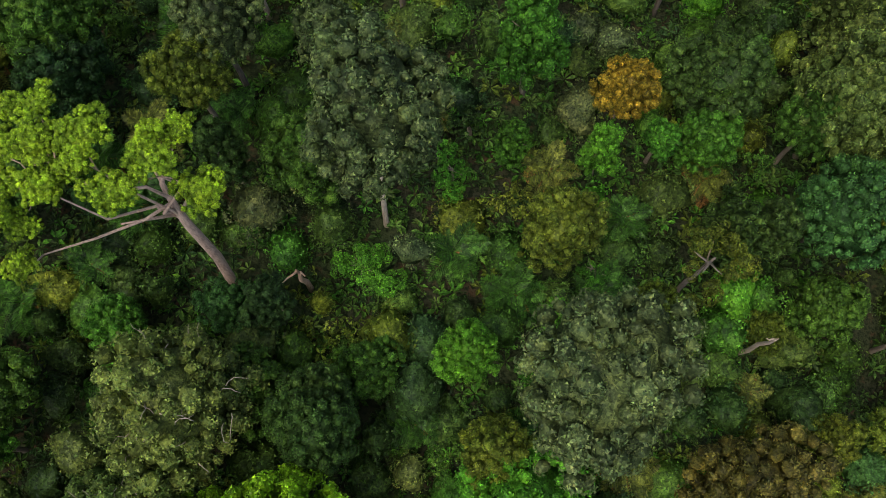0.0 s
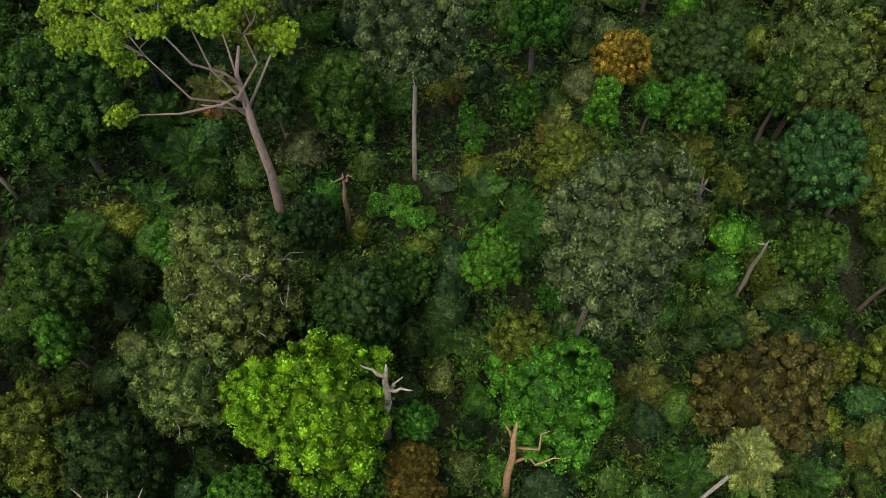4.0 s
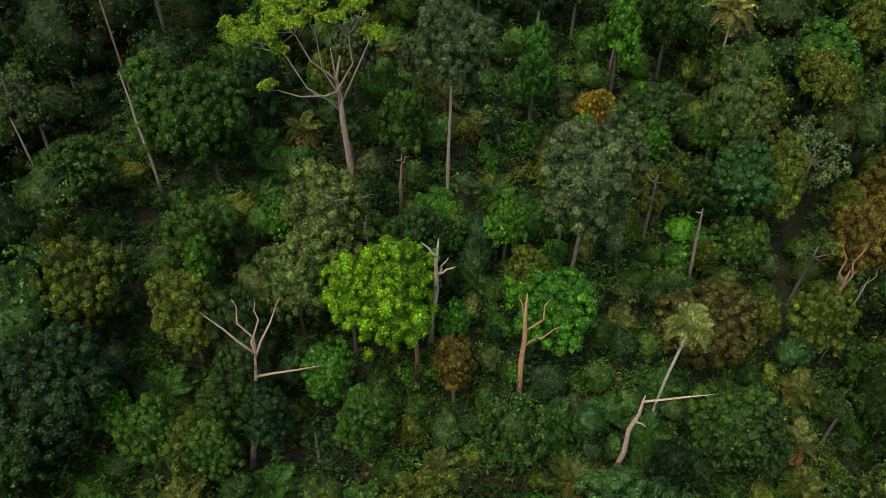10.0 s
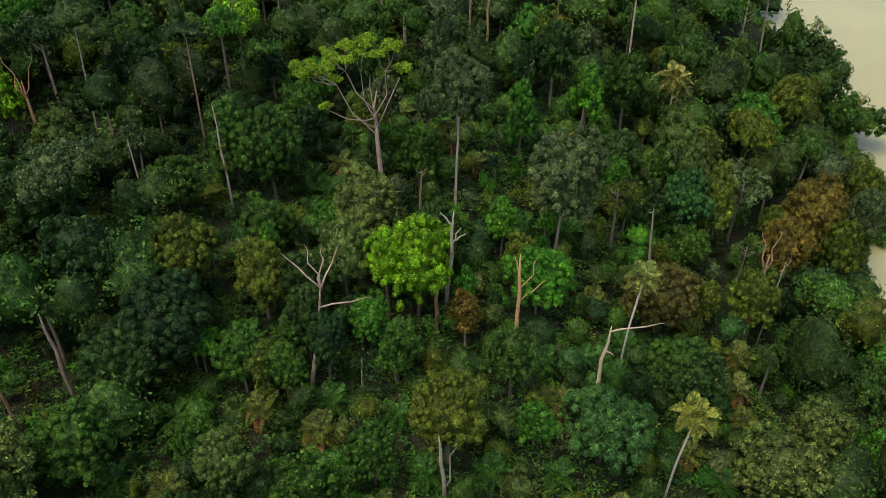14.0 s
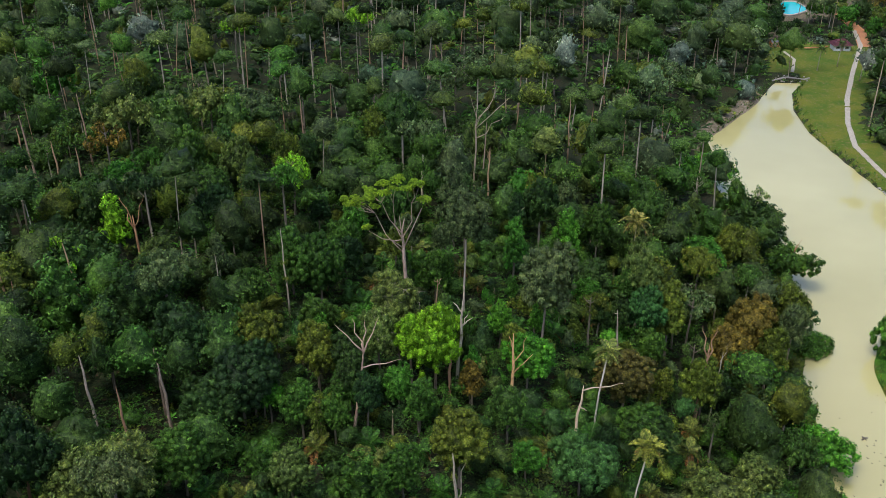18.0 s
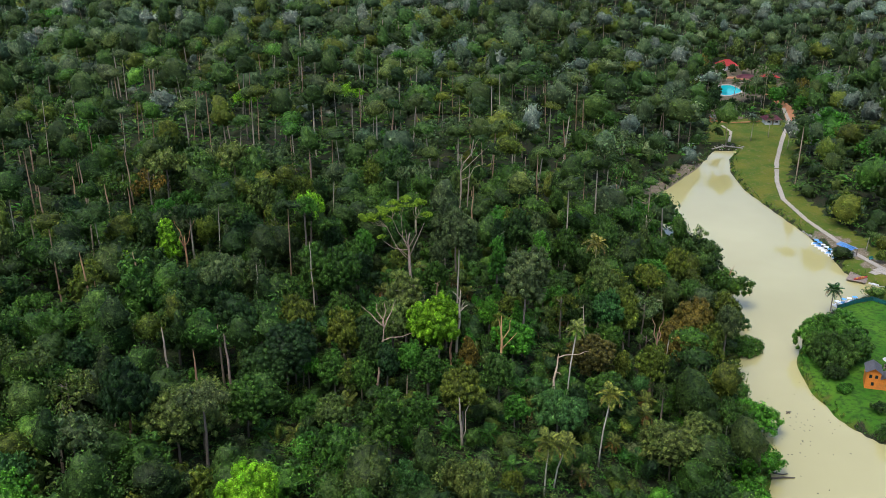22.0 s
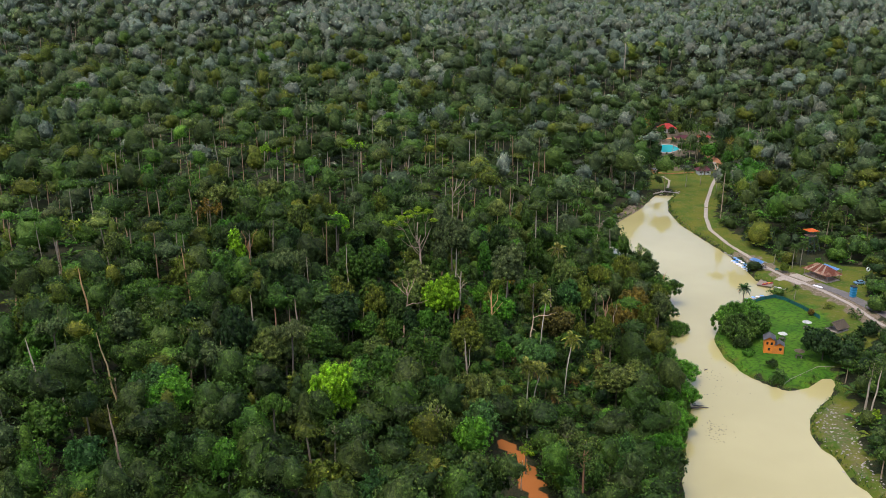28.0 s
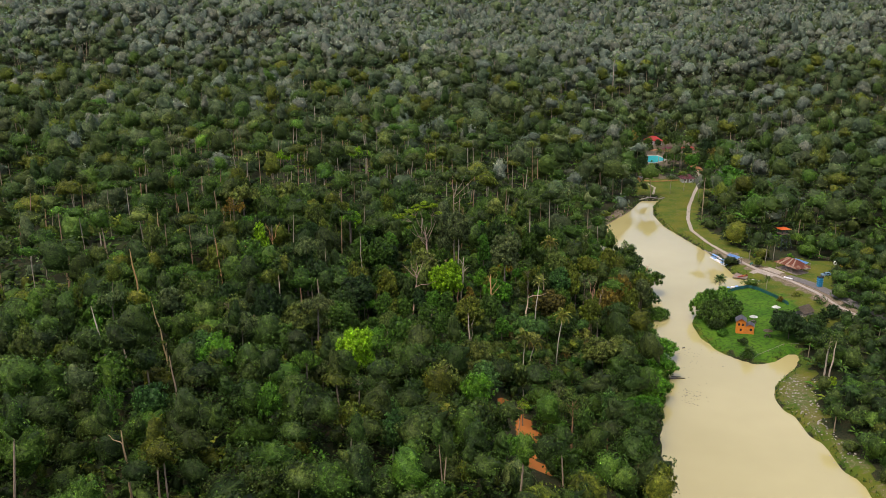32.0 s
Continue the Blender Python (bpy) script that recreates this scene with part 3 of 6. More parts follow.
GREENS = {
    "dark": (0.040, 0.084, 0.015), "deep": (0.027, 0.064, 0.015), "mid": (0.056, 0.130, 0.014), "olive": (0.105, 0.150, 0.015),
    "grey": (0.088, 0.132, 0.048), "blue": (0.058, 0.15, 0.036), "bright": (0.075, 0.225, 0.014), "lime": (0.185, 0.42, 0.008),
    "fresh": (0.062, 0.185, 0.016), "yellow": (0.36, 0.29, 0.03), "brown": (0.105, 0.094, 0.017), "pale": (0.125, 0.185, 0.042), "rust": (0.175, 0.142, 0.022),
    "citrus": (0.2, 0.335, 0.012), "emerald": (0.085, 0.29, 0.016),
    # the palest grey-greens here carry distance haze as base colour
    "moss": (0.068, 0.116, 0.022), "shade": (0.046, 0.086, 0.019), "ash": (0.076, 0.125, 0.047), "sage": (0.1, 0.162, 0.066), "fern": (0.062, 0.132, 0.021), "leaf": (0.075, 0.19, 0.02), "haze_green": (0.15, 0.205, 0.156), "slate": (0.067, 0.116, 0.054)}
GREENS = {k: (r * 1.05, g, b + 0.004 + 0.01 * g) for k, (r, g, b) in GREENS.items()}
WORDS = {"dark": "dark green", "deep": "deep green", "mid": "mid-green", "olive": "olive-green", "grey": "grey-green", "blue": "bluish green",
         "bright": "bright green", "lime": "lime-green", "fresh": "fresh green", "yellow": "yellow-leaved", "brown": "brownish", "pale": "pale green", "rust": "rust-tinged", "citrus": "yellow-green", "emerald": "glossy emerald-green",
         "moss": "moss-green", "leaf": "leaf-green", "fern": "fern-green"}
SHAPES = {"dome": "domed", "billow": "billowing", "tall": "tall narrow", "airy": "thin open", "layered": "flat layered", "deep": "deep rounded"}
PALE_BARK, BROWN_BARK, GREY_BARK = (0.46, 0.40, 0.33), (0.30, 0.17, 0.10), (0.2, 0.17, 0.14)
TAKEN = []


def canopy_tree(x, y, top, r, colour="mid", style="billow", fine=False, bark=GREY_BARK, girth=None, rng=random, lean=(0, 0), deep=0.62, twigs=0):
    """A forest tree: its crown's middle stands over x, y and its top at that height."""
    z = high(x, y)
    tall = max(top - z, 2.0)
    wanted = min(max(DEPTHS[style] * r, tall * deep), tall * 0.97)
    form = "deep" if style in ("dome", "billow") and wanted > 1.45 * r else style
    depth = min(wanted, 1.35 * DEPTHS[form] * r)
    base = Vector((x - lean[0], y - lean[1], z))
    tree = new("tree")
    tree.empty_display_size = 0.5
    tree.location = base
    g = girth or 0.08 + 0.012 * tall
    trunk = new("trunk", rng.choice(TRUNKS))
    away = abs(x) > 62 or y > 305 or y < 195
    crown = new("crown", rng.choice((FINE if fine else SLIM if away else MID)[form]))
    up = Vector((lean[0], lean[1], tall - depth * 0.35))
    trunk.matrix_basis = up.to_track_quat("Z", "Y").to_matrix().to_4x4() @ Matrix.Diagonal((g / 0.25, g / 0.25, up.length / 12, 1))
    sz = depth / DEPTHS[form]
    crown.matrix_basis = Matrix.Translation((lean[0], lean[1], tall - depth)) @ pose(0, 0, 0, 0, 0, rng.uniform(0, 360)) @ Matrix.Diagonal((r, r, sz, 1))
    v, w = rng.uniform(0.85, 1.2), rng.uniform(0.92, 1.1)
    c = GREENS[colour]
    crown.color = (c[0] * v * w, c[1] * v, c[2] * v, 1)
    b = rng.uniform(0.75, 1.15)
    trunk.color = (bark[0] * b, bark[1] * b, bark[2] * b, 1)
    trunk.parent = crown.parent = tree
    for k in range(twigs):
        q = rng.uniform(0, 6.28)
        rad = r * math.sqrt(rng.uniform(0.02, 0.8))
        at = Vector((lean[0] + rad * math.cos(q), lean[1] + rad * math.sin(q), tall - 0.05 * depth - 0.55 * depth * (rad / r) ** 2))
        pts = [at]
        way = Vector((rng.uniform(-1, 1), rng.uniform(-1, 1), rng.uniform(-0.2, 0.5)))
        for s in range(4):
            way = (way + Vector((rng.uniform(-1, 1), rng.uniform(-1, 1), rng.uniform(-0.3, 0.4))) * 0.9).normalized()
            pts.append(pts[-1] + way * rng.uniform(0.25, 0.55))
        twig = part("twig", tube(fresh(), pts, [0.03, 0.027, 0.023, 0.018, 0.008], 5), BARK, tree, smooth=True)
        twig.color = (0.34, 0.3, 0.25, 1)
    tagged(tree, f"{WORDS[colour]} rainforest tree with a {SHAPES[style]} crown on the hillside", "tree")
    TAKEN.append((x, y, r))
    return tree


def scatter(rng, x0, x1, y0, y1, gap, wanted):
    """Places at least gap apart, where wanted(x, y) allows, clear of the trees set so far."""
    cell = {}
    out = []
    size = max(6.0, gap)

    def near(x, y, r):
        i, j = int(x // size), int(y // size)
        return any(math.hypot(x - a, y - b) < (r + q) * 0.5 for di in (-1, 0, 1) for dj in (-1, 0, 1) for a, b, q in cell.get((i + di, j + dj), ()))

    for a, b, q in TAKEN:
        cell.setdefault((int(a // size), int(b // size)), []).append((a, b, q * 1.5))
    tries = int((x1 - x0) * (y1 - y0) / gap ** 2 * 9)
    px, py = rng.uniform(x0, x1, tries), rng.uniform(y0, y1, tries)
    ok = wanted(px, py)
    for x, y in zip(px[ok], py[ok]):
        if not near(x, y, gap):
            cell.setdefault((int(x // size), int(y // size)), []).append((x, y, gap))
            out.append((x, y))
    return out




def woodland(x, y):
    """Where trees may stand."""
    free = ~inside(x, y, LAKE) & ~inside(x, y, LAWN_EAST) & ~inside(x, y, LAWN_CLUB) & ~inside(x, y, LAWN_ISLE) & ~inside(x, y, SPIT) & ~inside(x, y, GLADE) & ~inside(x, y, CLEARING)
    free &= (far_from(x, y, LAKE, True) > 2.0) & (far_from(x, y, PATHWAY) > np.where(y > 415, 1.8, np.where(y < 290, 2.2, 4))) & (np.min([far_from(x, y + s, TRAIL) for s in (0, 3, 6, 9, 13, 17, 21)], 0) > 3.3) & (far_from(x, y, RAVINE) > 1.2) & ~((np.abs(x - 122.5) < 8) & (y < 372) & (y > 350))
    return free


PALETTE = ["dark"] * 6 + ["deep"] * 4 + ["mid"] * 6 + ["moss"] * 4 + ["fern"] * 4 + ["olive"] * 3 + ["grey"] * 3 + ["blue"] + ["pale"] + ["olive", "fresh", "bright", "leaf"]
rng = np.random.default_rng(5)
dice = random.Random(11)


def in_sight(x, y):
    """The wedge of country that the flight looks over."""
    return (np.abs(x) < 26 + 0.5 * (y + 20)) & (y > 112)




# ---- trees of their own ----
def emergent(x, y, fork, mains, tips, colour, puff, bark, girth, label, stubs=()):
    """A tall tree with a bare trunk, a few great limbs, and a tuft of foliage at each branch's end."""
    z = high(x, y)
    tree = thing("tree", x, y, z, 0, label, "tree")
    o = Vector((x, y, z))
    f = Vector(fork) - o
    mid = f * 0.5 + Vector((0.25, 0.1, 0))

    def limb_of(name, points, radii, sides=6):
        ob = part(name, tube(fresh(), points, radii, sides), BARK, tree, smooth=True)
        ob.color = (*bark, 1)

    limb_of("trunk", [(0, 0, -0.5), mid * 0.25, mid, f * 0.85, f, f * 1.12 + Vector((-0.3, 0.5, 0)), f * 1.24 + Vector((0.1, 1.0, 0))], [girth * 1.35, girth * 0.95, girth * 0.85, girth * 0.72, girth * 0.6, girth * 0.4, girth * 0.2], 10)
    ends = [Vector(m) - o for m in mains]
    for k, e in enumerate(ends):
        s = f * (0.9 + 0.05 * k)
        w = (e - s).length
        j = Vector((math.sin(k * 2.3), math.cos(k * 1.7), math.sin(k * 3.1))) * 0.07 * w
        limb_of("limb", [s, s * 0.7 + e * 0.3 + Vector((0, 0, -0.12 * w)) + j, s * 0.4 + e * 0.6 + Vector((0, 0, -0.08 * w)) - j, e], [girth * 0.3, girth * 0.24, girth * 0.18, girth * 0.1])
    for i, tip in enumerate(tips):
        e = Vector(tip[:3]) - o
        s = min(ends, key=lambda m: (m - e).length)
        if (s - e).length > 0.3:
            q = Vector((math.sin(i * 4.1), math.cos(i * 2.9), 0)) * 0.12 * (s - e).length
            limb_of("branch", [s, s * 0.6 + e * 0.4 + Vector((0, 0, -0.2)) + q, s * 0.25 + e * 0.75 + Vector((0, 0, -0.1)), e], [girth * 0.12, girth * 0.1, girth * 0.07, girth * 0.04], 5)
        tuft = new("foliage", FINE["layered" if i % 2 else "billow"][i % 3])
        r = tip[3] * puff
        tuft.matrix_basis = Matrix.Translation(e - Vector((0, 0, r * 0.35))) @ pose(0, 0, 0, 0, 0, i * 67) @ Matrix.Diagonal((r, r, r * 0.95, 1))
        tuft.color = (*[v * (0.9 + 0.25 * ((i * 3) % 5) / 5) for v in GREENS[colour]], 1)
        tuft.parent = tree
    for stub in stubs:
        limb_of("dead_limb", [f * 0.95, Vector(stub) - o], [girth * 0.3, girth * 0.12])
    TAKEN.append((x, y, 3))
    return tree


def snag(base, top, girth=0.2, bark=PALE_BARK, branches=(), label="bare dead tree trunk, bleached pale, standing among the forest", vines=0):
    """A dead trunk with broken branches: (height up the trunk from 0 to 1, tip)."""
    x, y = base[0], base[1]
    z = high(x, y)
    o = Vector((x, y, z))
    tree = thing("dead_tree", x, y, z, 0, label, "dead tree")
    e = Vector(top) - o
    kink = Vector((0.15 * math.sin(x * 3), 0.15 * math.cos(y * 2), 0))
    t = part("trunk", tube(fresh(), [(0, 0, -0.5), e * 0.18 + kink * 0.5, e * 0.36 + kink, e * 0.6 - kink, e * 0.8 + kink * 0.6, e * 0.95, e], [girth * 1.25, girth * 0.98, girth * 0.9, girth * 0.78, girth * 0.6, girth * 0.36, girth * 0.08], 8), BARK, tree, smooth=True)
    t.color = (*bark, 1)
    for at, tip in branches:
        s, q = e * at, Vector(tip) - o
        w = (q - s).length
        j = Vector((math.sin(q.x * 9 + x), math.cos(q.y * 7 + y), math.sin(q.z * 8))) * 0.07 * w
        b = part("branch", tube(fresh(), [s, s * 0.72 + q * 0.28 + j, s * 0.4 + q * 0.6 - j * 0.8, s * 0.15 + q * 0.85 + j * 0.3, q], [girth * 0.48, girth * 0.36, girth * 0.27, girth * 0.17, girth * 0.05], 6), BARK, tree, smooth=True)
        b.color = (*bark, 1)
    for k in range(vines):
        tuft = new("creeper", MID["airy"][k % 3])
        tuft.matrix_basis = Matrix.Translation(e * (0.45 + 0.17 * k) - Vector((0, 0, 0.5))) @ Matrix.Diagonal((0.7, 0.7, 1.0, 1))
        tuft.color, tuft.parent = (*GREENS["olive"], 1), tree
    TAKEN.append((x, y, 0.8))
    if not (abs(x) < 36 and 224 < y < 288):
        TAKEN.extend([(x, y - 3.5, 2.2), (x, y - 8, 1.7)])
    return tree


def frond_mesh(seed, leaflets=15, droop=0.55, width=0.34):
    """A feather palm leaf 1 long, arching outwards along +x, with paired leaflets."""
    g = np.random.default_rng(seed)
    vs, fs = [], []

    def rib(s):
        return np.array([s * (1 - 0.12 * s), 0.0, 0.34 * s - droop * s * s * 1.15])

    for s0, s1 in zip(np.linspace(0, 1, 8)[:-1], np.linspace(0, 1, 8)[1:]):
        n = len(vs)
        for s, w in ((s0, 0.018 * (1.2 - s0)), (s1, 0.018 * (1.2 - s1))):
            vs += [rib(s) + [0, -w, 0], rib(s) + [0, w, 0]]
        fs.append((n, n + 2, n + 3, n + 1))
    for k in range(leaflets):
        s = 0.14 + 0.84 * k / (leaflets - 1)
        ln = width * math.sin(math.pi * (0.18 + 0.74 * s)) * g.uniform(0.85, 1.1)
        for side in (-1, 1):
            p, n = rib(s), len(vs)
            tip = p + [0.5 * ln, side * ln, -0.28 * ln + g.uniform(-0.02, 0.02)]
            m = p * 0.5 + tip * 0.5 + [0, 0, 0.05 * ln]
            w = 0.052
            vs += [p, m + [w, 0, 0], tip, m - [w, 0, 0]]
            fs.append((n, n + 1, n + 2, n + 3))
    v = np.array(vs)
    return mesh_of("frond", v, np.array(fs), NEEDLE, g.uniform(0.85, 1.15, (len(v), 1)) * np.ones(3))


FRONDS = [frond_mesh(1, 15, 0.5), frond_mesh(2, 15, 0.85), frond_mesh(3, 14, 0.25)]


def palm(base, top, length, fronds=15, colour=(0.10, 0.17, 0.03), bark=(0.5, 0.46, 0.4), label="feather palm with a slender pale stem above the undergrowth", group="", dead=2, rng=random.Random(3)):
    x, y = base[0], base[1]
    z = high(x, y)
    tree = thing("palm", x, y, z, 0, label, "palm", group)
    e = Vector(top) - Vector((x, y, z))
    if e.z > 2.2:
        m = e * 0.5 + Vector((0.2 * e.x, 0.2 * e.y, 0)) * -1
        t = part("stem", tube(fresh(), [(0, 0, -0.3), m * 0.4, m, e], [0.2, 0.14, 0.13, 0.12], 8), BARK, tree, smooth=True)
        t.color = (*bark, 1)
    for k in range(fronds):
        up = k / fronds
        f = new("frond", FRONDS[2 if up > 0.85 else (1 if up < 0.6 else 0)])
        tilt = -58 * max(up - 0.35, 0) / 0.65 + 22 * max(0.4 - up, 0) / 0.4
        s = length * rng.uniform(0.85, 1.1)
        f.matrix_basis = Matrix.Translation(e) @ pose(0, 0, 0, 0, tilt, k * 137.5 + rng.uniform(-12, 12)) @ Matrix.Diagonal((s, s, s, 1))
        v = rng.uniform(0.8, 1.2)
        c = (0.26, 0.13, 0.05) if k < dead else [q * v for q in colour]
        f.color, f.parent = (*c, 1), tree
    TAKEN.append((x, y, 0.8 if e.z > 2.2 else length * 0.7))
    if y < 232:
        TAKEN.extend([(x, y - 3.2, 2.0), (x, y - 6.5, 1.5)])
    return tree


# the tall light-green tree with open limbs
emergent(-17.2, 256.8, (-17.6, 258.1, 35.6), [(-21.8, 256.4, 41.7), (-19.0, 257.4, 43.1), (-16.1, 257.5, 43.3), (-22.0, 253.8, 39.6), (-20.8, 257.1, 43.3)], [
    (-24.6, 255.4, 43.9, 0.9), (-24.8, 256.9, 42.8, 0.8), (-22.2, 255.0, 45.0, 0.95), (-22.6, 257.4, 45.0, 0.85), (-19.9, 255.7, 45.5, 0.9),
    (-20.4, 257.3, 46.6, 0.9), (-18.1, 257.6, 47.2, 0.95), (-16.6, 255.6, 46.6, 0.9), (-15.6, 257.6, 46.6, 0.9), (-13.9, 256.9, 44.4, 0.95), (-22.3, 253.0, 40.8, 0.75), (-26.2, 256.2, 43.1, 0.7),
    (-26.8, 257.5, 43.3, 0.75), (-21.2, 259.2, 45.8, 0.7), (-23.6, 259.4, 44.4, 0.7), (-19.0, 256.6, 46.2, 0.7), (-14.8, 259.0, 46.1, 0.7), (-25.4, 258.1, 43.6, 0.65), (-21.4, 254.3, 43.9, 0.65)],
    "citrus", 1.22, (0.45, 0.33, 0.27), 0.38, "tall emergent tree with pinkish trunk, open limbs and yellow-green tufts", stubs=[(-18.5, 259.7, 40.0), (-14.6, 258.8, 41.9), (-19.6, 256.4, 37.3)])
canopy_tree(-8.0, 264.4, 42.3, 3.9, "grey", "dome", True, PALE_BARK, 0.21, deep=0.36, lean=(0, 1.1), rng=dice)
canopy_tree(6.4, 253.2, 38.5, 4.9, "grey", "billow", True, (0.3, 0.25, 0.21), 0.25, deep=0.42, lean=(0.8, 1.6), rng=dice)
# the dead trees over the green crowns
snag((1.9, 239.9), (1.6, 241.7, 30.3), 0.28, (0.58, 0.35, 0.17), [(0.52, (3.6, 241.5, 30.1)), (0.5, (4.6, 240.6, 27.5)), (0.8, (0.9, 241.6, 30.0))], "bare orange-brown dead tree with forked branches over a green crown")
snag((-6.9, 242.4), (-6.1, 242.6, 35.1), 0.3, (0.5, 0.44, 0.36), [(0.72, (-4.6, 242.2, 32.2)), (0.86, (-7.6, 242.5, 34.6)), (0.7, (-5.3, 242.8, 32.6))], "pale dead tree with broken branches and creepers", vines=2)
snag((-7.9, 239.8), (-7.6, 240.1, 27.0), 0.3, (0.4, 0.23, 0.14), label="reddish bare trunk below the lime-green crown")
snag((11.0, 234.3), (12.2, 235.7, 26.1), 0.26, (0.62, 0.48, 0.36), [(0.93, (18.0, 236.4, 26.5)), (0.72, (12.9, 235.2, 22.0))], "pale leaning dead tree with one long level branch")
snag((-20.4, 228.2), (-18.9, 231.4, 32.4), 0.26, (0.46, 0.33, 0.26), [(0.98, (-23.1, 232.2, 35.8)), (0.97, (-20.8, 233.4, 36.2)), (0.98, (-19.0, 233.6, 36.0)), (0.95, (-17.1, 233.9, 36.4)), (0.8, (-13.6, 231.8, 31.0))], "broken tree with reddish trunk and pale forking limbs")
canopy_tree(-21.0, 231.6, 31.4, 2.6, "dark", "billow", True, rng=dice, deep=0.5)
canopy_tree(-18.2, 229.4, 29.2, 2.2, "deep", "billow", True, rng=dice, deep=0.5)
canopy_tree(-22.4, 226.6, 27.6, 2.3, "mid", "dome", True, rng=dice, deep=0.6)
snag((-4.0, 217.6), (-4.6, 217.4, 27.0), 0.24, PALE_BARK, [(0.15, (-2.8, 217.6, 26.8))], "twin pale trunks forking below an olive crown")
snag((-12.5, 258.0), (-11.8, 257.0, 30.0), 0.2, (0.45, 0.3, 0.2), [(0.9, (-11.0, 256.6, 30.6)), (0.92, (-12.3, 256.0, 30.4))])
snag((18.9, 259.6), (17.8, 258.4, 25.6), 0.2, (0.42, 0.34, 0.28), [(0.93, (17.2, 258.4, 24.9))])
snag((-37.0, 255.6), (-37.4, 255.6, 38.5), 0.16, PALE_BARK, vines=2)
snag((-44.1, 221.6), (-44.8, 221.6, 34.6), 0.26, (0.32, 0.25, 0.2))
snag((-47.1, 251.9), (-47.5, 251.9, 35.0), 0.15, PALE_BARK)
snag((-7.8, 305.3), (-7.2, 303.3, 35.5), 0.24, (0.6, 0.4, 0.24), [(0.8, (-7.9, 303.2, 35.0))], "orange-brown dead trunk, broken off at the top")
snag((-74.6, 237.1), (-76.1, 237.1, 42.3), 0.22, (0.5, 0.3, 0.16))
snag((-73.6, 237.4), (-74.1, 237.4, 36.5), 0.2, (0.5, 0.28, 0.14))
snag((-65.0, 261.2), (-65.2, 261.2, 36.5), 0.26, (0.48, 0.26, 0.13), [(0.75, (-67.0, 261.0, 40.0)), (0.8, (-62.6, 261.2, 40.4)), (0.7, (-66.2, 261.4, 38.0))], "orange-brown dead tree with an open fork")
snag((-54.4, 220.1), (-54.9, 220.1, 36.0), 0.22, (0.5, 0.42, 0.35))
snag((-47.0, 225.9), (-47.3, 225.9, 34.0), 0.22, (0.34, 0.25, 0.19))
snag((-48.1, 216.6), (-48.5, 216.6, 34.0), 0.22, (0.38, 0.22, 0.14))
snag((-86.3, 205.5), (-88.6, 205.5, 47.2), 0.26, (0.55, 0.34, 0.16), label="tall leaning dead trunk of orange-brown wood")
snag((-71.9, 180.6), (-75.2, 180.6, 42.0), 0.2, (0.5, 0.38, 0.2), vines=1)
snag((-76.3, 168.7), (-78.5, 168.7, 40.0), 0.2, PALE_BARK)
snag((-84.9, 177.2), (-87.6, 177.2, 42.0), 0.22, (0.6, 0.53, 0.45))
snag((-61.4, 154.4), (-63.1, 154.4, 40.0), 0.22, (0.36, 0.27, 0.2))
snag((-60.9, 124.4), (-58.9, 117.2, 42.4), 0.22, (0.6, 0.42, 0.26), [(0.82, (-61.6, 118.2, 41.0))], "orange-brown dead tree with forked crooked top")
snag((-93.0, 288.1), (-93.7, 288.1, 38.3), 0.24, (0.5, 0.32, 0.2))
snag((-104.3, 294.6), (-104.6, 294.6, 38.2), 0.24, (0.5, 0.3, 0.18))
snag((-68.7, 246.5), (-70.2, 246.5, 38.5), 0.2, (0.5, 0.33, 0.2))
snag((9.0, 342.2), (8.9, 342.2, 33.5), 0.2, (0.42, 0.28, 0.2))
snag((5.6, 335.9), (5.4, 335.9, 34.0), 0.22, (0.45, 0.32, 0.24))
snag((-52.3, 324.4), (-52.6, 324.4, 37.7), 0.2, (0.42, 0.28, 0.2))
snag((-97.9, 287.6), (-99.1, 287.6, 44.0), 0.24, (0.4, 0.27, 0.2))
snag((-85.6, 283.4), (-86.0, 283.4, 39.2), 0.22, (0.45, 0.28, 0.18))
snag((-108.8, 286.0), (-109.0, 286.0, 38.3), 0.22, (0.5, 0.33, 0.22))
snag((-92.6, 301.0), (-93.6, 301.0, 44.0), 0.2, (0.4, 0.28, 0.2))
snag((95.6, 229.9), (96.8, 229.9, 15.4), 0.24, (0.5, 0.42, 0.34))
snag((31.8, 254.6), (32.9, 256.0, 21.5), 0.32, (0.36, 0.22, 0.14), [(0.8, (34.0, 257.5, 24.0)), (0.85, (31.5, 257.0, 24.4))], "reddish trunk of a rust-tinged tree, partly bare")
snag((-10.8, 308.0), (-10.5, 308.2, 42.0), 0.22, (0.4, 0.32, 0.25), [(0.85, (-7.0, 308.4, 44.0)), (0.8, (-3.5, 308.6, 44.6)), (0.9, (-12.0, 308.0, 45.0)), (0.82, (-6.2, 309.4, 46.0)), (0.7, (-4.6, 308.0, 40.6))], "grey dead tree with wide bare branches above the canopy")
snag((-9.4, 308.8), (-8.4, 308.8, 39.3), 0.18, (0.36, 0.28, 0.22))
snag((34.5, 256.0), (35.3, 256.6, 20.0), 0.12, PALE_BARK, [(0.8, (36.0, 257.0, 21.6))])
snag((-121.8, 629.0), (-120.2, 629.0, 47.0), 0.4, (0.6, 0.45, 0.36), [(0.6, (-124, 629, 45.0)), (0.7, (-117.4, 629, 46.5))])
snag((103.9, 739.6), (104.2, 739.6, 53.0), 0.4, PALE_BARK)

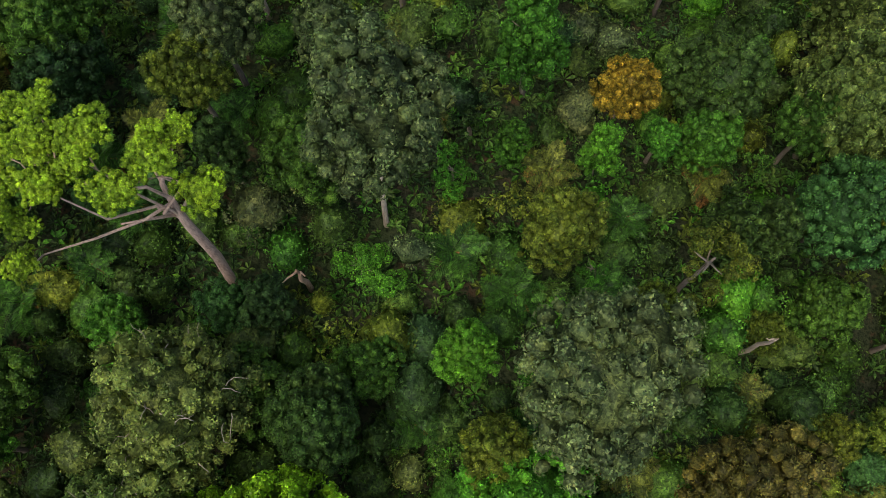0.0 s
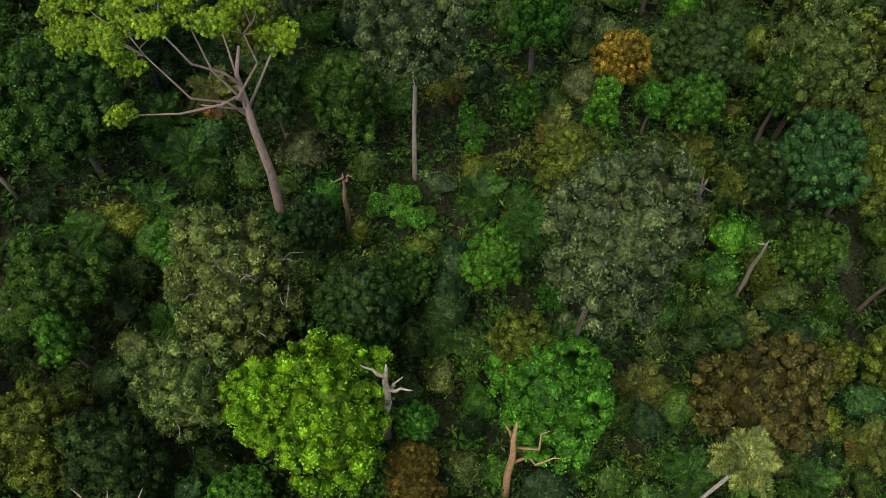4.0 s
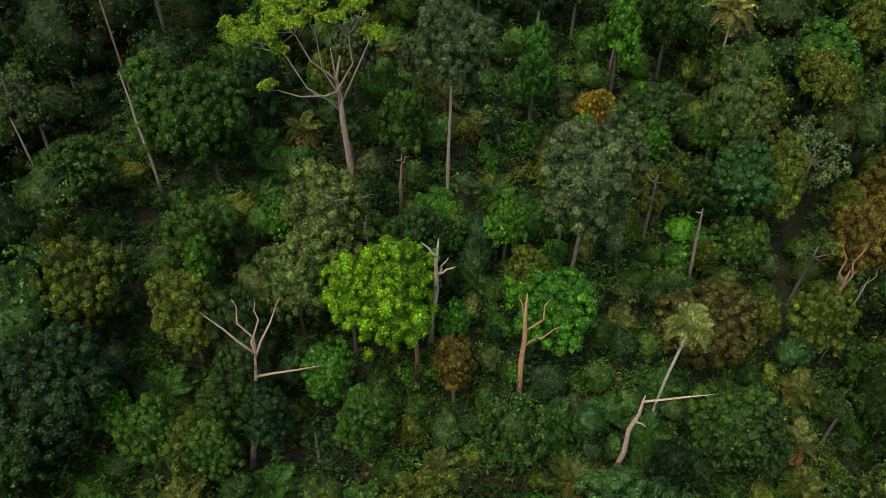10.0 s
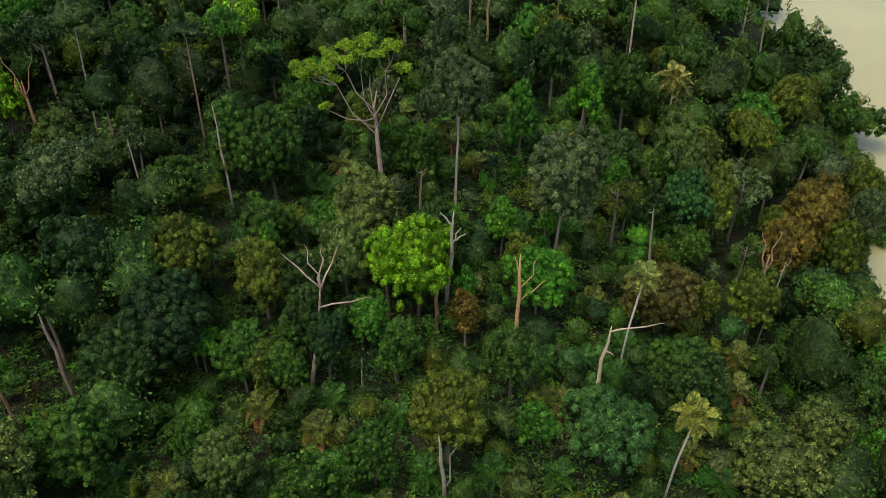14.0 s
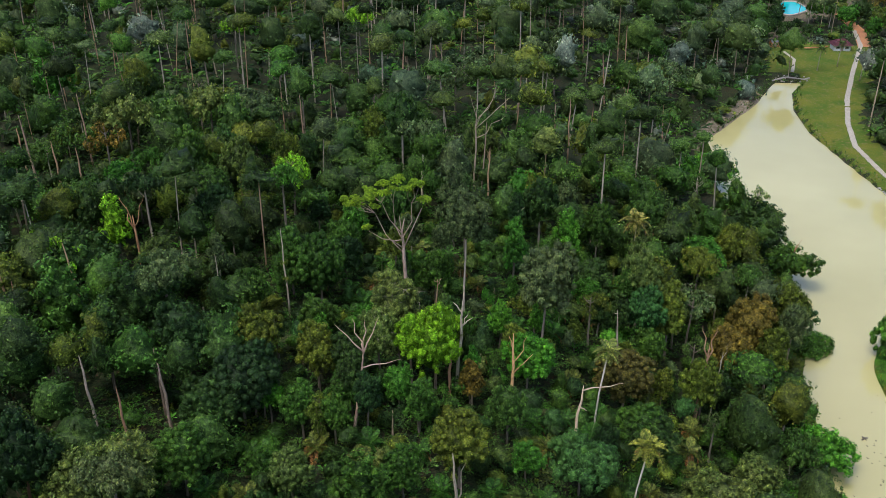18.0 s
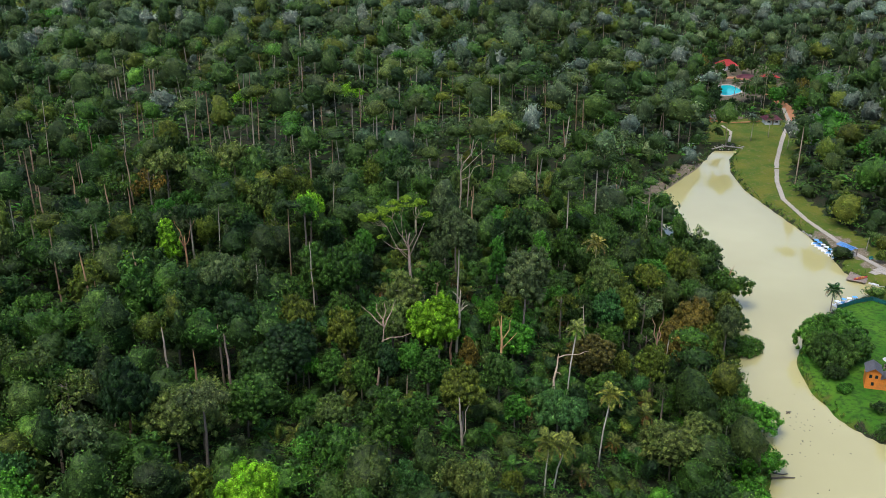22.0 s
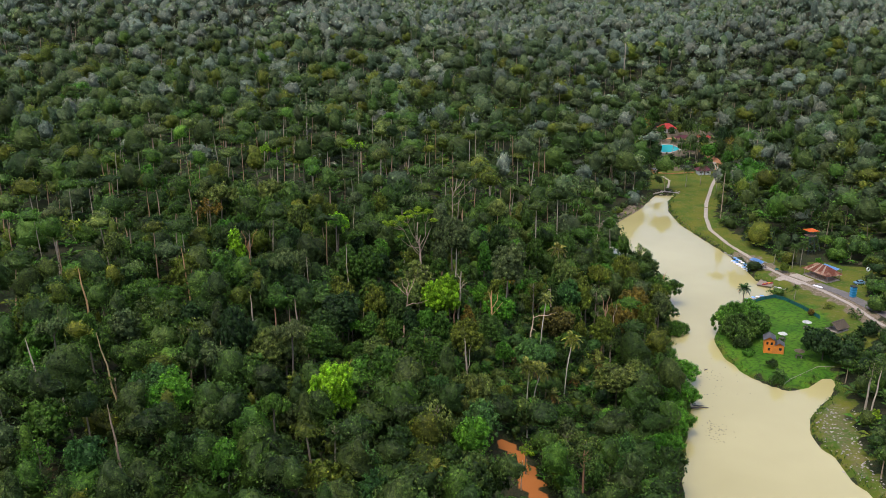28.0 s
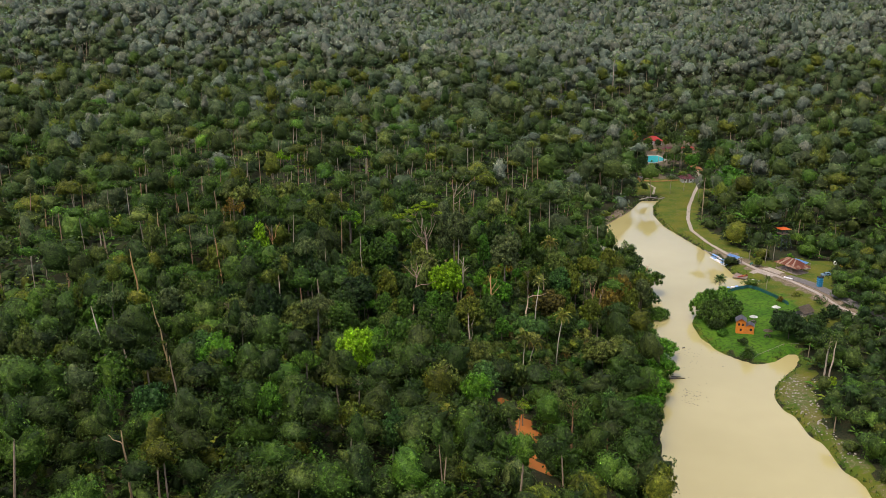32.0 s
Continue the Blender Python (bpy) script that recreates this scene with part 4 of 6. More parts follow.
# palms over the canopy, and stemless ones in the undergrowth
GOLD, FERN = (0.24, 0.22, 0.06), (0.05, 0.13, 0.02)
palm((14.4, 240.6), (15.7, 241.9, 28.2), 2.3, 18, (0.19, 0.22, 0.06), label="drooping grey-gold palm on a white stem")
palm((19.6, 225.3), (21.2, 226.5, 23.4), 2.5, 16, (0.24, 0.25, 0.05), label="golden-green palm on a leaning white stem")
palm((22.3, 290.6), (22.5, 290.8, 26.4), 3.2, 16, GOLD, label="golden palm above the forest slope")
palm((9.8, 211.8), (10.3, 212.1, 22.4), 3.0, 16, (0.16, 0.18, 0.04), group="twin palms")
palm((11.4, 214.4), (13.2, 214.8, 20.4), 2.8, 15, (0.16, 0.18, 0.04), group="twin palms")
palm((-8.8, 161.0), (-8.7, 160.9, 25.8), 2.2, 14, (0.22, 0.23, 0.04))
for px, py, ln, tone in (
    (-24.4, 223.5, 2.6, 1), (-17.4, 225.8, 2.6, 0), (-17.6, 221.6, 2.6, 1), (-6.2, 218.8, 2.4, 0), (0.4, 220.9, 2.4, 0), (5.5, 237.1, 2.5, 0), (14.3, 271.6, 2.3, 1),
    (1.3, 259.8, 2.6, 0), (7.5, 261.2, 2.6, 0), (-30.5, 253.4, 2.5, 0), (2.6, 269.0, 2.3, 1), (-19.4, 269.2, 2.2, 0), (-25.3, 261.1, 2.6, 0), (4.6, 250.9, 2.7, 0), (10.9, 249.4, 2.7, 1),
    (30.9, 249.8, 2.6, 1), (-28.1, 264.0, 2.5, 0), (-36.2, 211.9, 2.4, 0), (30.3, 238.8, 2.6, 1), (22.7, 231.4, 2.4, 1), (13.9, 238.4, 2.6, 0), (48.0, 268.0, 2.8, 0), (15.2, 243.8, 2.4, 0), (-34.0, 265.3, 2.4, 0), (-37.4, 269.4, 2.4, 1)):
    c = [(0.05, 0.125, 0.02), (0.12, 0.14, 0.03)][tone]
    palm((px, py), (px, py, high(px, py) + 2.0), ln, 15, c, label="stemless feather palm with arching fronds in the undergrowth" if not tone else "stemless feather palm with some browned fronds", group="undergrowth palms", dead=1 + 4 * tone)

# canopy trees that stand out
canopy_tree(-0.1, 274.9, 32.5, 2.97, "fresh", "tall", True, rng=dice)
canopy_tree(-20.7, 268.2, 32.9, 2.23, "olive", "billow", True, rng=dice)
canopy_tree(-19.5, 271.4, 33.8, 2.60, "grey", "billow", True, rng=dice)
canopy_tree(-29.8, 267.6, 30.8, 3.16, "deep", "dome", True, rng=dice)
canopy_tree(-30.6, 270.2, 33.0, 2.97, "mid", "billow", True, rng=dice)
canopy_tree(-13.3, 265.3, 30.3, 3.11, "mid", "dome", True, rng=dice)
canopy_tree(14.0, 277.3, 23.6, 3.64, "dark", "dome", True, rng=dice)
canopy_tree(7.0, 275.0, 24.9, 2.1, "yellow", "billow", True, rng=dice)
canopy_tree(5.9, 270.2, 25.1, 1.89, "bright", "tall", True, rng=dice)
canopy_tree(10.1, 272.2, 22.8, 1.32, "fresh", "dome", True, rng=dice)
canopy_tree(13.6, 273.2, 22.6, 2.45, "fresh", "billow", True, rng=dice)
canopy_tree(22.8, 276.7, 26.9, 3.82, "pale", "billow", True, rng=dice)
canopy_tree(20.8, 275.2, 23.7, 2.19, "mid", "billow", True, rng=dice)
canopy_tree(24.0, 269.7, 23.1, 3.50, "blue", "dome", True, rng=dice)
canopy_tree(13.7, 263.2, 26.3, 2.73, "olive", "airy", True, rng=dice)
canopy_tree(18.7, 267.4, 22.4, 2.64, "dark", "tall", True, rng=dice)
canopy_tree(11.4, 260.9, 21.1, 1.69, "olive", "dome", True, rng=dice)
canopy_tree(4.0, 264.3, 25.4, 2.85, "olive", "billow", True, rng=dice)
canopy_tree(-1.0, 254.7, 27.2, 2.07, "bright", "dome", True, rng=dice)
canopy_tree(-7.2, 252.8, 25.8, 2.00, "mid", "dome", True, rng=dice)
canopy_tree(-14.3, 250.0, 28.1, 2.68, "mid", "billow", True, rng=dice)
canopy_tree(-9.1, 248.0, 30.8, 2.74, "dark", "dome", True, rng=dice)
canopy_tree(1.7, 248.9, 26.6, 2.52, "olive", "billow", True, rng=dice)
canopy_tree(19.8, 260.7, 17.7, 1.74, "olive", "dome", True, rng=dice)
canopy_tree(3.7, 254.6, 22.3, 1.45, "fresh", "dome", True, rng=dice)
canopy_tree(-0.2, 270.2, 23.4, 1.70, "fresh", "tall", True, rng=dice)
canopy_tree(26.0, 254.0, 16.8, 2.01, "olive", "billow", True, rng=dice)
canopy_tree(-23.2, 252.6, 26.9, 2.08, "fresh", "dome", True, rng=dice)
canopy_tree(-17.2, 255.4, 24.4, 2.09, "blue", "layered", True, rng=dice)
canopy_tree(-14.0, 255.7, 27.2, 2.10, "deep", "tall", True, rng=dice)
canopy_tree(-4.1, 267.4, 22.8, 1.81, "bright", "airy", True, rng=dice)
canopy_tree(-9.1, 259.7, 22.9, 2.53, "bright", "airy", True, rng=dice)
canopy_tree(6.7, 262.4, 20.7, 1.20, "bright", "airy", True, rng=dice)
canopy_tree(-17.1, 248.7, 34.3, 4.50, "pale", "billow", True, twigs=34, rng=dice)
canopy_tree(4.4, 257.9, 25.2, 1.52, "bright", "tall", True, rng=dice)
canopy_tree(19.4, 249.4, 22.2, 4.4, "brown", "dome", True, rng=dice)
canopy_tree(-9.9, 241.2, 33.4, 4.2, "lime", "billow", True, deep=0.86, rng=dice)
canopy_tree(-13.8, 241.4, 32.0, 3.0, "lime", "billow", True, deep=0.5, rng=dice)
canopy_tree(3.9, 245.6, 26.9, 4.1, "emerald", "dome", True, rng=dice)
canopy_tree(-4.6, 242.5, 26.3, 1.53, "fresh", "tall", True, rng=dice)
canopy_tree(-4.6, 239.8, 24.2, 1.92, "rust", "billow", True, rng=dice)
canopy_tree(-29.7, 246.8, 30.4, 3.24, "mid", "dome", True, rng=dice)
canopy_tree(-27.4, 237.6, 31.9, 3.24, "olive", "billow", True, rng=dice)
canopy_tree(-18.8, 241.7, 32.2, 3.2, "pale", "billow", True, twigs=22, rng=dice)
canopy_tree(-22.6, 237.2, 30.4, 3.19, "dark", "billow", True, rng=dice)
canopy_tree(-9.9, 249.5, 28.8, 2.88, "dark", "dome", True, rng=dice)
canopy_tree(-32.1, 259.3, 35.0, 4.22, "mid", "billow", True, rng=dice)
canopy_tree(28.0, 270.3, 23.4, 3.62, "olive", "tall", True, rng=dice)
canopy_tree(29.8, 275.4, 19.8, 2.68, "pale", "airy", True, rng=dice)
canopy_tree(24.2, 263.2, 18.9, 2.68, "mid", "dome", True, rng=dice)
canopy_tree(-18.7, 264.7, 29.7, 2.06, "dark", "tall", True, rng=dice)
canopy_tree(13.8, 277.1, 22.7, 1.99, "mid", "dome", True, rng=dice)
canopy_tree(22.4, 280.6, 25.1, 2.98, "pale", "tall", True, rng=dice)
canopy_tree(-36.8, 237.4, 33.9, 3.68, "olive", "billow", True, rng=dice)
canopy_tree(-28.7, 244.2, 29.2, 1.94, "fresh", "tall", True, rng=dice)
canopy_tree(-35.1, 242.4, 30.9, 2.56, "dark", "airy", True, rng=dice)
canopy_tree(-34.8, 229.5, 32.4, 3.99, "deep", "billow", True, rng=dice)
canopy_tree(-32.3, 228.7, 27.1, 2.02, "bright", "layered", True, rng=dice)
canopy_tree(-27.2, 227.0, 28.5, 2.54, "mid", "billow", True, rng=dice)
canopy_tree(-24.4, 226.5, 28.2, 2.28, "olive", "airy", True, rng=dice)
canopy_tree(-21.6, 231.9, 28.1, 3.48, "mid", "billow", True, rng=dice)
canopy_tree(-14.8, 235.6, 26.8, 2.44, "fresh", "billow", True, rng=dice)
canopy_tree(-11.1, 230.7, 27.5, 2.38, "mid", "tall", True, rng=dice)
canopy_tree(-4.0, 237.7, 27.0, 2.02, "rust", "tall", True, rng=dice)
canopy_tree(21.7, 240.2, 19.0, 3.71, "mid", "dome", True, rng=dice)
canopy_tree(32.8, 255.6, 18.0, 3.3, "olive", "billow", True, rng=dice)
canopy_tree(37.9, 272.3, 16.4, 3.01, "olive", "airy", True, rng=dice)
canopy_tree(-37.8, 261.3, 34.7, 4.66, "mid", "tall", True, rng=dice)
canopy_tree(-42.6, 251.9, 32.2, 3.34, "mid", "billow", True, rng=dice)
canopy_tree(-31.1, 248.6, 29.7, 2.26, "mid", "tall", True, rng=dice)
canopy_tree(22.7, 284.2, 25.2, 2.91, "pale", "tall", False, rng=dice)
canopy_tree(9.2, 284.5, 30.5, 2.78, "bright", "tall", False, rng=dice)
canopy_tree(36.8, 298.3, 19.3, 5.45, "fresh", "billow", False, rng=dice)
canopy_tree(15.5, 266.5, 23.7, 2.56, "dark", "tall", False, rng=dice)
canopy_tree(-4.2, 221.9, 29.2, 3.85, "olive", "dome", True, rng=dice)
canopy_tree(12.3, 227.4, 22.4, 4.98, "blue", "billow", True, rng=dice)
canopy_tree(4.7, 226.4, 22.1, 2.42, "fresh", "billow", True, rng=dice)
canopy_tree(22.4, 239.4, 18.7, 3.79, "dark", "dome", False, rng=dice)
canopy_tree(31.3, 231.5, 14.2, 3.81, "pale", "billow", False, rng=dice)
canopy_tree(39.3, 238.6, 12.2, 3.38, "pale", "billow", False, rng=dice)
canopy_tree(-24.8, 226.2, 27.3, 2.88, "olive", "airy", True, rng=dice)
canopy_tree(-25.0, 213.5, 27.9, 2.77, "pale", "dome", True, rng=dice)
canopy_tree(-33.3, 228.8, 26.2, 2.41, "bright", "layered", False, rng=dice)
canopy_tree(-37.9, 239.6, 31.2, 3.20, "fresh", "billow", False, rng=dice)
canopy_tree(-11.2, 217.5, 26.2, 2.68, "mid", "billow", True, rng=dice)
canopy_tree(-10.9, 231.2, 27.5, 2.77, "mid", "tall", True, rng=dice)
canopy_tree(15.9, 234.7, 19.8, 2.00, "deep", "dome", False, rng=dice)
canopy_tree(43.5, 275.7, 18.8, 4.8, "rust", "billow", True, rng=dice)
canopy_tree(46.6, 271.0, 15.6, 3.4, "olive", "billow", True, rng=dice)
canopy_tree(32.7, 276.4, 20.6, 5.11, "grey", "airy", False, twigs=12, rng=dice)
canopy_tree(26.6, 280.2, 23.3, 4.34, "olive", "tall", False, rng=dice)
canopy_tree(-50.7, 239.7, 40.8, 3.87, "grey", "layered", False, rng=dice)
canopy_tree(-46.2, 234.0, 36.0, 4.37, "deep", "billow", False, rng=dice)
canopy_tree(-36.0, 227.6, 32.5, 4.98, "deep", "billow", True, rng=dice)
canopy_tree(-39.0, 222.7, 30.7, 4.08, "dark", "dome", True, rng=dice)
canopy_tree(38.3, 252.2, 12.9, 3.23, "mid", "tall", False, rng=dice)
canopy_tree(-38.8, 212.3, 30.4, 3.85, "mid", "billow", True, rng=dice)
canopy_tree(15.3, 291.3, 28.8, 2.99, "mid", "billow", False, rng=dice)
canopy_tree(38.3, 267.9, 17.2, 3.7, "rust", "billow", True, rng=dice)
canopy_tree(-68.9, 261.6, 38.3, 3.12, "lime", "tall", False, rng=dice)
canopy_tree(-72.0, 252.6, 36.5, 5.82, "dark", "dome", False, rng=dice)
canopy_tree(-65.3, 235.4, 39.6, 5.02, "mid", "tall", False, rng=dice)
canopy_tree(-54.3, 239.8, 39.3, 5.52, "dark", "billow", False, rng=dice)
canopy_tree(-44.4, 287.7, 38.7, 4.00, "lime", "airy", False, rng=dice)
canopy_tree(-83.4, 371.5, 42.9, 3.72, "lime", "layered", False, rng=dice)
canopy_tree(-83.7, 301.8, 43.3, 5.55, "pale", "layered", False, rng=dice)
canopy_tree(-85.3, 294.6, 41.3, 3.87, "rust", "airy", False, rng=dice)
canopy_tree(-62.4, 319.9, 39.2, 5.51, "grey", "billow", False, rng=dice)
canopy_tree(-55.1, 402.4, 39.2, 4.38, "lime", "layered", False, rng=dice)
canopy_tree(39.6, 354.0, 14.5, 5.64, "fresh", "dome", False, rng=dice)
canopy_tree(55.7, 326.9, 10.4, 5.49, "dark", "dome", False, rng=dice)
canopy_tree(-68.6, 362.9, 41.6, 4.85, "olive", "layered", False, rng=dice)
canopy_tree(-117.0, 332.4, 41.0, 4.69, "fresh", "billow", False, rng=dice)
canopy_tree(34.1, 413.2, 20.1, 6.41, "grey", "airy", False, twigs=12, rng=dice)
canopy_tree(-47.1, 203.1, 33.3, 4.32, "pale", "billow", False, rng=dice)
canopy_tree(4.7, 396.9, 33.7, 5.71, "grey", "tall", False, rng=dice)
canopy_tree(-21.4, 365.0, 36.6, 6.34, "grey", "airy", False, twigs=12, rng=dice)
canopy_tree(-55.8, 229.0, 37.2, 5.20, "dark", "tall", False, rng=dice)
canopy_tree(-76.6, 239.9, 37.8, 4.04, "olive", "billow", False, rng=dice)
canopy_tree(-12.8, 287.8, 36.5, 3.73, "grey", "tall", False, rng=dice)
canopy_tree(-19.8, 197.1, 32.4, 4.07, "mid", "billow", False, rng=dice)
canopy_tree(-44.0, 206.1, 33.9, 4.39, "pale", "billow", False, rng=dice)
canopy_tree(-59.7, 177.4, 34.6, 3.92, "bright", "dome", False, rng=dice)
canopy_tree(-64.4, 204.7, 35.8, 4.02, "pale", "airy", False, rng=dice)
canopy_tree(-15.1, 209.6, 31.3, 4.14, "mid", "tall", False, rng=dice)
canopy_tree(33.0, 229.4, 15.4, 4.48, "pale", "dome", False, rng=dice)
canopy_tree(-51.6, 283.0, 35.5, 4.85, "olive", "airy", False, rng=dice)
canopy_tree(-30.1, 183.7, 34.6, 4.4, "lime", "billow", True, rng=dice, deep=0.7)
canopy_tree(-61.8, 177.0, 33.0, 4.13, "bright", "dome", False, rng=dice)
canopy_tree(-24.0, 199.5, 30.6, 4.17, "fresh", "airy", False, rng=dice)
canopy_tree(-74.2, 251.0, 38.7, 4.65, "lime", "airy", False, rng=dice)
canopy_tree(-9.7, 180.9, 29.9, 4.48, "pale", "airy", False, rng=dice)
canopy_tree(-2.1, 199.3, 25.5, 4.42, "pale", "billow", False, rng=dice)
canopy_tree(21.7, 192.2, 16.7, 4.16, "pale", "airy", False, rng=dice)
canopy_tree(17.4, 188.5, 20.5, 3.6, "pale", "airy", False, rng=dice)
canopy_tree(-48.1, 193.2, 31.2, 4.13, "mid", "dome", False, rng=dice)
canopy_tree(-77.3, 160.7, 37.1, 4.37, "mid", "billow", False, rng=dice)
canopy_tree(-232.3, 549.7, 42.9, 9.11, "fresh", "dome", False, rng=dice)
canopy_tree(129.0, 469.5, 16.0, 9.81, "fresh", "billow", False, rng=dice)
canopy_tree(140.1, 443.5, 14.6, 7.18, "bright", "dome", False, rng=dice)
canopy_tree(-70.5, 314.8, 41.9, 5.68, "pale", "layered", False, rng=dice)
canopy_tree(42.1, 429.5, 20.3, 7.15, "grey", "airy", False, rng=dice)
canopy_tree(187.1, 509.4, 19.8, 8.98, "pale", "dome", False, rng=dice)
canopy_tree(96.8, 267.8, 10.4, 4.52, "deep", "dome", False, rng=dice)
canopy_tree(53.2, 254.7, 6.5, 5.2, "bright", "dome", False, rng=dice)
canopy_tree(49.6, 238.5, 7.2, 5.4, "bright", "billow", False, rng=dice)
canopy_tree(46.4, 224.5, 7.0, 5.2, "bright", "dome", False, rng=dice)
canopy_tree(42.0, 207.5, 7.8, 5.0, "bright", "billow", False, rng=dice)
canopy_tree(55.0, 297.5, 8.3, 5.14, "dark", "dome", False, rng=dice)
canopy_tree(59.2, 290.3, 3.7, 3.98, "mid", "dome", False, rng=dice)
canopy_tree(59.4, 315.7, 8.9, 5.43, "mid", "billow", False, rng=dice)
canopy_tree(55.2, 340.3, 10.2, 6.21, "dark", "dome", False, rng=dice)
canopy_tree(48.9, 369.7, 9.9, 5.80, "fresh", "dome", False, rng=dice)



# ---- the boating place across the lake ----
def strip(name, line, width, material, lift, label, category):
    """A band that follows the ground."""
    pts = np.array(line, float)
    fine = np.concatenate([np.linspace(a, b, max(2, int(np.hypot(*(b - a)) / 1.2)))[:-1] for a, b in zip(pts, pts[1:])] + [pts[-1:]])
    way = np.gradient(fine, axis=0)
    way /= np.linalg.norm(way, axis=1, keepdims=True)
    side = np.c_[-way[:, 1], way[:, 0]]
    bm = fresh()
    rows = []
    wob = np.random.default_rng(7).uniform(-0.12, 0.12, len(fine))
    for p, s, e in zip(fine, side, wob):
        w = width / 2 + e
        z = high(*p) + lift
        rows.append([bm.verts.new((*(p + s * w * k), z + dz)) for k, dz in ((1, -0.3), (1, 0), (0, 0.02), (-1, 0), (-1, -0.3))])
    for a, b in zip(rows, rows[1:]):
        for i in range(4):
            bm.faces.new((a[i], a[i + 1], b[i + 1], b[i]))
    return tagged(new(name, bm_mesh(name, bm, material)), label, category, kind="structure")


strip("footpath", PATHWAY, 1.6, CONCRETE, 0.12, "weathered concrete footpath along the lake shore", "path")
for k, (line, w) in enumerate((([(107.5, 343), (112.5, 335)], 4.2), ([(104.5, 339), (109, 342)], 2.2), ([(112, 345), (116, 338)], 4.0))):
    strip("paving", line, w, CONCRETE, 0.09 + 0.004 * k, "cracked pale concrete paving by the boat landing", "paving")
strip("road", [(117, 335), (122.6, 325), (126.5, 312), (130, 301), (134.5, 288), (140.5, 272), (150, 250), (164, 218)], 4.4, ASPHALT, 0.085, "worn grey asphalt road past the pavilion", "road")
strip("clay_track", [(126, 515), (130, 540), (128, 575), (122, 606), (110, 606)], 5.0, CLAY, 0.08, "bare orange clay track", "track")


def pedal_boat(x, y, turn, colour, material):
    b = thing("pedal_boat", x, y, 0.0, turn, f"white pedal boat with {colour} canopy, moored by the bank", "boat", "moored pedal boats")
    for sx in (-0.5, 0.5):
        bm = fresh()
        box(bm, sx, 0, 0.12, 0.42, 2.3, 0.36, 0.1)
        part("hull", bm, WHITE, b)
    part("deck", box(fresh(), 0, -0.1, 0.34, 1.25, 1.5, 0.1, 0.03), material, b)
    part("seat", box(box(fresh(), 0, -0.2, 0.5, 1.0, 0.5, 0.2, 0.05), 0, -0.5, 0.75, 1.0, 0.1, 0.45, 0.04), material, b)
    part("canopy", box(fresh(), 0, -0.25, 1.5, 1.25, 1.3, 0.07, 0.03), material, b)
    for sx in (-0.55, 0.55):
        for sy in (-0.8, 0.3):
            part("post", box(fresh(), sx, sy, 0.95, 0.04, 0.04, 1.1), WHITE, b)
    return b


for k in range(7):
    u = k / 6
    pedal_boat(95.9 + 2.8 * u, 364.6 - 11.4 * u, 65 + (k * 37) % 15, ("blue", "white")[k in (2, 3, 5)], WHITE if k in (2, 3, 5) else BLUE)
for k, (x, y) in enumerate(((89.0, 318.8), (91.0, 320.4), (92.6, 321.0), (94.3, 321.8))):
    pedal_boat(x, y, 20 + 25 * k, ("white", "blue")[k % 2], (WHITE, BLUE)[k % 2])


def rowing_boat(x, y, z, turn, length, material, words):
    b = thing("rowing_boat", x, y, z, turn, words, "boat")
    bm = fresh()
    rows = []
    for s in np.linspace(-1, 1, 9):
        w = 0.42 * (1 - abs(s) ** 2.6) + 0.03
        yy = s * length / 2
        rows.append([bm.verts.new((dx * w, yy, zz)) for dx, zz in ((-1, 0.42), (-0.75, 0.05), (0, 0), (0.75, 0.05), (1, 0.42), (0.85, 0.40), (0.6, 0.1), (-0.6, 0.1), (-0.85, 0.40))])
    for a, c in zip(rows, rows[1:]):
        for i in range(9):
            bm.faces.new((a[i], a[(i + 1) % 9], c[(i + 1) % 9], c[i]))
    bm.faces.new(rows[0][::-1])
    bm.faces.new(rows[-1])
    part("hull", bm, material, b)
    for s in (-0.5, 0.45):
        part("thwart", box(fresh(), 0, s, 0.3, 0.66, 0.22, 0.04), material, b)
    return b


def landing():
    t = thing("jetty", 101.3, 339.6, 0, -27, "wooden boat jetty with a plank deck at the lake edge", "jetty")
    for k in range(19):
        part("plank", box(fresh(), 0, -4.9 + k * 0.54, 0.55, 5.2, 0.5, 0.08, 0.01), TIMBER, t)
    for sx in (-2.3, 2.3):
        part("beam", box(fresh(), sx, 0, 0.42, 0.16, 10.2, 0.18), TIMBER, t)
        for sy in (-4.6, -1.5, 1.6, 4.6):
            part("pile", tube(fresh(), [(sx, sy, -1.6), (sx, sy, 0.52)], [0.12, 0.12], 8), TIMBER, t)


landing()
rowing_boat(101.4, 345.0, 0.62, 62, 3.4, WHITE, "upturned white rowing boat lying on the jetty")
rowing_boat(104.2, 333.6, -0.06, 52, 4.4, WHITE, "white rowing boat afloat by the jetty")
for k in range(3):
    rowing_boat(100.0 + 0.75 * k, 336.3 + 0.42 * k, 0.6, -62, 3.4, (RED, YELLOW, RED)[k], "faded plastic canoe laid on the jetty")


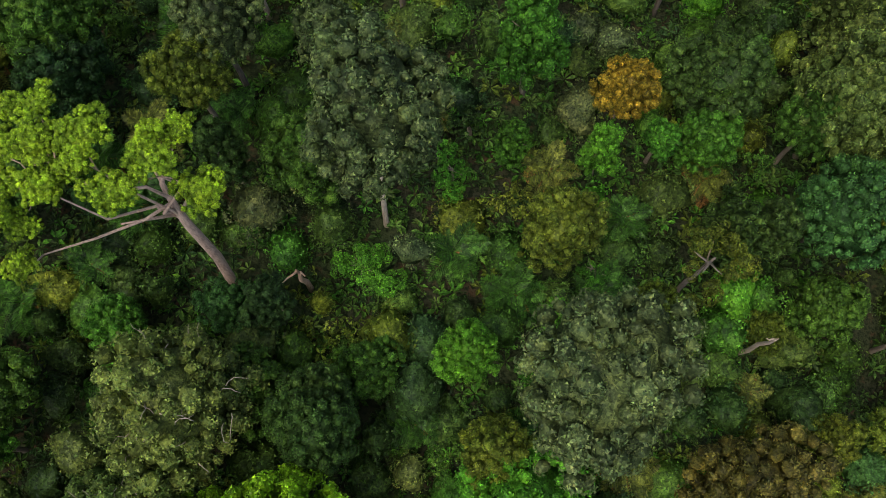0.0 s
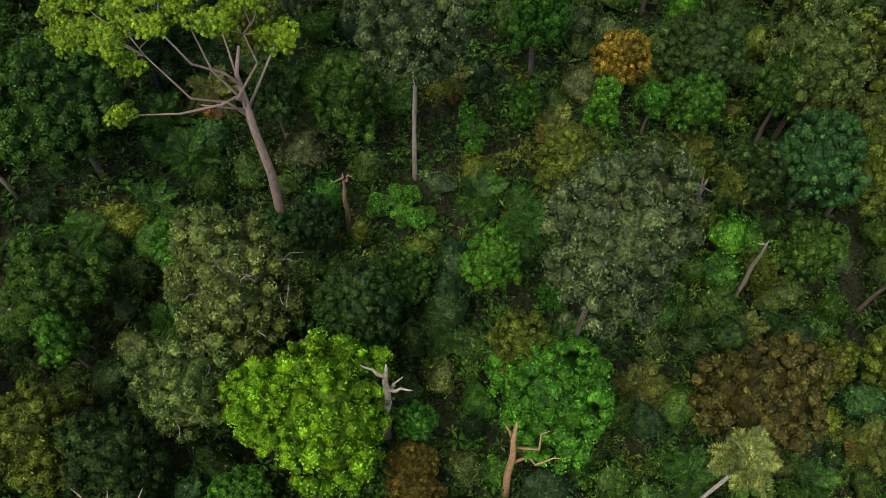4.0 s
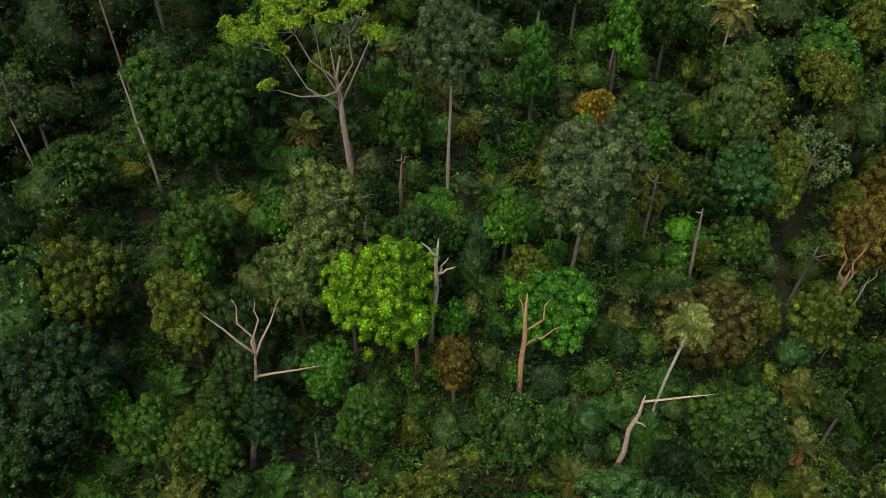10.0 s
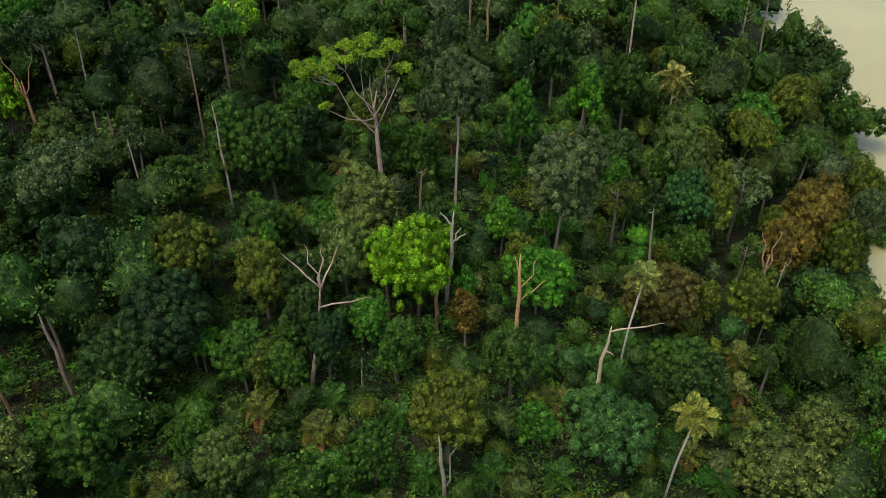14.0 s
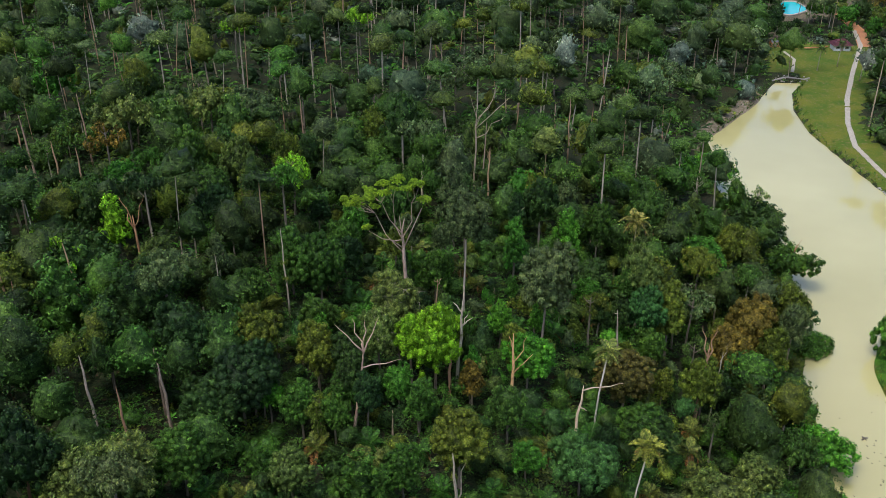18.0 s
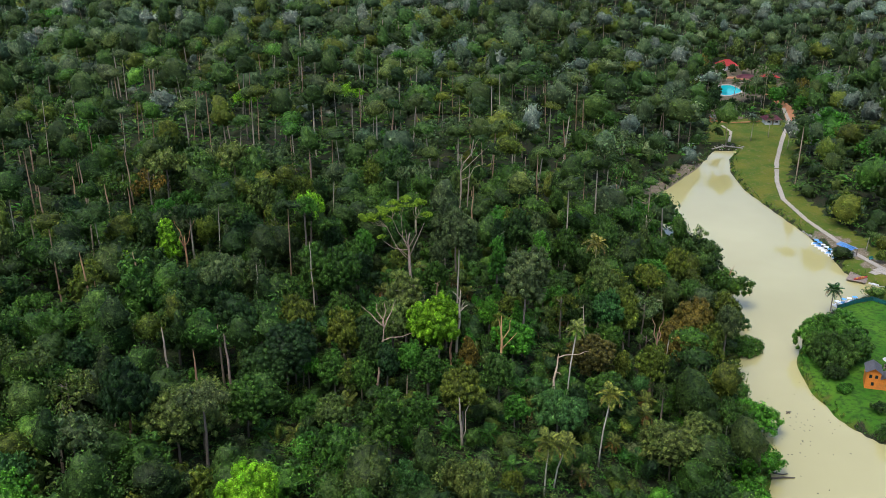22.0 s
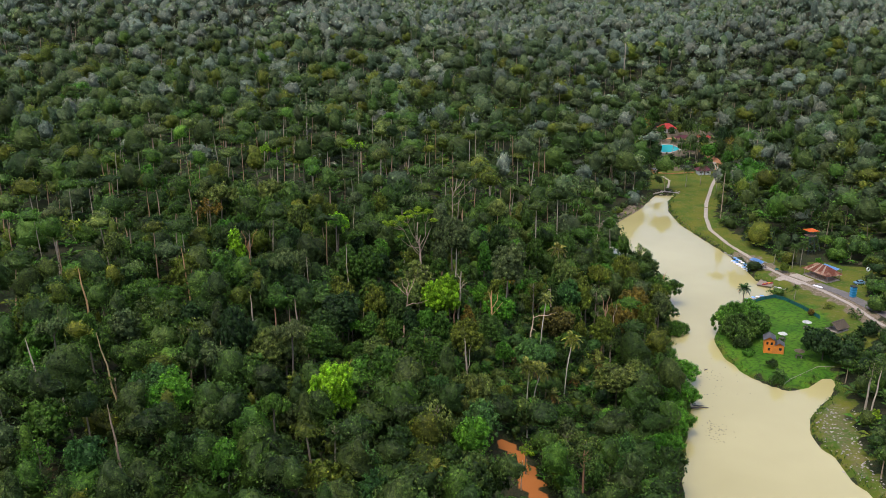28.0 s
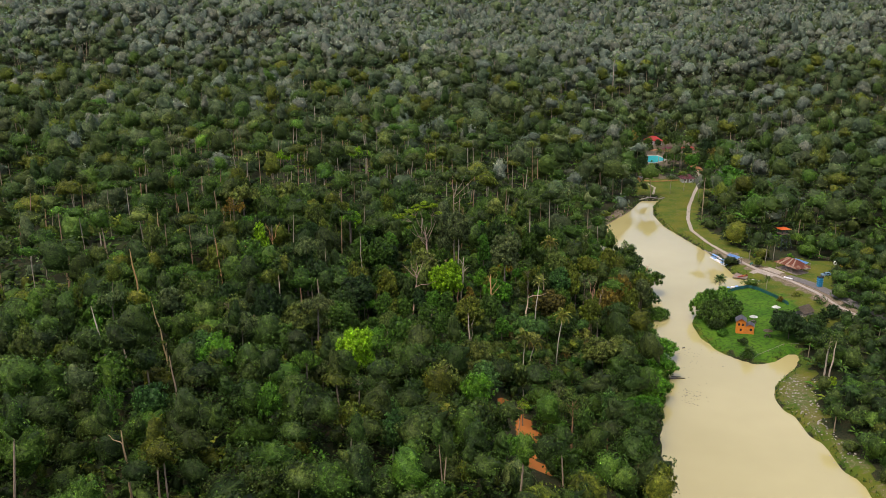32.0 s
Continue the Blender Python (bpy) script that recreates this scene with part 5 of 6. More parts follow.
def gable_hut(name, x, y, turn, lx, ly, wall_h, roof_h, roof_material, wall_material, words, category, open_sides=False, over=0.6, hip=False):
    z = high(x, y)
    t = thing(name, x, y, z, turn, words, category)
    if open_sides:
        n = max(2, round(lx / 3))
        for i in range(n + 1):
            for sy in (-1, 1):
                part("post", box(fresh(), -lx / 2 + lx * i / n, sy * ly / 2, wall_h / 2 - 0.15, 0.2, 0.2, wall_h + 0.3, 0.02), TIMBER, t)
        part("floor", box(fresh(), 0, 0, 0.06, lx + 0.6, ly + 0.6, 0.3, 0.02), CONCRETE, t)
        for sy in (-1, 1):
            part("rail", box(fresh(), 0, sy * ly / 2, 0.95, lx, 0.08, 0.1), TIMBER, t)
    else:
        for sx in (-1, 1):
            part("wall", box(fresh(), sx * (lx / 2 - 0.1), 0, wall_h / 2 - 0.2, 0.2, ly - 0.4, wall_h + 0.4), wall_material, t)
        for sy in (-1, 1):
            part("wall", box(fresh(), 0, sy * (ly / 2 - 0.1), wall_h / 2 - 0.2, lx, 0.2, wall_h + 0.4), wall_material, t)
            for sx in (-0.27, 0.27):
                w = part("window", box(fresh(), sx * lx, sy * (ly / 2 + 0.02), wall_h * 0.58, lx * 0.18, 0.06, wall_h * 0.32), GLASSY, t)
                rim = fresh()
                for k in (-1, 1):
                    box(rim, sx * lx + k * lx * 0.095, sy * (ly / 2 + 0.03), wall_h * 0.58, 0.09, 0.1, wall_h * 0.32 + 0.18)
                    box(rim, sx * lx, sy * (ly / 2 + 0.03), wall_h * (0.58 + k * 0.17), lx * 0.18, 0.1, 0.09)
                part("frame", rim, TIMBER, w)
        part("door", box(fresh(), 0, -(ly / 2 + 0.03), 1.0, 0.9, 0.07, 2.0, 0.01), TIMBER, t)
    hx, hy = lx / 2 + over, ly / 2 + over
    inset = hy * 0.9 if hip else 0.0
    for sy in (-1, 1):
        n = 11 if roof_material in (RUST, BLUE_ROOF) else 5
        for i in range(n):
            bm = fresh()
            s, q = -1 + 2 * i / n, -1 + 2 * (i + 1) / n
            bump = 0.035 * (i % 2)
            bm.faces.new([bm.verts.new(p) for p in ((s * hx, sy * hy, wall_h - 0.15 + bump), (q * hx, sy * hy, wall_h - 0.15 + bump), (q * (hx - inset), 0, wall_h + roof_h + bump), (s * (hx - inset), 0, wall_h + roof_h + bump))])
            bmesh.ops.solidify(bm, geom=bm.faces[:], thickness=0.06)
            part("roof_sheet", bm, PALE_RUST if roof_material is RUST and i in (2, 5, 8) else roof_material, t)
    if hip:
        for sx in (-1, 1):
            bm = fresh()
            v = [bm.verts.new(p) for p in ((sx * (hx - inset), 0, wall_h + roof_h), (sx * hx, -hy, wall_h - 0.15), (sx * hx, hy, wall_h - 0.15))]
            bm.faces.new(v)
            bmesh.ops.solidify(bm, geom=bm.faces[:], thickness=0.06)
            part("roof_end", bm, roof_material, t)
    else:
        part("ridge_cap", box(fresh(), 0, 0, wall_h + roof_h + 0.06, lx + 2 * over, 0.25, 0.08), roof_material, t)
        if not open_sides:
            for sx in (-1, 1):
                bm = fresh()
                v = [bm.verts.new((sx * (lx / 2 - 0.02), *p)) for p in ((-ly / 2, wall_h), (ly / 2, wall_h), (0, wall_h + roof_h))]
                bm.faces.new(v)
                bmesh.ops.solidify(bm, geom=bm.faces[:], thickness=0.1)
                part("gable", bm, wall_material, t)
    return t


gable_hut("boat_shelter", 102.0, 354.2, -62, 5.2, 2.6, 2.4, 0.35, BLUE_ROOF, WHITE, "small open shelter with a blue sheet roof by the footpath", "shelter", True, 0.4)
gable_hut("pavilion", 121.0, 341.5, -62, 10.5, 5.8, 2.6, 2.3, RUST, TIMBER, "open timber pavilion with a rusty hipped sheet roof", "pavilion", True, 0.8, True)
gable_hut("lean_to", 126.0, 346.0, -62, 6.5, 2.4, 2.3, 0.3, BLUE_ROOF, WHITE, "open lean-to with a pale blue sheet roof behind the pavilion", "shelter", True, 0.2)


def orange_house():
    x, y = 84.0, 273.2
    z = high(x, y)
    t = thing("cottage", x, y, z, -14, "orange-painted cottage with grey roofs on the island lawn", "house")
    part("wall", box(fresh(), -0.9, 0.4, 1.9, 3.0, 4.0, 4.2, 0.02), ORANGE, t)
    part("wall", box(fresh(), 1.9, -0.1, 1.2, 2.6, 3.0, 2.8, 0.02), ORANGE, t)
    for cx, cy, w, l, h, rise in ((-0.9, 0.4, 3.6, 4.8, 4.05, 1.0), (1.9, -0.1, 3.0, 3.6, 2.65, 0.7)):
        for s in (-1, 1):
            bm = fresh()
            v = [bm.verts.new(p) for p in ((cx + s * w / 2, cy - l / 2, h - 0.15), (cx + s * w / 2, cy + l / 2, h - 0.15), (cx, cy + l / 2, h + rise), (cx, cy - l / 2, h + rise))]
            bm.faces.new(v)
            bmesh.ops.solidify(bm, geom=bm.faces[:], thickness=0.1)
            part("roof_slope", bm, GREY_ROOF, t)
        for sy in (-1, 1):
            bm = fresh()
            v = [bm.verts.new((cx + dx, cy + sy * (l / 2 - 0.35), zz)) for dx, zz in ((-w / 2 + 0.3, h - 0.02), (w / 2 - 0.3, h - 0.02), (0, h + rise - 0.12))]
            bm.faces.new(v)
            bmesh.ops.solidify(bm, geom=bm.faces[:], thickness=0.1)
            part("gable", bm, ORANGE, t)
    for cx, cz in ((-1.5, 3.0), (-0.3, 3.0), (-0.9, 1.2)):
        w = part("window", box(fresh(), cx, -1.62, cz, 0.6, 0.06, 0.8), GLASSY, t)
    part("window", box(fresh(), 2.2, -1.62, 1.5, 0.7, 0.06, 0.8), GLASSY, t)


orange_house()


def parasol(x, y, r, material, words):
    z = high(x, y)
    t = thing("parasol", x, y, z, 0, words, "parasol", "island parasols")
    part("pole", tube(fresh(), [(0, 0, -0.2), (0, 0, 2.5)], [0.05, 0.05], 7), TIMBER, t)
    bm = fresh()
    top = bm.verts.new((0, 0, 2.75))
    rim = [bm.verts.new((r * math.cos(a), r * math.sin(a), 2.05 + 0.06 * (i % 2))) for i, a in enumerate(np.arange(16) * math.pi / 8)]
    for i in range(16):
        bm.faces.new((rim[i], rim[(i + 1) % 16], top))
    bmesh.ops.solidify(bm, geom=bm.faces[:], thickness=0.04)
    part("canopy", bm, material, t)
    part("tabletop", tube(fresh(), [(0, 0, 0.7), (0, 0, 0.76)], [0.6, 0.6], 14), TIMBER, t)
    for k in range(4):
        a = k * math.pi / 2 + 0.4
        part("stool", tube(fresh(), [(math.cos(a), math.sin(a), -0.1), (math.cos(a), math.sin(a), 0.45)], [0.16, 0.2], 8), TIMBER, t)


parasol(99.6, 291.0, 1.5, WHITE, "white parasol over a round table on the lawn")
parasol(89.4, 281.4, 1.4, WHITE, "white parasol behind the orange cottage")
parasol(90.6, 269.2, 1.5, THATCH, "grey thatched parasol with a table on the lawn")


def lookout():
    x, y = 125.5, 370.0
    z = high(x, y)
    t = thing("lookout_tower", x, y, z, 20, "steel lattice lookout tower with an orange hipped roof", "tower")
    h = 11.4 - z
    for sx in (-1, 1):
        for sy in (-1, 1):
            part("leg", tube(fresh(), [(sx * 1.5, sy * 1.5, -0.3), (sx * 1.1, sy * 1.1, h)], [0.12, 0.1], 6), STEEL, t)
    for k in range(4):
        z0, z1 = h * k / 4.6, h * (k + 1) / 4.6
        w0, w1 = 1.5 - 0.4 * z0 / h, 1.5 - 0.4 * z1 / h
        for a, b in (((-w0, -w0), (w1, -w1)), ((w0, -w0), (w1, w1)), ((w0, w0), (-w1, w1)), ((-w0, w0), (-w1, -w1))):
            part("brace", tube(fresh(), [(*a, z0), (*b, z1)], [0.06, 0.06], 5), STEEL, t)
    part("platform", box(fresh(), 0, 0, h * 0.78, 3.4, 3.4, 0.16, 0.02), TIMBER, t)
    for s in (-1, 1):
        part("rail", box(fresh(), 0, s * 1.6, h * 0.78 + 0.95, 3.3, 0.07, 0.1), STEEL, t)
        part("rail", box(fresh(), s * 1.6, 0, h * 0.78 + 0.95, 0.07, 3.13, 0.1), STEEL, t)
    bm = fresh()
    rim = [bm.verts.new((sx * 2.3, sy * 2.3, h)) for sx, sy in ((-1, -1), (1, -1), (1, 1), (-1, 1))]
    top = bm.verts.new((0, 0, h + 0.8))
    for i in range(4):
        bm.faces.new((rim[i], rim[(i + 1) % 4], top))
    bmesh.ops.solidify(bm, geom=bm.faces[:], thickness=0.08)
    part("roof", bm, ORANGE_ROOF, t)
    for k in range(14):
        part("stair_tread", box(fresh(), 2.0 + 0.16 * k, -1.2, h * 0.76 - k * 0.46, 0.3, 0.9, 0.05), STEEL, t)


lookout()


def water_slide():
    x, y = 124.6, 321.0
    z = high(x, y)
    t = thing("slide", x, y, z, 15, "upright teal-blue playground slide tower with dark rim", "slide")
    part("shell", box(fresh(), 0, 0, 1.75, 1.7, 1.7, 3.9, 0.25), DEEP_BLUE, t)
    part("rim", box(fresh(), 0, 0, 3.75, 1.9, 1.9, 0.3, 0.08), RUBBER, t)
    for k in range(4):
        part("band", box(fresh(), 0, 0, 0.5 + 0.85 * k, 1.76, 1.76, 0.08, 0.02), BLUE, t)


water_slide()


def car(x, y, turn):
    t = thing("car", x, y, high(x, y), turn, "pale blue hatchback car parked beyond the slide", "car")
    bm = fresh()
    prof = [(-2.0, 0.3), (-2.05, 0.75), (-1.2, 0.9), (-0.6, 1.4), (0.9, 1.42), (1.6, 0.95), (2.0, 0.85), (2.05, 0.3)]
    sides = [[bm.verts.new((px, s * (0.82 if pz < 1 else 0.66), pz)) for px, pz in prof] for s in (-1, 1)]
    for i in range(len(prof)):
        j = (i + 1) % len(prof)
        bm.faces.new((sides[0][i], sides[0][j], sides[1][j], sides[1][i]))
    bm.faces.new(sides[0][::-1])
    bm.faces.new(sides[1])
    part("body", bm, CAR_PAINT, t)
    part("windscreen", box(fresh(), -0.95, 0, 1.16, 0.06, 1.25, 0.5, 0, Matrix.Rotation(0.85, 4, "Y")), GLASSY, t)
    part("rear_window", box(fresh(), 1.3, 0, 1.2, 0.06, 1.2, 0.45, 0, Matrix.Rotation(-0.95, 4, "Y")), GLASSY, t)
    for s in (-1, 1):
        part("side_window", box(fresh(), 0.15, s * 0.76, 1.16, 1.3, 0.05, 0.34), GLASSY, t)
        for wx in (-1.3, 1.3):
            wheel = part("wheel", tube(fresh(), [(wx, s * 0.66, 0.3), (wx, s * 0.86, 0.3)], [0.31, 0.31], 14), RUBBER, t)
            part("rim", tube(fresh(), [(wx, s * 0.84, 0.3), (wx, s * 0.872, 0.3)], [0.19, 0.17], 12), WHITE, wheel)


car(131.8, 334.2, 8)


def ring(x, y, r, material, words):
    bm = fresh()
    rows = []
    for a in np.arange(18) * math.pi / 9:
        c = Vector((r * math.cos(a), 0, r * math.sin(a) + r))
        rows.append([bm.verts.new(c + Vector((math.cos(a) * math.cos(b), math.sin(b), math.sin(a) * math.cos(b))) * r * 0.3) for b in np.arange(8) * math.pi / 4])
    for a, c in zip(rows, rows[1:] + rows[:1]):
        for i in range(8):
            bm.faces.new((a[i], a[(i + 1) % 8], c[(i + 1) % 8], c[i]))
    ob = new("play_ring", bm_mesh("play_ring", bm, material, True))
    ob.matrix_basis = pose(x, y, high(x, y) + 0.2, 0, 0, 25)
    return tagged(ob, words, "play ring" if "ring" in words else "tyre")


tyre = ring(5.2, 189.8, 0.62, RUBBER, "big black tyre lying beside the clay trail")
tyre.matrix_basis = pose(5.2, 189.8, high(5.2, 189.8) - 0.1, 55, 0, 15)
canopy_tree(8.6, 185.0, 17.5, 1.4, "citrus", "airy", False, rng=dice, deep=0.5)
snag((7.4, 178.6), (7.6, 178.8, 17.5), 0.12, PALE_BARK, [(0.7, (8.6, 178.6, 18.2)), (0.6, (6.6, 178.8, 17.0))])
ring(140.4, 349.2, 0.75, WHITE, "white painted tyre ring standing on the lawn")
ring(141.6, 346.0, 0.65, YELLOW, "yellow painted tyre ring standing on the lawn")


def fence(name, line, gap, height, post_material, rail_material, words, rails=2, sheet=None):
    x0, y0 = line[0]
    z0 = high(x0, y0)
    t = thing(name, x0, y0, z0, 0, words, "fence")
    for (ax, ay), (bx, by) in zip(line, line[1:]):
        n = max(1, round(math.hypot(bx - ax, by - ay) / gap))
        for i in range(n):
            p = [ax + (bx - ax) * i / n, ay + (by - ay) * i / n]
            q = [ax + (bx - ax) * (i + 1) / n, ay + (by - ay) * (i + 1) / n]
            zp, zq = max(high(*p), -0.3) - z0, max(high(*q), -0.3) - z0
            lp, lq = Vector((p[0] - x0, p[1] - y0, zp)), Vector((q[0] - x0, q[1] - y0, zq))
            part("post", tube(fresh(), [lp - Vector((0, 0, 0.4)), lp + Vector((0, 0, height))], [0.06, 0.05], 6), post_material, t)
            for k in range(rails):
                up = Vector((0, 0, height * (k + 0.9) / rails - 0.05))
                part("rail", tube(fresh(), [lp + up, lq + up], [0.045, 0.045], 5), rail_material, t)
            if sheet:
                bm = fresh()
                v = [bm.verts.new(w) for w in (lp + Vector((0, 0, 0.05)), lq + Vector((0, 0, 0.05)), lq + Vector((0, 0, height - 0.05)), lp + Vector((0, 0, height - 0.05)))]
                bm.faces.new(v)
                bmesh.ops.solidify(bm, geom=bm.faces[:], thickness=0.02)
                part("netting", bm, sheet, t)


fence("net_fence", [(88.5, 316.5), (93.0, 317.8), (98.5, 320.4), (101.0, 317.5), (104.3, 308.5), (106.4, 299.0)], 2.2, 1.3, STEEL, STEEL, "low fence of green netting along the island edge", 1, NETTING)
fence("post_fence", [(133.5, 364.0), (141.0, 356.0), (147.6, 344.6)], 1.6, 1.3, TIMBER, TIMBER, "brown board fence along the far side of the lawn", 3)
fence("pole_fence", [(81.2, 251.6), (87.2, 256.6), (93.4, 262.0), (98.4, 262.4)], 2.6, 0.8, TIMBER, ROCK, "rustic pole fence on the island bank", 1)
gable_hut("thatched_shelter", 108.6, 290.4, 35, 5.0, 4.2, 1.2, 1.7, THATCH, TIMBER, "low brown thatched shelter at the end of the lawn", "shelter", True, 0.5)


def bench(x, y, turn):
    t = thing("bench", x, y, high(x, y), turn, "dark green bench by the boat landing", "bench")
    part("seat", box(fresh(), 0, 0, 0.45, 1.6, 0.45, 0.06, 0.01), NETTING, t)
    part("backrest", box(fresh(), 0, 0.22, 0.78, 1.6, 0.06, 0.45, 0.01), NETTING, t)
    for s in (-0.65, 0.65):
        part("leg", box(fresh(), s, 0, 0.2, 0.08, 0.4, 0.5), STEEL, t)


bench(107.6, 349.4, 30)


def slab_ramp(x, y, turn):
    t = thing("boat_trailer", x, y, high(x, y), turn, "long white upturned dinghy on a low stand", "boat")
    part("hull", box(fresh(), 0, 0, 0.55, 3.6, 0.9, 0.5, 0.18), WHITE, t)
    for s in (-1.1, 1.1):
        part("stand", box(fresh(), s, 0, 0.14, 0.14, 0.8, 0.4), TIMBER, t)


slab_ramp(116.2, 330.8, -50)

# planting round the lawns
palm((86.6, 315.6), (86.2, 314.4, 6.6), 2.7, 18, (0.035, 0.09, 0.02), (0.3, 0.25, 0.2), "dark coconut palm leaning over the island shore")
for bx, by, top, ln in ((113.4, 351.0, 8.6, 2.2), (117.0, 353.0, 8.8, 2.4), (108.4, 356.4, 5.0, 2.0), (104.4, 318.6, 4.4, 1.5), (100.5, 481.0, 8.5, 2.4), (109.0, 487.0, 9.0, 2.2), (113.0, 470.0, 8.0, 2.0), (107.0, 552.0, 9.5, 3.0), (111.0, 549.0, 10.0, 3.0), (124.0, 575.0, 10.0, 3.2), (103.0, 566.0, 9.0, 3.0), (131.0, 560.0, 9.0, 3.2), (118.0, 542.0, 9.0, 3.0)):
    palm((bx, by), (bx + 0.3, by - 0.2, high(bx, by) + top), ln, 15, (0.07, 0.12, 0.025), (0.42, 0.38, 0.33), "slender palm beside the lawn", dead=1)
palm((80.4, 253.8), (80.4, 253.8, high(80.4, 253.8) + 1.4), 2.6, 22, (0.07, 0.13, 0.035), label="spiky screw-pine clump on the island bank", dead=1)
canopy_tree(77.4, 291.0, 9.4, 5.6, "leaf", "dome", True, rng=dice, deep=0.96)
canopy_tree(82.8, 293.5, 9.0, 5.0, "leaf", "billow", True, rng=dice, deep=0.96)
canopy_tree(77.0, 283.0, 8.6, 5.2, "fern", "dome", True, rng=dice, deep=0.96)
canopy_tree(82.4, 285.4, 8.4, 4.4, "mid", "billow", True, rng=dice, deep=0.96)
canopy_tree(76.6, 270.4, 3.0, 1.5, "fresh", "dome", False, rng=dice, deep=0.9)
canopy_tree(96.6, 275.0, 8.0, 3.6, "deep", "dome", True, rng=dice, deep=0.85)
canopy_tree(99.8, 270.0, 7.0, 3.0, "dark", "billow", False, rng=dice, deep=0.85)
canopy_tree(109.6, 347.2, 5.0, 1.8, "olive", "dome", False, rng=dice, deep=0.8)
canopy_tree(89.5, 298.0, 2.2, 0.7, "dark", "dome", False, rng=dice, deep=0.9)
canopy_tree(112.5, 309.0, 3.2, 1.6, "olive", "airy", False, rng=dice, deep=0.9)
canopy_tree(104.6, 302.6, 2.6, 1.1, "rust", "billow", False, rng=dice, deep=0.9)
canopy_tree(118.0, 300.5, 5.5, 2.2, "dark", "airy", False, rng=dice, deep=0.9)
canopy_tree(116.5, 285.0, 6.5, 2.6, "deep", "billow", False, rng=dice, deep=0.9)
canopy_tree(111.0, 279.0, 7.0, 2.8, "dark", "tall", False, rng=dice, deep=0.9)
canopy_tree(125.0, 357.0, 3.6, 1.3, "bright", "billow", False, rng=dice, deep=0.9)
canopy_tree(112.0, 360.0, 3.2, 1.2, "fresh", "airy", False, rng=dice, deep=0.9)
canopy_tree(97.6, 236.0, 16.0, 3.6, "moss", "airy", False, PALE_BARK, 0.3, rng=dice, deep=0.3, lean=(0.8, 0))
canopy_tree(95.8, 230.0, 4.2, 2.2, "citrus", "billow", False, rng=dice, deep=0.9)
canopy_tree(98.0, 246.0, 4.0, 2.4, "olive", "airy", False, rng=dice, deep=0.9)
canopy_tree(101.5, 262.0, 8.5, 4.2, "deep", "dome", False, rng=dice, deep=0.9)
canopy_tree(105.0, 269.0, 8.0, 3.8, "dark", "deep", False, rng=dice, deep=0.9)
canopy_tree(81.0, 262.0, 3.4, 1.7, "dark", "billow", False, rng=dice, deep=0.9)
canopy_tree(76.2, 277.0, 4.6, 2.6, "dark", "dome", False, rng=dice, deep=0.9)
# the tree that leans out over the water, and the creeper-hung stump
canopy_tree(55.8, 339.4, 14.6, 2.5, "pale", "airy", False, (0.45, 0.4, 0.34), 0.2, rng=dice, deep=0.25, lean=(1.5, -0.5))
canopy_tree(56.6, 336.0, 9.5, 3.4, "dark", "dome", True, rng=dice, deep=0.9)
canopy_tree(59.0, 317.0, 7.5, 2.6, "olive", "tall", False, rng=dice, deep=0.9)
snag((58.6, 316.5), (60.2, 317.0, 10.5), 0.2, (0.45, 0.24, 0.12), [(0.8, (61.2, 317.4, 11.6))], "reddish broken stump hung with creepers at the shore", vines=2)


def stones(name, places, low, high_size, words, seed):
    g = np.random.default_rng(seed)
    t = thing(name, places[0][0], places[0][1], 0, 0, words, "rocks")
    shapes = []
    for k in range(4):
        v, f = ball(3, 6)
        shapes.append(mesh_of("rock", rumpled(g, v, 6, 0.16), f, ROCK))
    for x, y in places:
        s = g.uniform(low, high_size)
        o = new("rock", shapes[g.integers(4)])
        o.matrix_basis = Matrix.Translation((x - places[0][0], y - places[0][1], high(x, y) + s * 0.1)) @ pose(0, 0, 0, 0, 0, g.uniform(0, 360)) @ Matrix.Diagonal((s * 1.3, s, s * 0.6, 1))
        o.parent = t


g0 = np.random.default_rng(77)
spots = [(x, y) for x, y in zip(g0.uniform(80, 98, 900), g0.uniform(185, 238, 900)) if inside(np.array(x), np.array(y), SPIT) and far_from(x, y, LAKE, True) > 0.5]
stones("shore_rocks", spots[:230], 0.08, 0.32, "pale broken rocks strewn over the bare bank", 5)
spots = [(x, y) for x, y in zip(g0.uniform(84, 96, 200), g0.uniform(470, 474, 200))]
stones("weir_rocks", spots[:22], 0.2, 0.4, "row of pale stones forming a low weir", 6)
spots = [(95.2 + 0.25 * k, 375.5 - 1.0 * k) for k in range(10)]
stones("bank_rocks", spots, 0.3, 0.6, "stones edging the bank beside the boats", 8)


def log(points, r, words):
    bm = tube(fresh(), points, [r, r * 0.9, r * 0.6], 7)
    ob = new("log", bm_mesh("log", bm, BARK, True))
    ob.color = (0.12, 0.1, 0.08, 1)
    tagged(ob, words, "log")


log([(53.5, 237.5, 0.5), (56.0, 238.4, 0.2), (58.2, 238.6, 0.1)], 0.22, "dark fallen log lying out from the bank")
log([(54.4, 239.6, 0.3), (56.0, 239.4, 0.15), (57.2, 239.9, 0.05)], 0.16, "dark fallen log lying out from the bank")
log([(62.3, 262.2, 0.02), (62.9, 262.7, 0.2), (63.4, 262.6, 0.3)], 0.16, "dark stump drifting in the lake")
log([(62.6, 263.2, 0.02), (62.8, 262.6, 0.15), (63.0, 262.0, 0.22)], 0.14, "dark stump drifting in the lake")


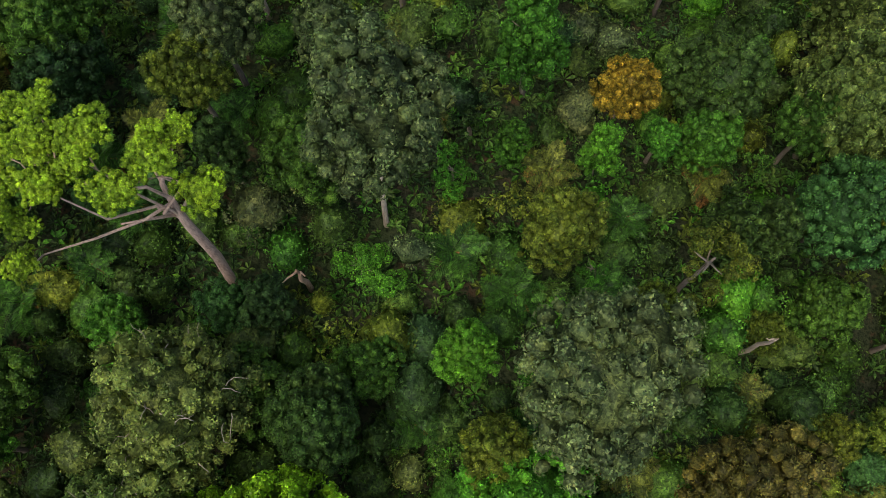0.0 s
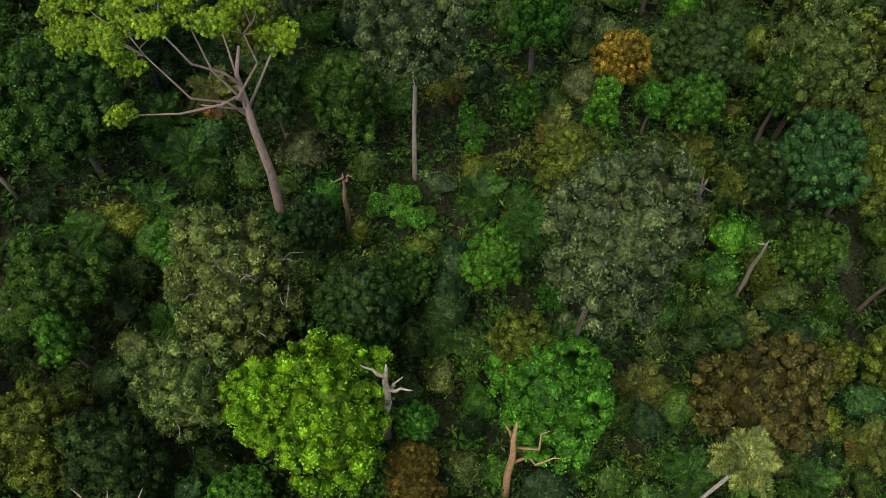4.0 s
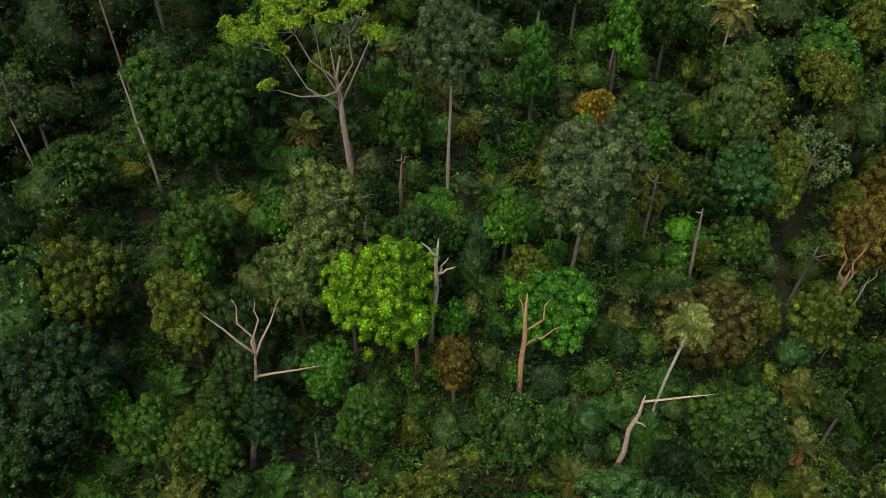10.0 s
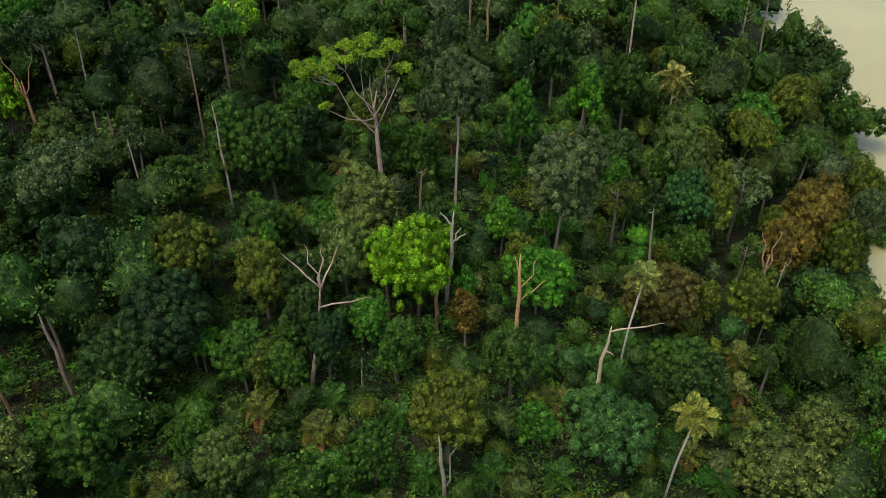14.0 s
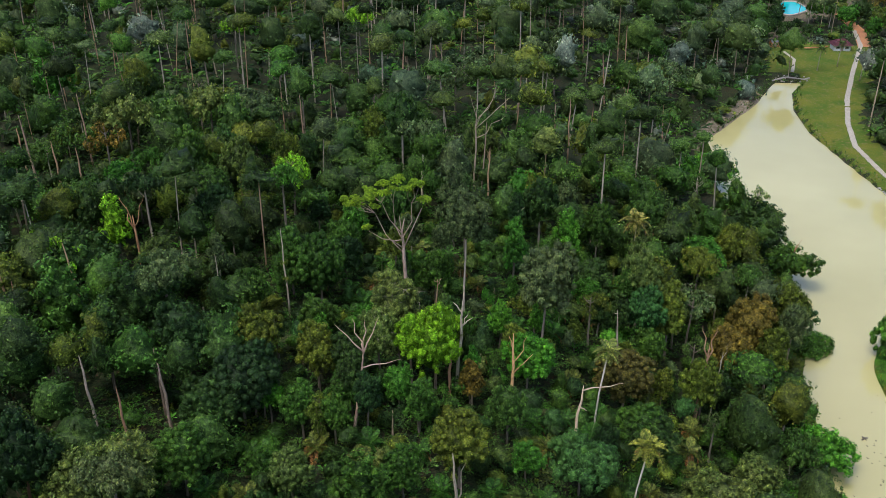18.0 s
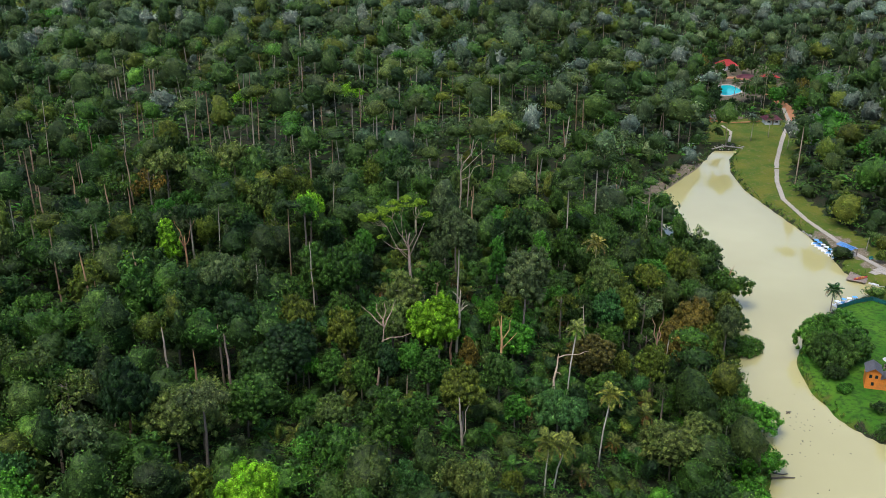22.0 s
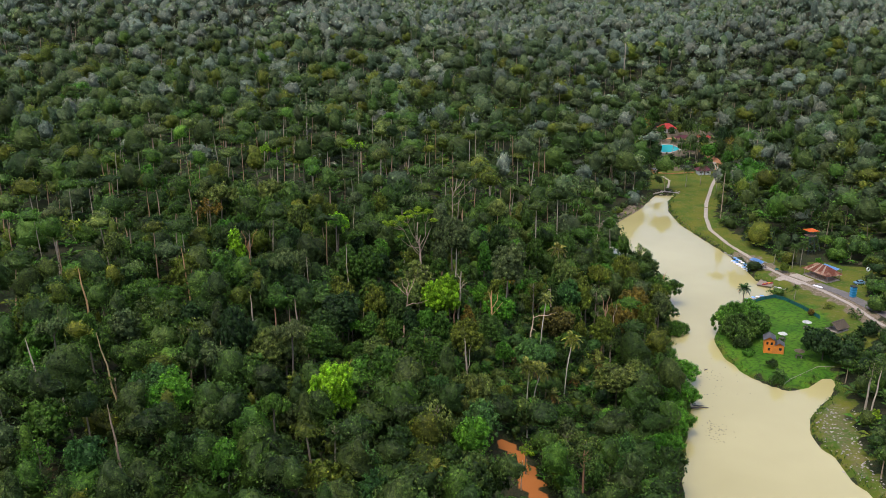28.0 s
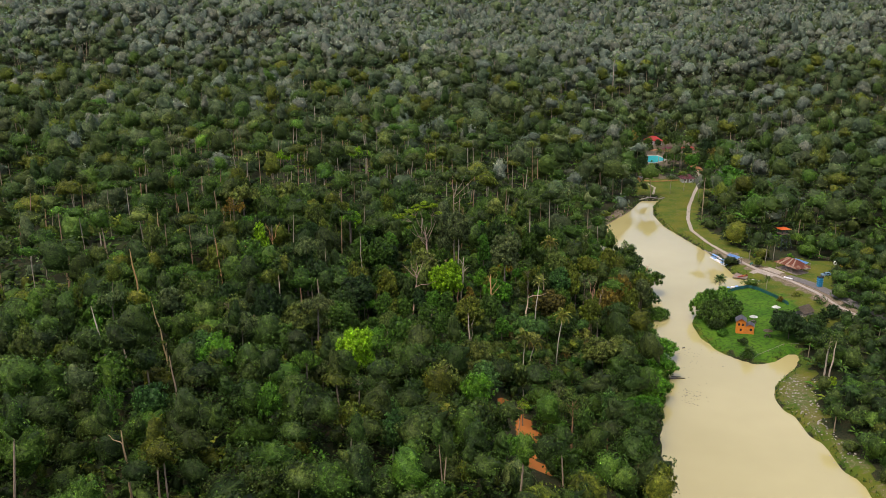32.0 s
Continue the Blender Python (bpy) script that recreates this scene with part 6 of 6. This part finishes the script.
def floating_leaves():
    g = np.random.default_rng(9)
    x = np.r_[g.normal(57.5, 1.6, 60), g.normal(63, 3.5, 40), g.normal(70, 2.5, 16)]
    y = np.r_[g.normal(226, 3.0, 60), g.normal(254, 7, 40), g.normal(270, 6, 16)]
    ok = inside(x, y, LAKE)
    at = np.c_[x, y, np.full(len(x), 0.012)][ok]
    v, f = leaf_cards(g, at, np.tile([0, 0, 5.0], (len(at), 1)), 0.45, 0.3, 0.5, 0.1)
    v[:, 2] = 0.012
    tagged(new("floating_leaves", mesh_of("floating_leaves", v, f, LEAF, np.full((len(v), 3), (0.06, 0.05, 0.03)))), "dark leaves drifting on the lake", "leaves", kind="stuff")


floating_leaves()

# ---- the swimming place at the head of the lake ----
def swimming_pool():
    z = high(108.5, 575.0) + 0.15
    t = thing("swimming_pool", 108.5, 575.0, z, -14, "turquoise swimming pool with a pale paved edge", "pool")
    bm = fresh()
    v = [bm.verts.new((5.6 * math.cos(a) * (1 + 0.2 * math.cos(3 * a)), 13 * math.sin(a), 0.1)) for a in np.arange(24) * math.pi / 12]
    bm.faces.new(v)
    part("water_surface", bm, POOL, t)
    bm = fresh()
    rows = [[bm.verts.new((k * 5.6 * math.cos(a) * (1 + 0.2 * math.cos(3 * a)), k * 13 * math.sin(a), h)) for k, h in ((1.0, 0.0), (1.0, 0.2), (1.16, 0.2), (1.16, -1.0))] for a in np.arange(24) * math.pi / 12]
    for a, b in zip(rows, rows[1:] + rows[:1]):
        for i in range(3):
            bm.faces.new((a[i], b[i], b[i + 1], a[i + 1]))
    part("pool_edge", bm, CONCRETE, t)


swimming_pool()
gable_hut("resort_house", 117.5, 628.0, 8, 9.5, 7.5, 2.6, 2.8, RED_ROOF, WHITE, "pale house with a red hipped roof behind the pool", "house", False, 0.9, True)
gable_hut("poolside_shelter", 122.0, 596.0, -8, 9.0, 5.0, 2.6, 1.5, MAROON, TIMBER, "open poolside shelter with a maroon roof", "shelter", True, 0.7, True)
gable_hut("poolside_shelter", 134.0, 597.0, 5, 9.0, 4.5, 2.6, 1.4, RED_ROOF, TIMBER, "open poolside shelter with a red roof", "shelter", True, 0.7, True)
gable_hut("garden_hut", 115.6, 511.0, 4, 6.5, 5.0, 2.4, 1.9, MAROON, WHITE, "small hut with a maroon hipped roof by the lawn", "hut", False, 0.9, True)
gable_hut("bank_hut", 90.2, 512.0, 20, 3.0, 2.4, 2.2, 0.5, GREY_ROOF, CLAY, "small weathered hut at the edge of the lawn", "hut", False, 0.3)
strip("garden_wall", [(91, 509.5), (97, 508.0), (104, 509.5), (111, 512)], 0.6, CLAY, 0.9, "low clay-coloured garden wall across the lawn", "wall")
strip("weir", [(82.5, 470.5), (88, 472.6), (96, 472.0)], 0.8, ROCK, 0.25, "low stone weir at the head of the lake", "weir")
strip("lawn_path", [(93, 505), (95, 495), (93, 486), (91, 478)], 1.1, CONCRETE, 0.08, "narrow pale path winding over the lawn", "path")
for tx, ty, h, r, c, s in ((99, 572, 10, 3.6, "deep", "billow"), (100, 585, 11, 3.6, "dark", "billow"), (98, 531, 5, 2.8, "dark", "billow"), (103, 536, 5, 2.6, "deep", "dome"), (100, 523, 4.5, 2.4, "mid", "billow"), (106, 527, 5, 2.6, "dark", "billow"), (95, 524, 4.5, 2.4, "dark", "dome"), (120, 568, 8, 3.2, "dark", "billow"), (97, 548, 9, 3.4, "dark", "billow"), (114, 553, 8, 4.0, "mid", "layered"), (120, 552, 8, 4.2, "mid", "layered"), (126, 545, 9, 4.0, "fresh", "billow"), (133, 552, 10, 4.0, "dark", "billow"),
                           (128, 570, 9, 3.6, "dark", "dome"), (99, 600, 12, 4.2, "rust", "billow"), (104, 620, 13, 4.2, "mid", "tall"), (128, 612, 11, 3.8, "dark", "billow"), (140, 612, 12, 4.5, "olive", "billow"),
                           (142, 580, 11, 4.2, "deep", "dome"), (137, 540, 9, 4.0, "olive", "billow"), (132, 528, 8, 3.6, "fresh", "dome"), (142, 565, 10, 3.6, "rust", "airy"), (126, 650, 12, 4.6, "pale", "billow"), (112, 648, 12, 4.4, "mid", "billow"),
                           (112, 617, 6, 2.6, "mid", "billow"), (118, 614, 5, 2.4, "dark", "dome"), (124, 618, 6, 2.6, "olive", "billow"), (109, 596, 6, 2.4, "dark", "billow"), (94, 535, 9, 3.4, "deep", "billow"), (90, 526, 8, 3.0, "dark", "dome"), (122, 530, 6, 2.6, "fresh", "airy")):
    canopy_tree(tx, ty, high(tx, ty) + h, r, c, s, False, rng=dice, deep=0.8)


# nearer trees, each one a thing
spots = scatter(rng, -100, 60, 150, 330, 7.5, lambda a, b: woodland(a, b) & in_sight(a, b))
dice.shuffle(spots)
for x, y in spots[:140]:
    style = dice.choices(STYLES, (2, 4, 2, 2, 2, 5))[0]
    close = abs(x) < 36 and 200 < y < 288
    tall = dice.choice((9, 10, 11, 12, 13, 14, 16, 18)) * dice.uniform(0.85, 1.1) * (0.55 if abs(x) < 36 and 188 < y < 240 else 1.0)
    r = {"tall": 2.3, "airy": 2.8}.get(style, 3.2) * dice.uniform(0.8, 1.3) * (0.75 if close else 1.0)
    bark = dice.choices((GREY_BARK, PALE_BARK, BROWN_BARK), (5, 3, 1))[0]
    canopy_tree(x, y, high(x, y) + tall, r, dice.choice(PALETTE), style, False, bark, rng=dice)


# more stemless palms in the gaps
spots = scatter(rng, -40, 34, 208, 286, 5.0, lambda a, b: woodland(a, b))
dice.shuffle(spots)
for x, y in spots[:34]:
    brown = dice.random() < 0.3
    palm((x, y), (x, y, high(x, y) + dice.uniform(1.6, 3.2)), dice.uniform(1.9, 2.7), 13, (0.11, 0.13, 0.03) if brown else (0.05, 0.12, 0.02),
         label="stemless feather palm with some browned fronds" if brown else "stemless feather palm with arching fronds in the undergrowth", group="undergrowth palms", dead=4 if brown else 1)
    TAKEN.append((x, y, 1.2))


# ---- woods beyond, too many to count ----
def woods(name, places, templates, heights, spread, label, seed, trunks=None, fill=(0.3, 0.5), palette=PALETTE, skin=None, beyond=None, emergent=0.0, stretch=1.3, even=0.22, stem=(0.4, 0.31, 0.23)):
    g = np.random.default_rng(seed)
    vs, fs, ts, n = [], [], [], 0
    tv, tf, tn = [], [], 0
    ring = np.array([(math.cos(a), math.sin(a)) for a in np.arange(4) * math.pi / 2])
    zs = land(np.array([p[0] for p in places]), np.array([p[1] for p in places]))
    for (x, y), z in zip(places, zs):
        over = g.random() < emergent
        style = STYLES[g.choice(6, p=(0.06, 0.16, 0.34, 0.04, 0.08, 0.32) if over else (0.14, 0.3, 0.08, 0.05, 0.08, 0.35))]
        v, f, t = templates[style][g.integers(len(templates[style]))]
        r = g.uniform(*spread) * (0.72 if style == "tall" else 1.0)
        tall = g.uniform(*heights)
        if style == "tall":
            tall *= 1.2
        if over:
            tall, r = g.uniform(16, 26), r * g.uniform(0.68, 0.95)
        a = g.uniform(0, 6.28)
        turn = np.array([[math.cos(a), math.sin(a), 0], [-math.sin(a), math.cos(a), 0], [0, 0, 1]])
        own = v[:, 2].max() * r
        depth = min(max(own, min(tall * (g.uniform(0.42, 0.65) if over else g.uniform(*fill)), own * stretch)), tall)
        vs.append((v * [r, r, depth / v[:, 2].max()]) @ turn + [x, y, z + tall - depth])
        fs.append(f + n)
        # further trees draw more from the beyond palette, haze put into their tint
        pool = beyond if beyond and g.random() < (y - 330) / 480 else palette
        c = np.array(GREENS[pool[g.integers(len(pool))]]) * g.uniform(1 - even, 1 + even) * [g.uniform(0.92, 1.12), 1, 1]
        c = c * (1 + 0.22 * math.sin(x * 0.043 + 2 * math.sin(y * 0.019)) * math.cos(y * 0.031 + 1.0))
        ts.append(t * c)
        n += len(v)
        if trunks and g.random() < (0.34 if over else trunks):
            w = g.uniform(0.12, 0.26)
            lx, ly = g.normal(size=2) * 0.05 * tall
            tv.append(np.r_[np.c_[ring * w + [lx, ly], np.full(4, -0.5)], np.c_[ring * w * 0.6, np.full(4, tall - depth * 0.4)]] + [x, y, z])
            tf.append(np.array([(i, (i + 1) % 4, 4 + (i + 1) % 4, 4 + i) for i in range(4)]) + tn)
            tn += 8
    ob = new(name, mesh_of(name, np.concatenate(vs), np.concatenate(fs), skin or LEAF, np.concatenate(ts), True))
    tagged(ob, label, "forest", kind="stuff")
    if tv:
        stems = new("woodland_trunks", mesh_of("woodland_trunks", np.concatenate(tv), np.concatenate(tf), BARK))
        stems.color = (*stem, 1)
        tagged(stems, "slender pale trunks of the rainforest beyond", "tree trunks", kind="stuff")
    return ob


def near_box(x, y):
    return (x > -112) & (x < 61) & (y > 112) & (y < 335)


def keep(places, r):
    TAKEN.extend((x, y, r) for x, y in places)
    return places


def carpet(name, count, x0, x1, y0, y1, size, lift, seed, label, wanted=None):
    """Low plants of six leaves each that cover the forest floor."""
    g = np.random.default_rng(seed)
    x, y = g.uniform(x0, x1, count), g.uniform(y0, y1, count)
    ok = woodland(x, y) & in_sight(x, y)
    if wanted:
        ok &= wanted(x, y)
    x, y = x[ok], y[ok]
    n = len(x)
    clump = 0.5 + 0.5 * np.sin(x * 0.9 + 2 * np.sin(y * 0.7)) * np.cos(y * 1.1 + np.sin(x * 0.5))
    heart = np.c_[x, y, land(x, y) + 0.1 + lift * clump * g.uniform(0.2, 1, n)]
    spin = (np.arange(6) * math.pi / 3)[None, :] + g.uniform(0, 6.28, (n, 1)) + g.normal(size=(n, 6)) * 0.3
    long = size * g.uniform(0.5, 1.5, (n, 1)) * g.uniform(0.8, 1.2, (n, 6))
    rise = g.uniform(0.1, 0.7, (n, 6))
    out = np.stack([np.cos(spin), np.sin(spin), rise], 2)
    side = np.stack([-np.sin(spin), np.cos(spin), np.zeros_like(spin)], 2)
    h = heart[:, None, :]
    L = long[..., None]
    v = np.stack([h + out * L * 0.08, h + out * L * 0.6 + side * L * 0.2, h + out * L - [0, 0, 0.25] * L, h + out * L * 0.6 - side * L * 0.2], 2).reshape(-1, 3)
    f = np.arange(len(v)).reshape(-1, 4)
    tones = np.array([GREENS[k] for k in ("dark", "deep", "mid", "moss", "fern", "fresh", "shade", "olive")])
    pick = (np.sin(x * 0.45 + 1.7 * np.sin(y * 0.31)) * np.cos(y * 0.4) * 3.9 + 4 + g.normal(size=n) * 0.9).astype(int) % 8
    ob = new(name, mesh_of(name, v, f, LEAF, np.repeat(tones[pick] * g.uniform(0.6, 1.4, (n, 1)), 24, 0)))
    return tagged(ob, label, "undergrowth", kind="stuff")


# taller trees on bare stems that stand clear of the slope
spots = scatter(rng, -150, 45, 215, 450, 11.0, lambda a, b: woodland(a, b) & in_sight(a, b) & ~((np.abs(a) < 36) & (b > 205) & (b < 288)) & (far_from(a, b, LAKE, True) > 14))
dice.shuffle(spots)
TALL = ["moss", "fern", "olive", "dark", "grey", "mid", "pale", "leaf", "moss", "dark"]
woods("pale_stemmed_trees", spots[:85], BUSHY, (17, 25), (2.3, 4.0), "tall rainforest trees on bare pale stems", 51, trunks=1.0, fill=(0.2, 0.36), stretch=1.0, palette=TALL, stem=(0.44, 0.38, 0.31))
woods("red_stemmed_trees", spots[85:150], BUSHY, (16, 24), (2.2, 3.6), "tall rainforest trees on bare reddish stems", 52, trunks=1.0, fill=(0.2, 0.36), stretch=1.0, palette=TALL, stem=(0.42, 0.27, 0.18))
for x, y in spots[:150]:
    TAKEN.extend([(x, y, 2.2), (x, y - 4, 2.0), (x, y - 8.5, 1.6)])
carpet("ground_plants", 20000, -58, 58, 205, 312, 0.62, 1.8, 41, "low leafy plants covering the forest floor")
carpet("far_undergrowth", 9500, -260, 300, 150, 620, 2.6, 5.0, 43, "dark leafy undergrowth below the further trees", lambda a, b: ~near_box(a, b))
carpet("floor_plants", 9000, -112, 61, 112, 335, 1.3, 2.0, 42, "leafy ground cover below the hillside trees", lambda a, b: ~((np.abs(a) < 58) & (b > 205) & (b < 312)))
# middle distance: slate and ash mixed in, a thin haze put into the colour
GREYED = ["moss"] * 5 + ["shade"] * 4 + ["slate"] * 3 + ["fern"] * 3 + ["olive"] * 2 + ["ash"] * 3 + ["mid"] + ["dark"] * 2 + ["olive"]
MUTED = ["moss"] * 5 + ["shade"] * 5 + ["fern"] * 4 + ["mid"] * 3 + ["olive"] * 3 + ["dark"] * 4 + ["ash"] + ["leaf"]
places = keep(scatter(rng, -112, 61, 112, 335, 4.4, lambda a, b: woodland(a, b) & in_sight(a, b) & ~((np.abs(a) < 36) & (b > 202) & (b < 288)) & (far_from(a, b, LAKE, True) > 4)), 2.0)
woods("hillside_woods", places, BUSHY, (6, 16), (2.4, 4.6), "close-grown rainforest trees on the hillside", 32, trunks=0.12, emergent=0.12, fill=(0.6, 0.9), palette=MUTED + ["mid", "fern", "dark"] * 3)
places = keep(scatter(rng, -58, 58, 205, 312, 2.3, lambda a, b: woodland(a, b) & in_sight(a, b)), 0.9)
woods("undergrowth", places, BUSHY, (1.5, 6.0), (1.2, 2.2), "dense shrubs and saplings of many greens on the hillside", 31, trunks=0.15, fill=(0.6, 1.0))
places = keep(scatter(rng, -112, 61, 112, 335, 3.2, lambda a, b: woodland(a, b) & in_sight(a, b) & ~((np.abs(a) < 58) & (b > 205) & (b < 312))), 1.2)
woods("understorey", places, LOW, (2.0, 6.5), (1.6, 2.8), "dense understorey filling the slope between the trees", 34, fill=(0.7, 1.0), palette=MUTED + ["dark", "mid"] * 3)
places = keep(scatter(rng, 84, 165, 150, 372, 3.7, lambda a, b: woodland(a, b) & in_sight(a, b)), 1.6)
woods("bank_thicket", places, COARSE, (2.5, 9), (1.7, 3.2), "thick shrubs and small trees behind the lake's far bank", 33, trunks=0.1, fill=(0.7, 1.0), palette=MUTED + ["dark", "deep"] * 3)


def bank_grass():
    """Tufts of rough grass and sedge along the water's edge."""
    g = np.random.default_rng(61)
    line = np.r_[LAKE, LAKE[:1]]
    vs = []
    for (ax, ay), (bx, by) in zip(line, line[1:]):
        n = int(math.hypot(bx - ax, by - ay) * 4.5)
        s = g.uniform(0, 1, n)
        x, y = ax + (bx - ax) * s + g.normal(size=n) * 0.9, ay + (by - ay) * s + g.normal(size=n) * 0.9
        vs.append(np.c_[x, y])
    at = np.concatenate(vs)
    at = at[(~inside(at[:, 0], at[:, 1], LAKE)) & (at[:, 1] > 130) & (at[:, 1] < 475)]
    z = land(at[:, 0], at[:, 1])
    heart = np.c_[at, z + 0.05]
    n = len(heart)
    spin = g.uniform(0, 6.28, (n, 5))
    tall = g.uniform(0.35, 1.1, (n, 5, 1))
    out = np.stack([np.cos(spin) * 0.6, np.sin(spin) * 0.6, np.full_like(spin, 0.75)], 2)
    side = np.stack([-np.sin(spin), np.cos(spin), np.zeros_like(spin)], 2)
    h = heart[:, None, :]
    v = np.stack([h - side * 0.07, h + side * 0.07, h + out * tall * 0.7 + side * 0.1, h + out * tall], 2).reshape(-1, 3)
    tones = np.array([GREENS[k] for k in ("olive", "fern", "leaf", "moss", "mid")])[g.integers(5, size=n)] * g.uniform(0.7, 1.2, (n, 1))
    ob = new("bank_grass", mesh_of("bank_grass", v, np.arange(len(v)).reshape(-1, 4), LEAF, np.repeat(tones, 20, 0)))
    tagged(ob, "rough grass and sedge fringing the lake shore", "grass", kind="stuff")


bank_grass()
# paler greys for trees further off, painting haze into the leaf colour
FURTHER = ["ash"] * 3 + ["haze_green"] * 5 + ["sage"] * 5 + ["slate"] + ["olive"]
places = scatter(rng, -420, 440, 150, 800, 9.6, lambda a, b: woodland(a, b) & ((far_from(a, b, LAKE, True) > 8) | (a > 80)) & in_sight(a, b) & ~near_box(a, b))
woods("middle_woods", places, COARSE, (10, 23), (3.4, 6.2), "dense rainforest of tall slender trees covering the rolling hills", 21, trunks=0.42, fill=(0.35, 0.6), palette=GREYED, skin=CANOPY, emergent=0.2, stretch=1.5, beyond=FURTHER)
places = scatter(rng, -450, 460, 150, 870, 6.8, lambda a, b: woodland(a, b) & in_sight(a, b) & ~near_box(a, b))
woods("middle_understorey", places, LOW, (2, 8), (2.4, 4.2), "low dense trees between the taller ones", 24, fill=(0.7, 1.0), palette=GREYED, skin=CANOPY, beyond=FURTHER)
# far palette: haze put into the leaves' own colour
HAZE_PALE = ["haze_green"] * 3 + ["sage"]
places = scatter(rng, -720, 760, 795, 1450, 10.0, lambda a, b: in_sight(a, b) & woodland(a, b))
woods("far_woods", places, SPARSE, (11, 24), (5.2, 8.4), "far rainforest canopy, grey-green with haze put into its colour", 22, fill=(0.5, 0.9), trunks=0.0, emergent=0.2, stretch=1.5, palette=HAZE_PALE, skin=CANOPY, even=0.1)
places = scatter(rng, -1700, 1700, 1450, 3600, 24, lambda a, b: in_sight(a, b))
woods("distant_woods", places, CLUMPS, (16, 30), (10, 16), "distant rainforest ridges below the sky", 23, fill=(0.7, 1.0), stretch=2.0, palette=HAZE_PALE, skin=CANOPY, even=0.08)
places = scatter(rng, -300, 300, -260, 330, 8.0, lambda a, b: (far_from(a, b, LAKE, True) > 4) & ~inside(a, b, LAKE) & ~(in_sight(a, b) & (b > 112)) & ~inside(a, b, SPIT) & (far_from(a, b, PATHWAY) > 3))
woods("rear_woods", [p for p in places if p[1] < 70 or abs(p[0]) > 130], CLUMPS, (9, 17), (4.5, 6.5), "dense rainforest closing the hillside behind", 25, fill=(0.6, 0.95), palette=MUTED, skin=CANOPY)
woods("lower_woods", [p for p in places if p[1] >= 70 and abs(p[0]) <= 130], BUSHY, (7, 15), (3.6, 5.6), "dense rainforest on the lower hillside", 26, fill=(0.6, 0.95), palette=MUTED)
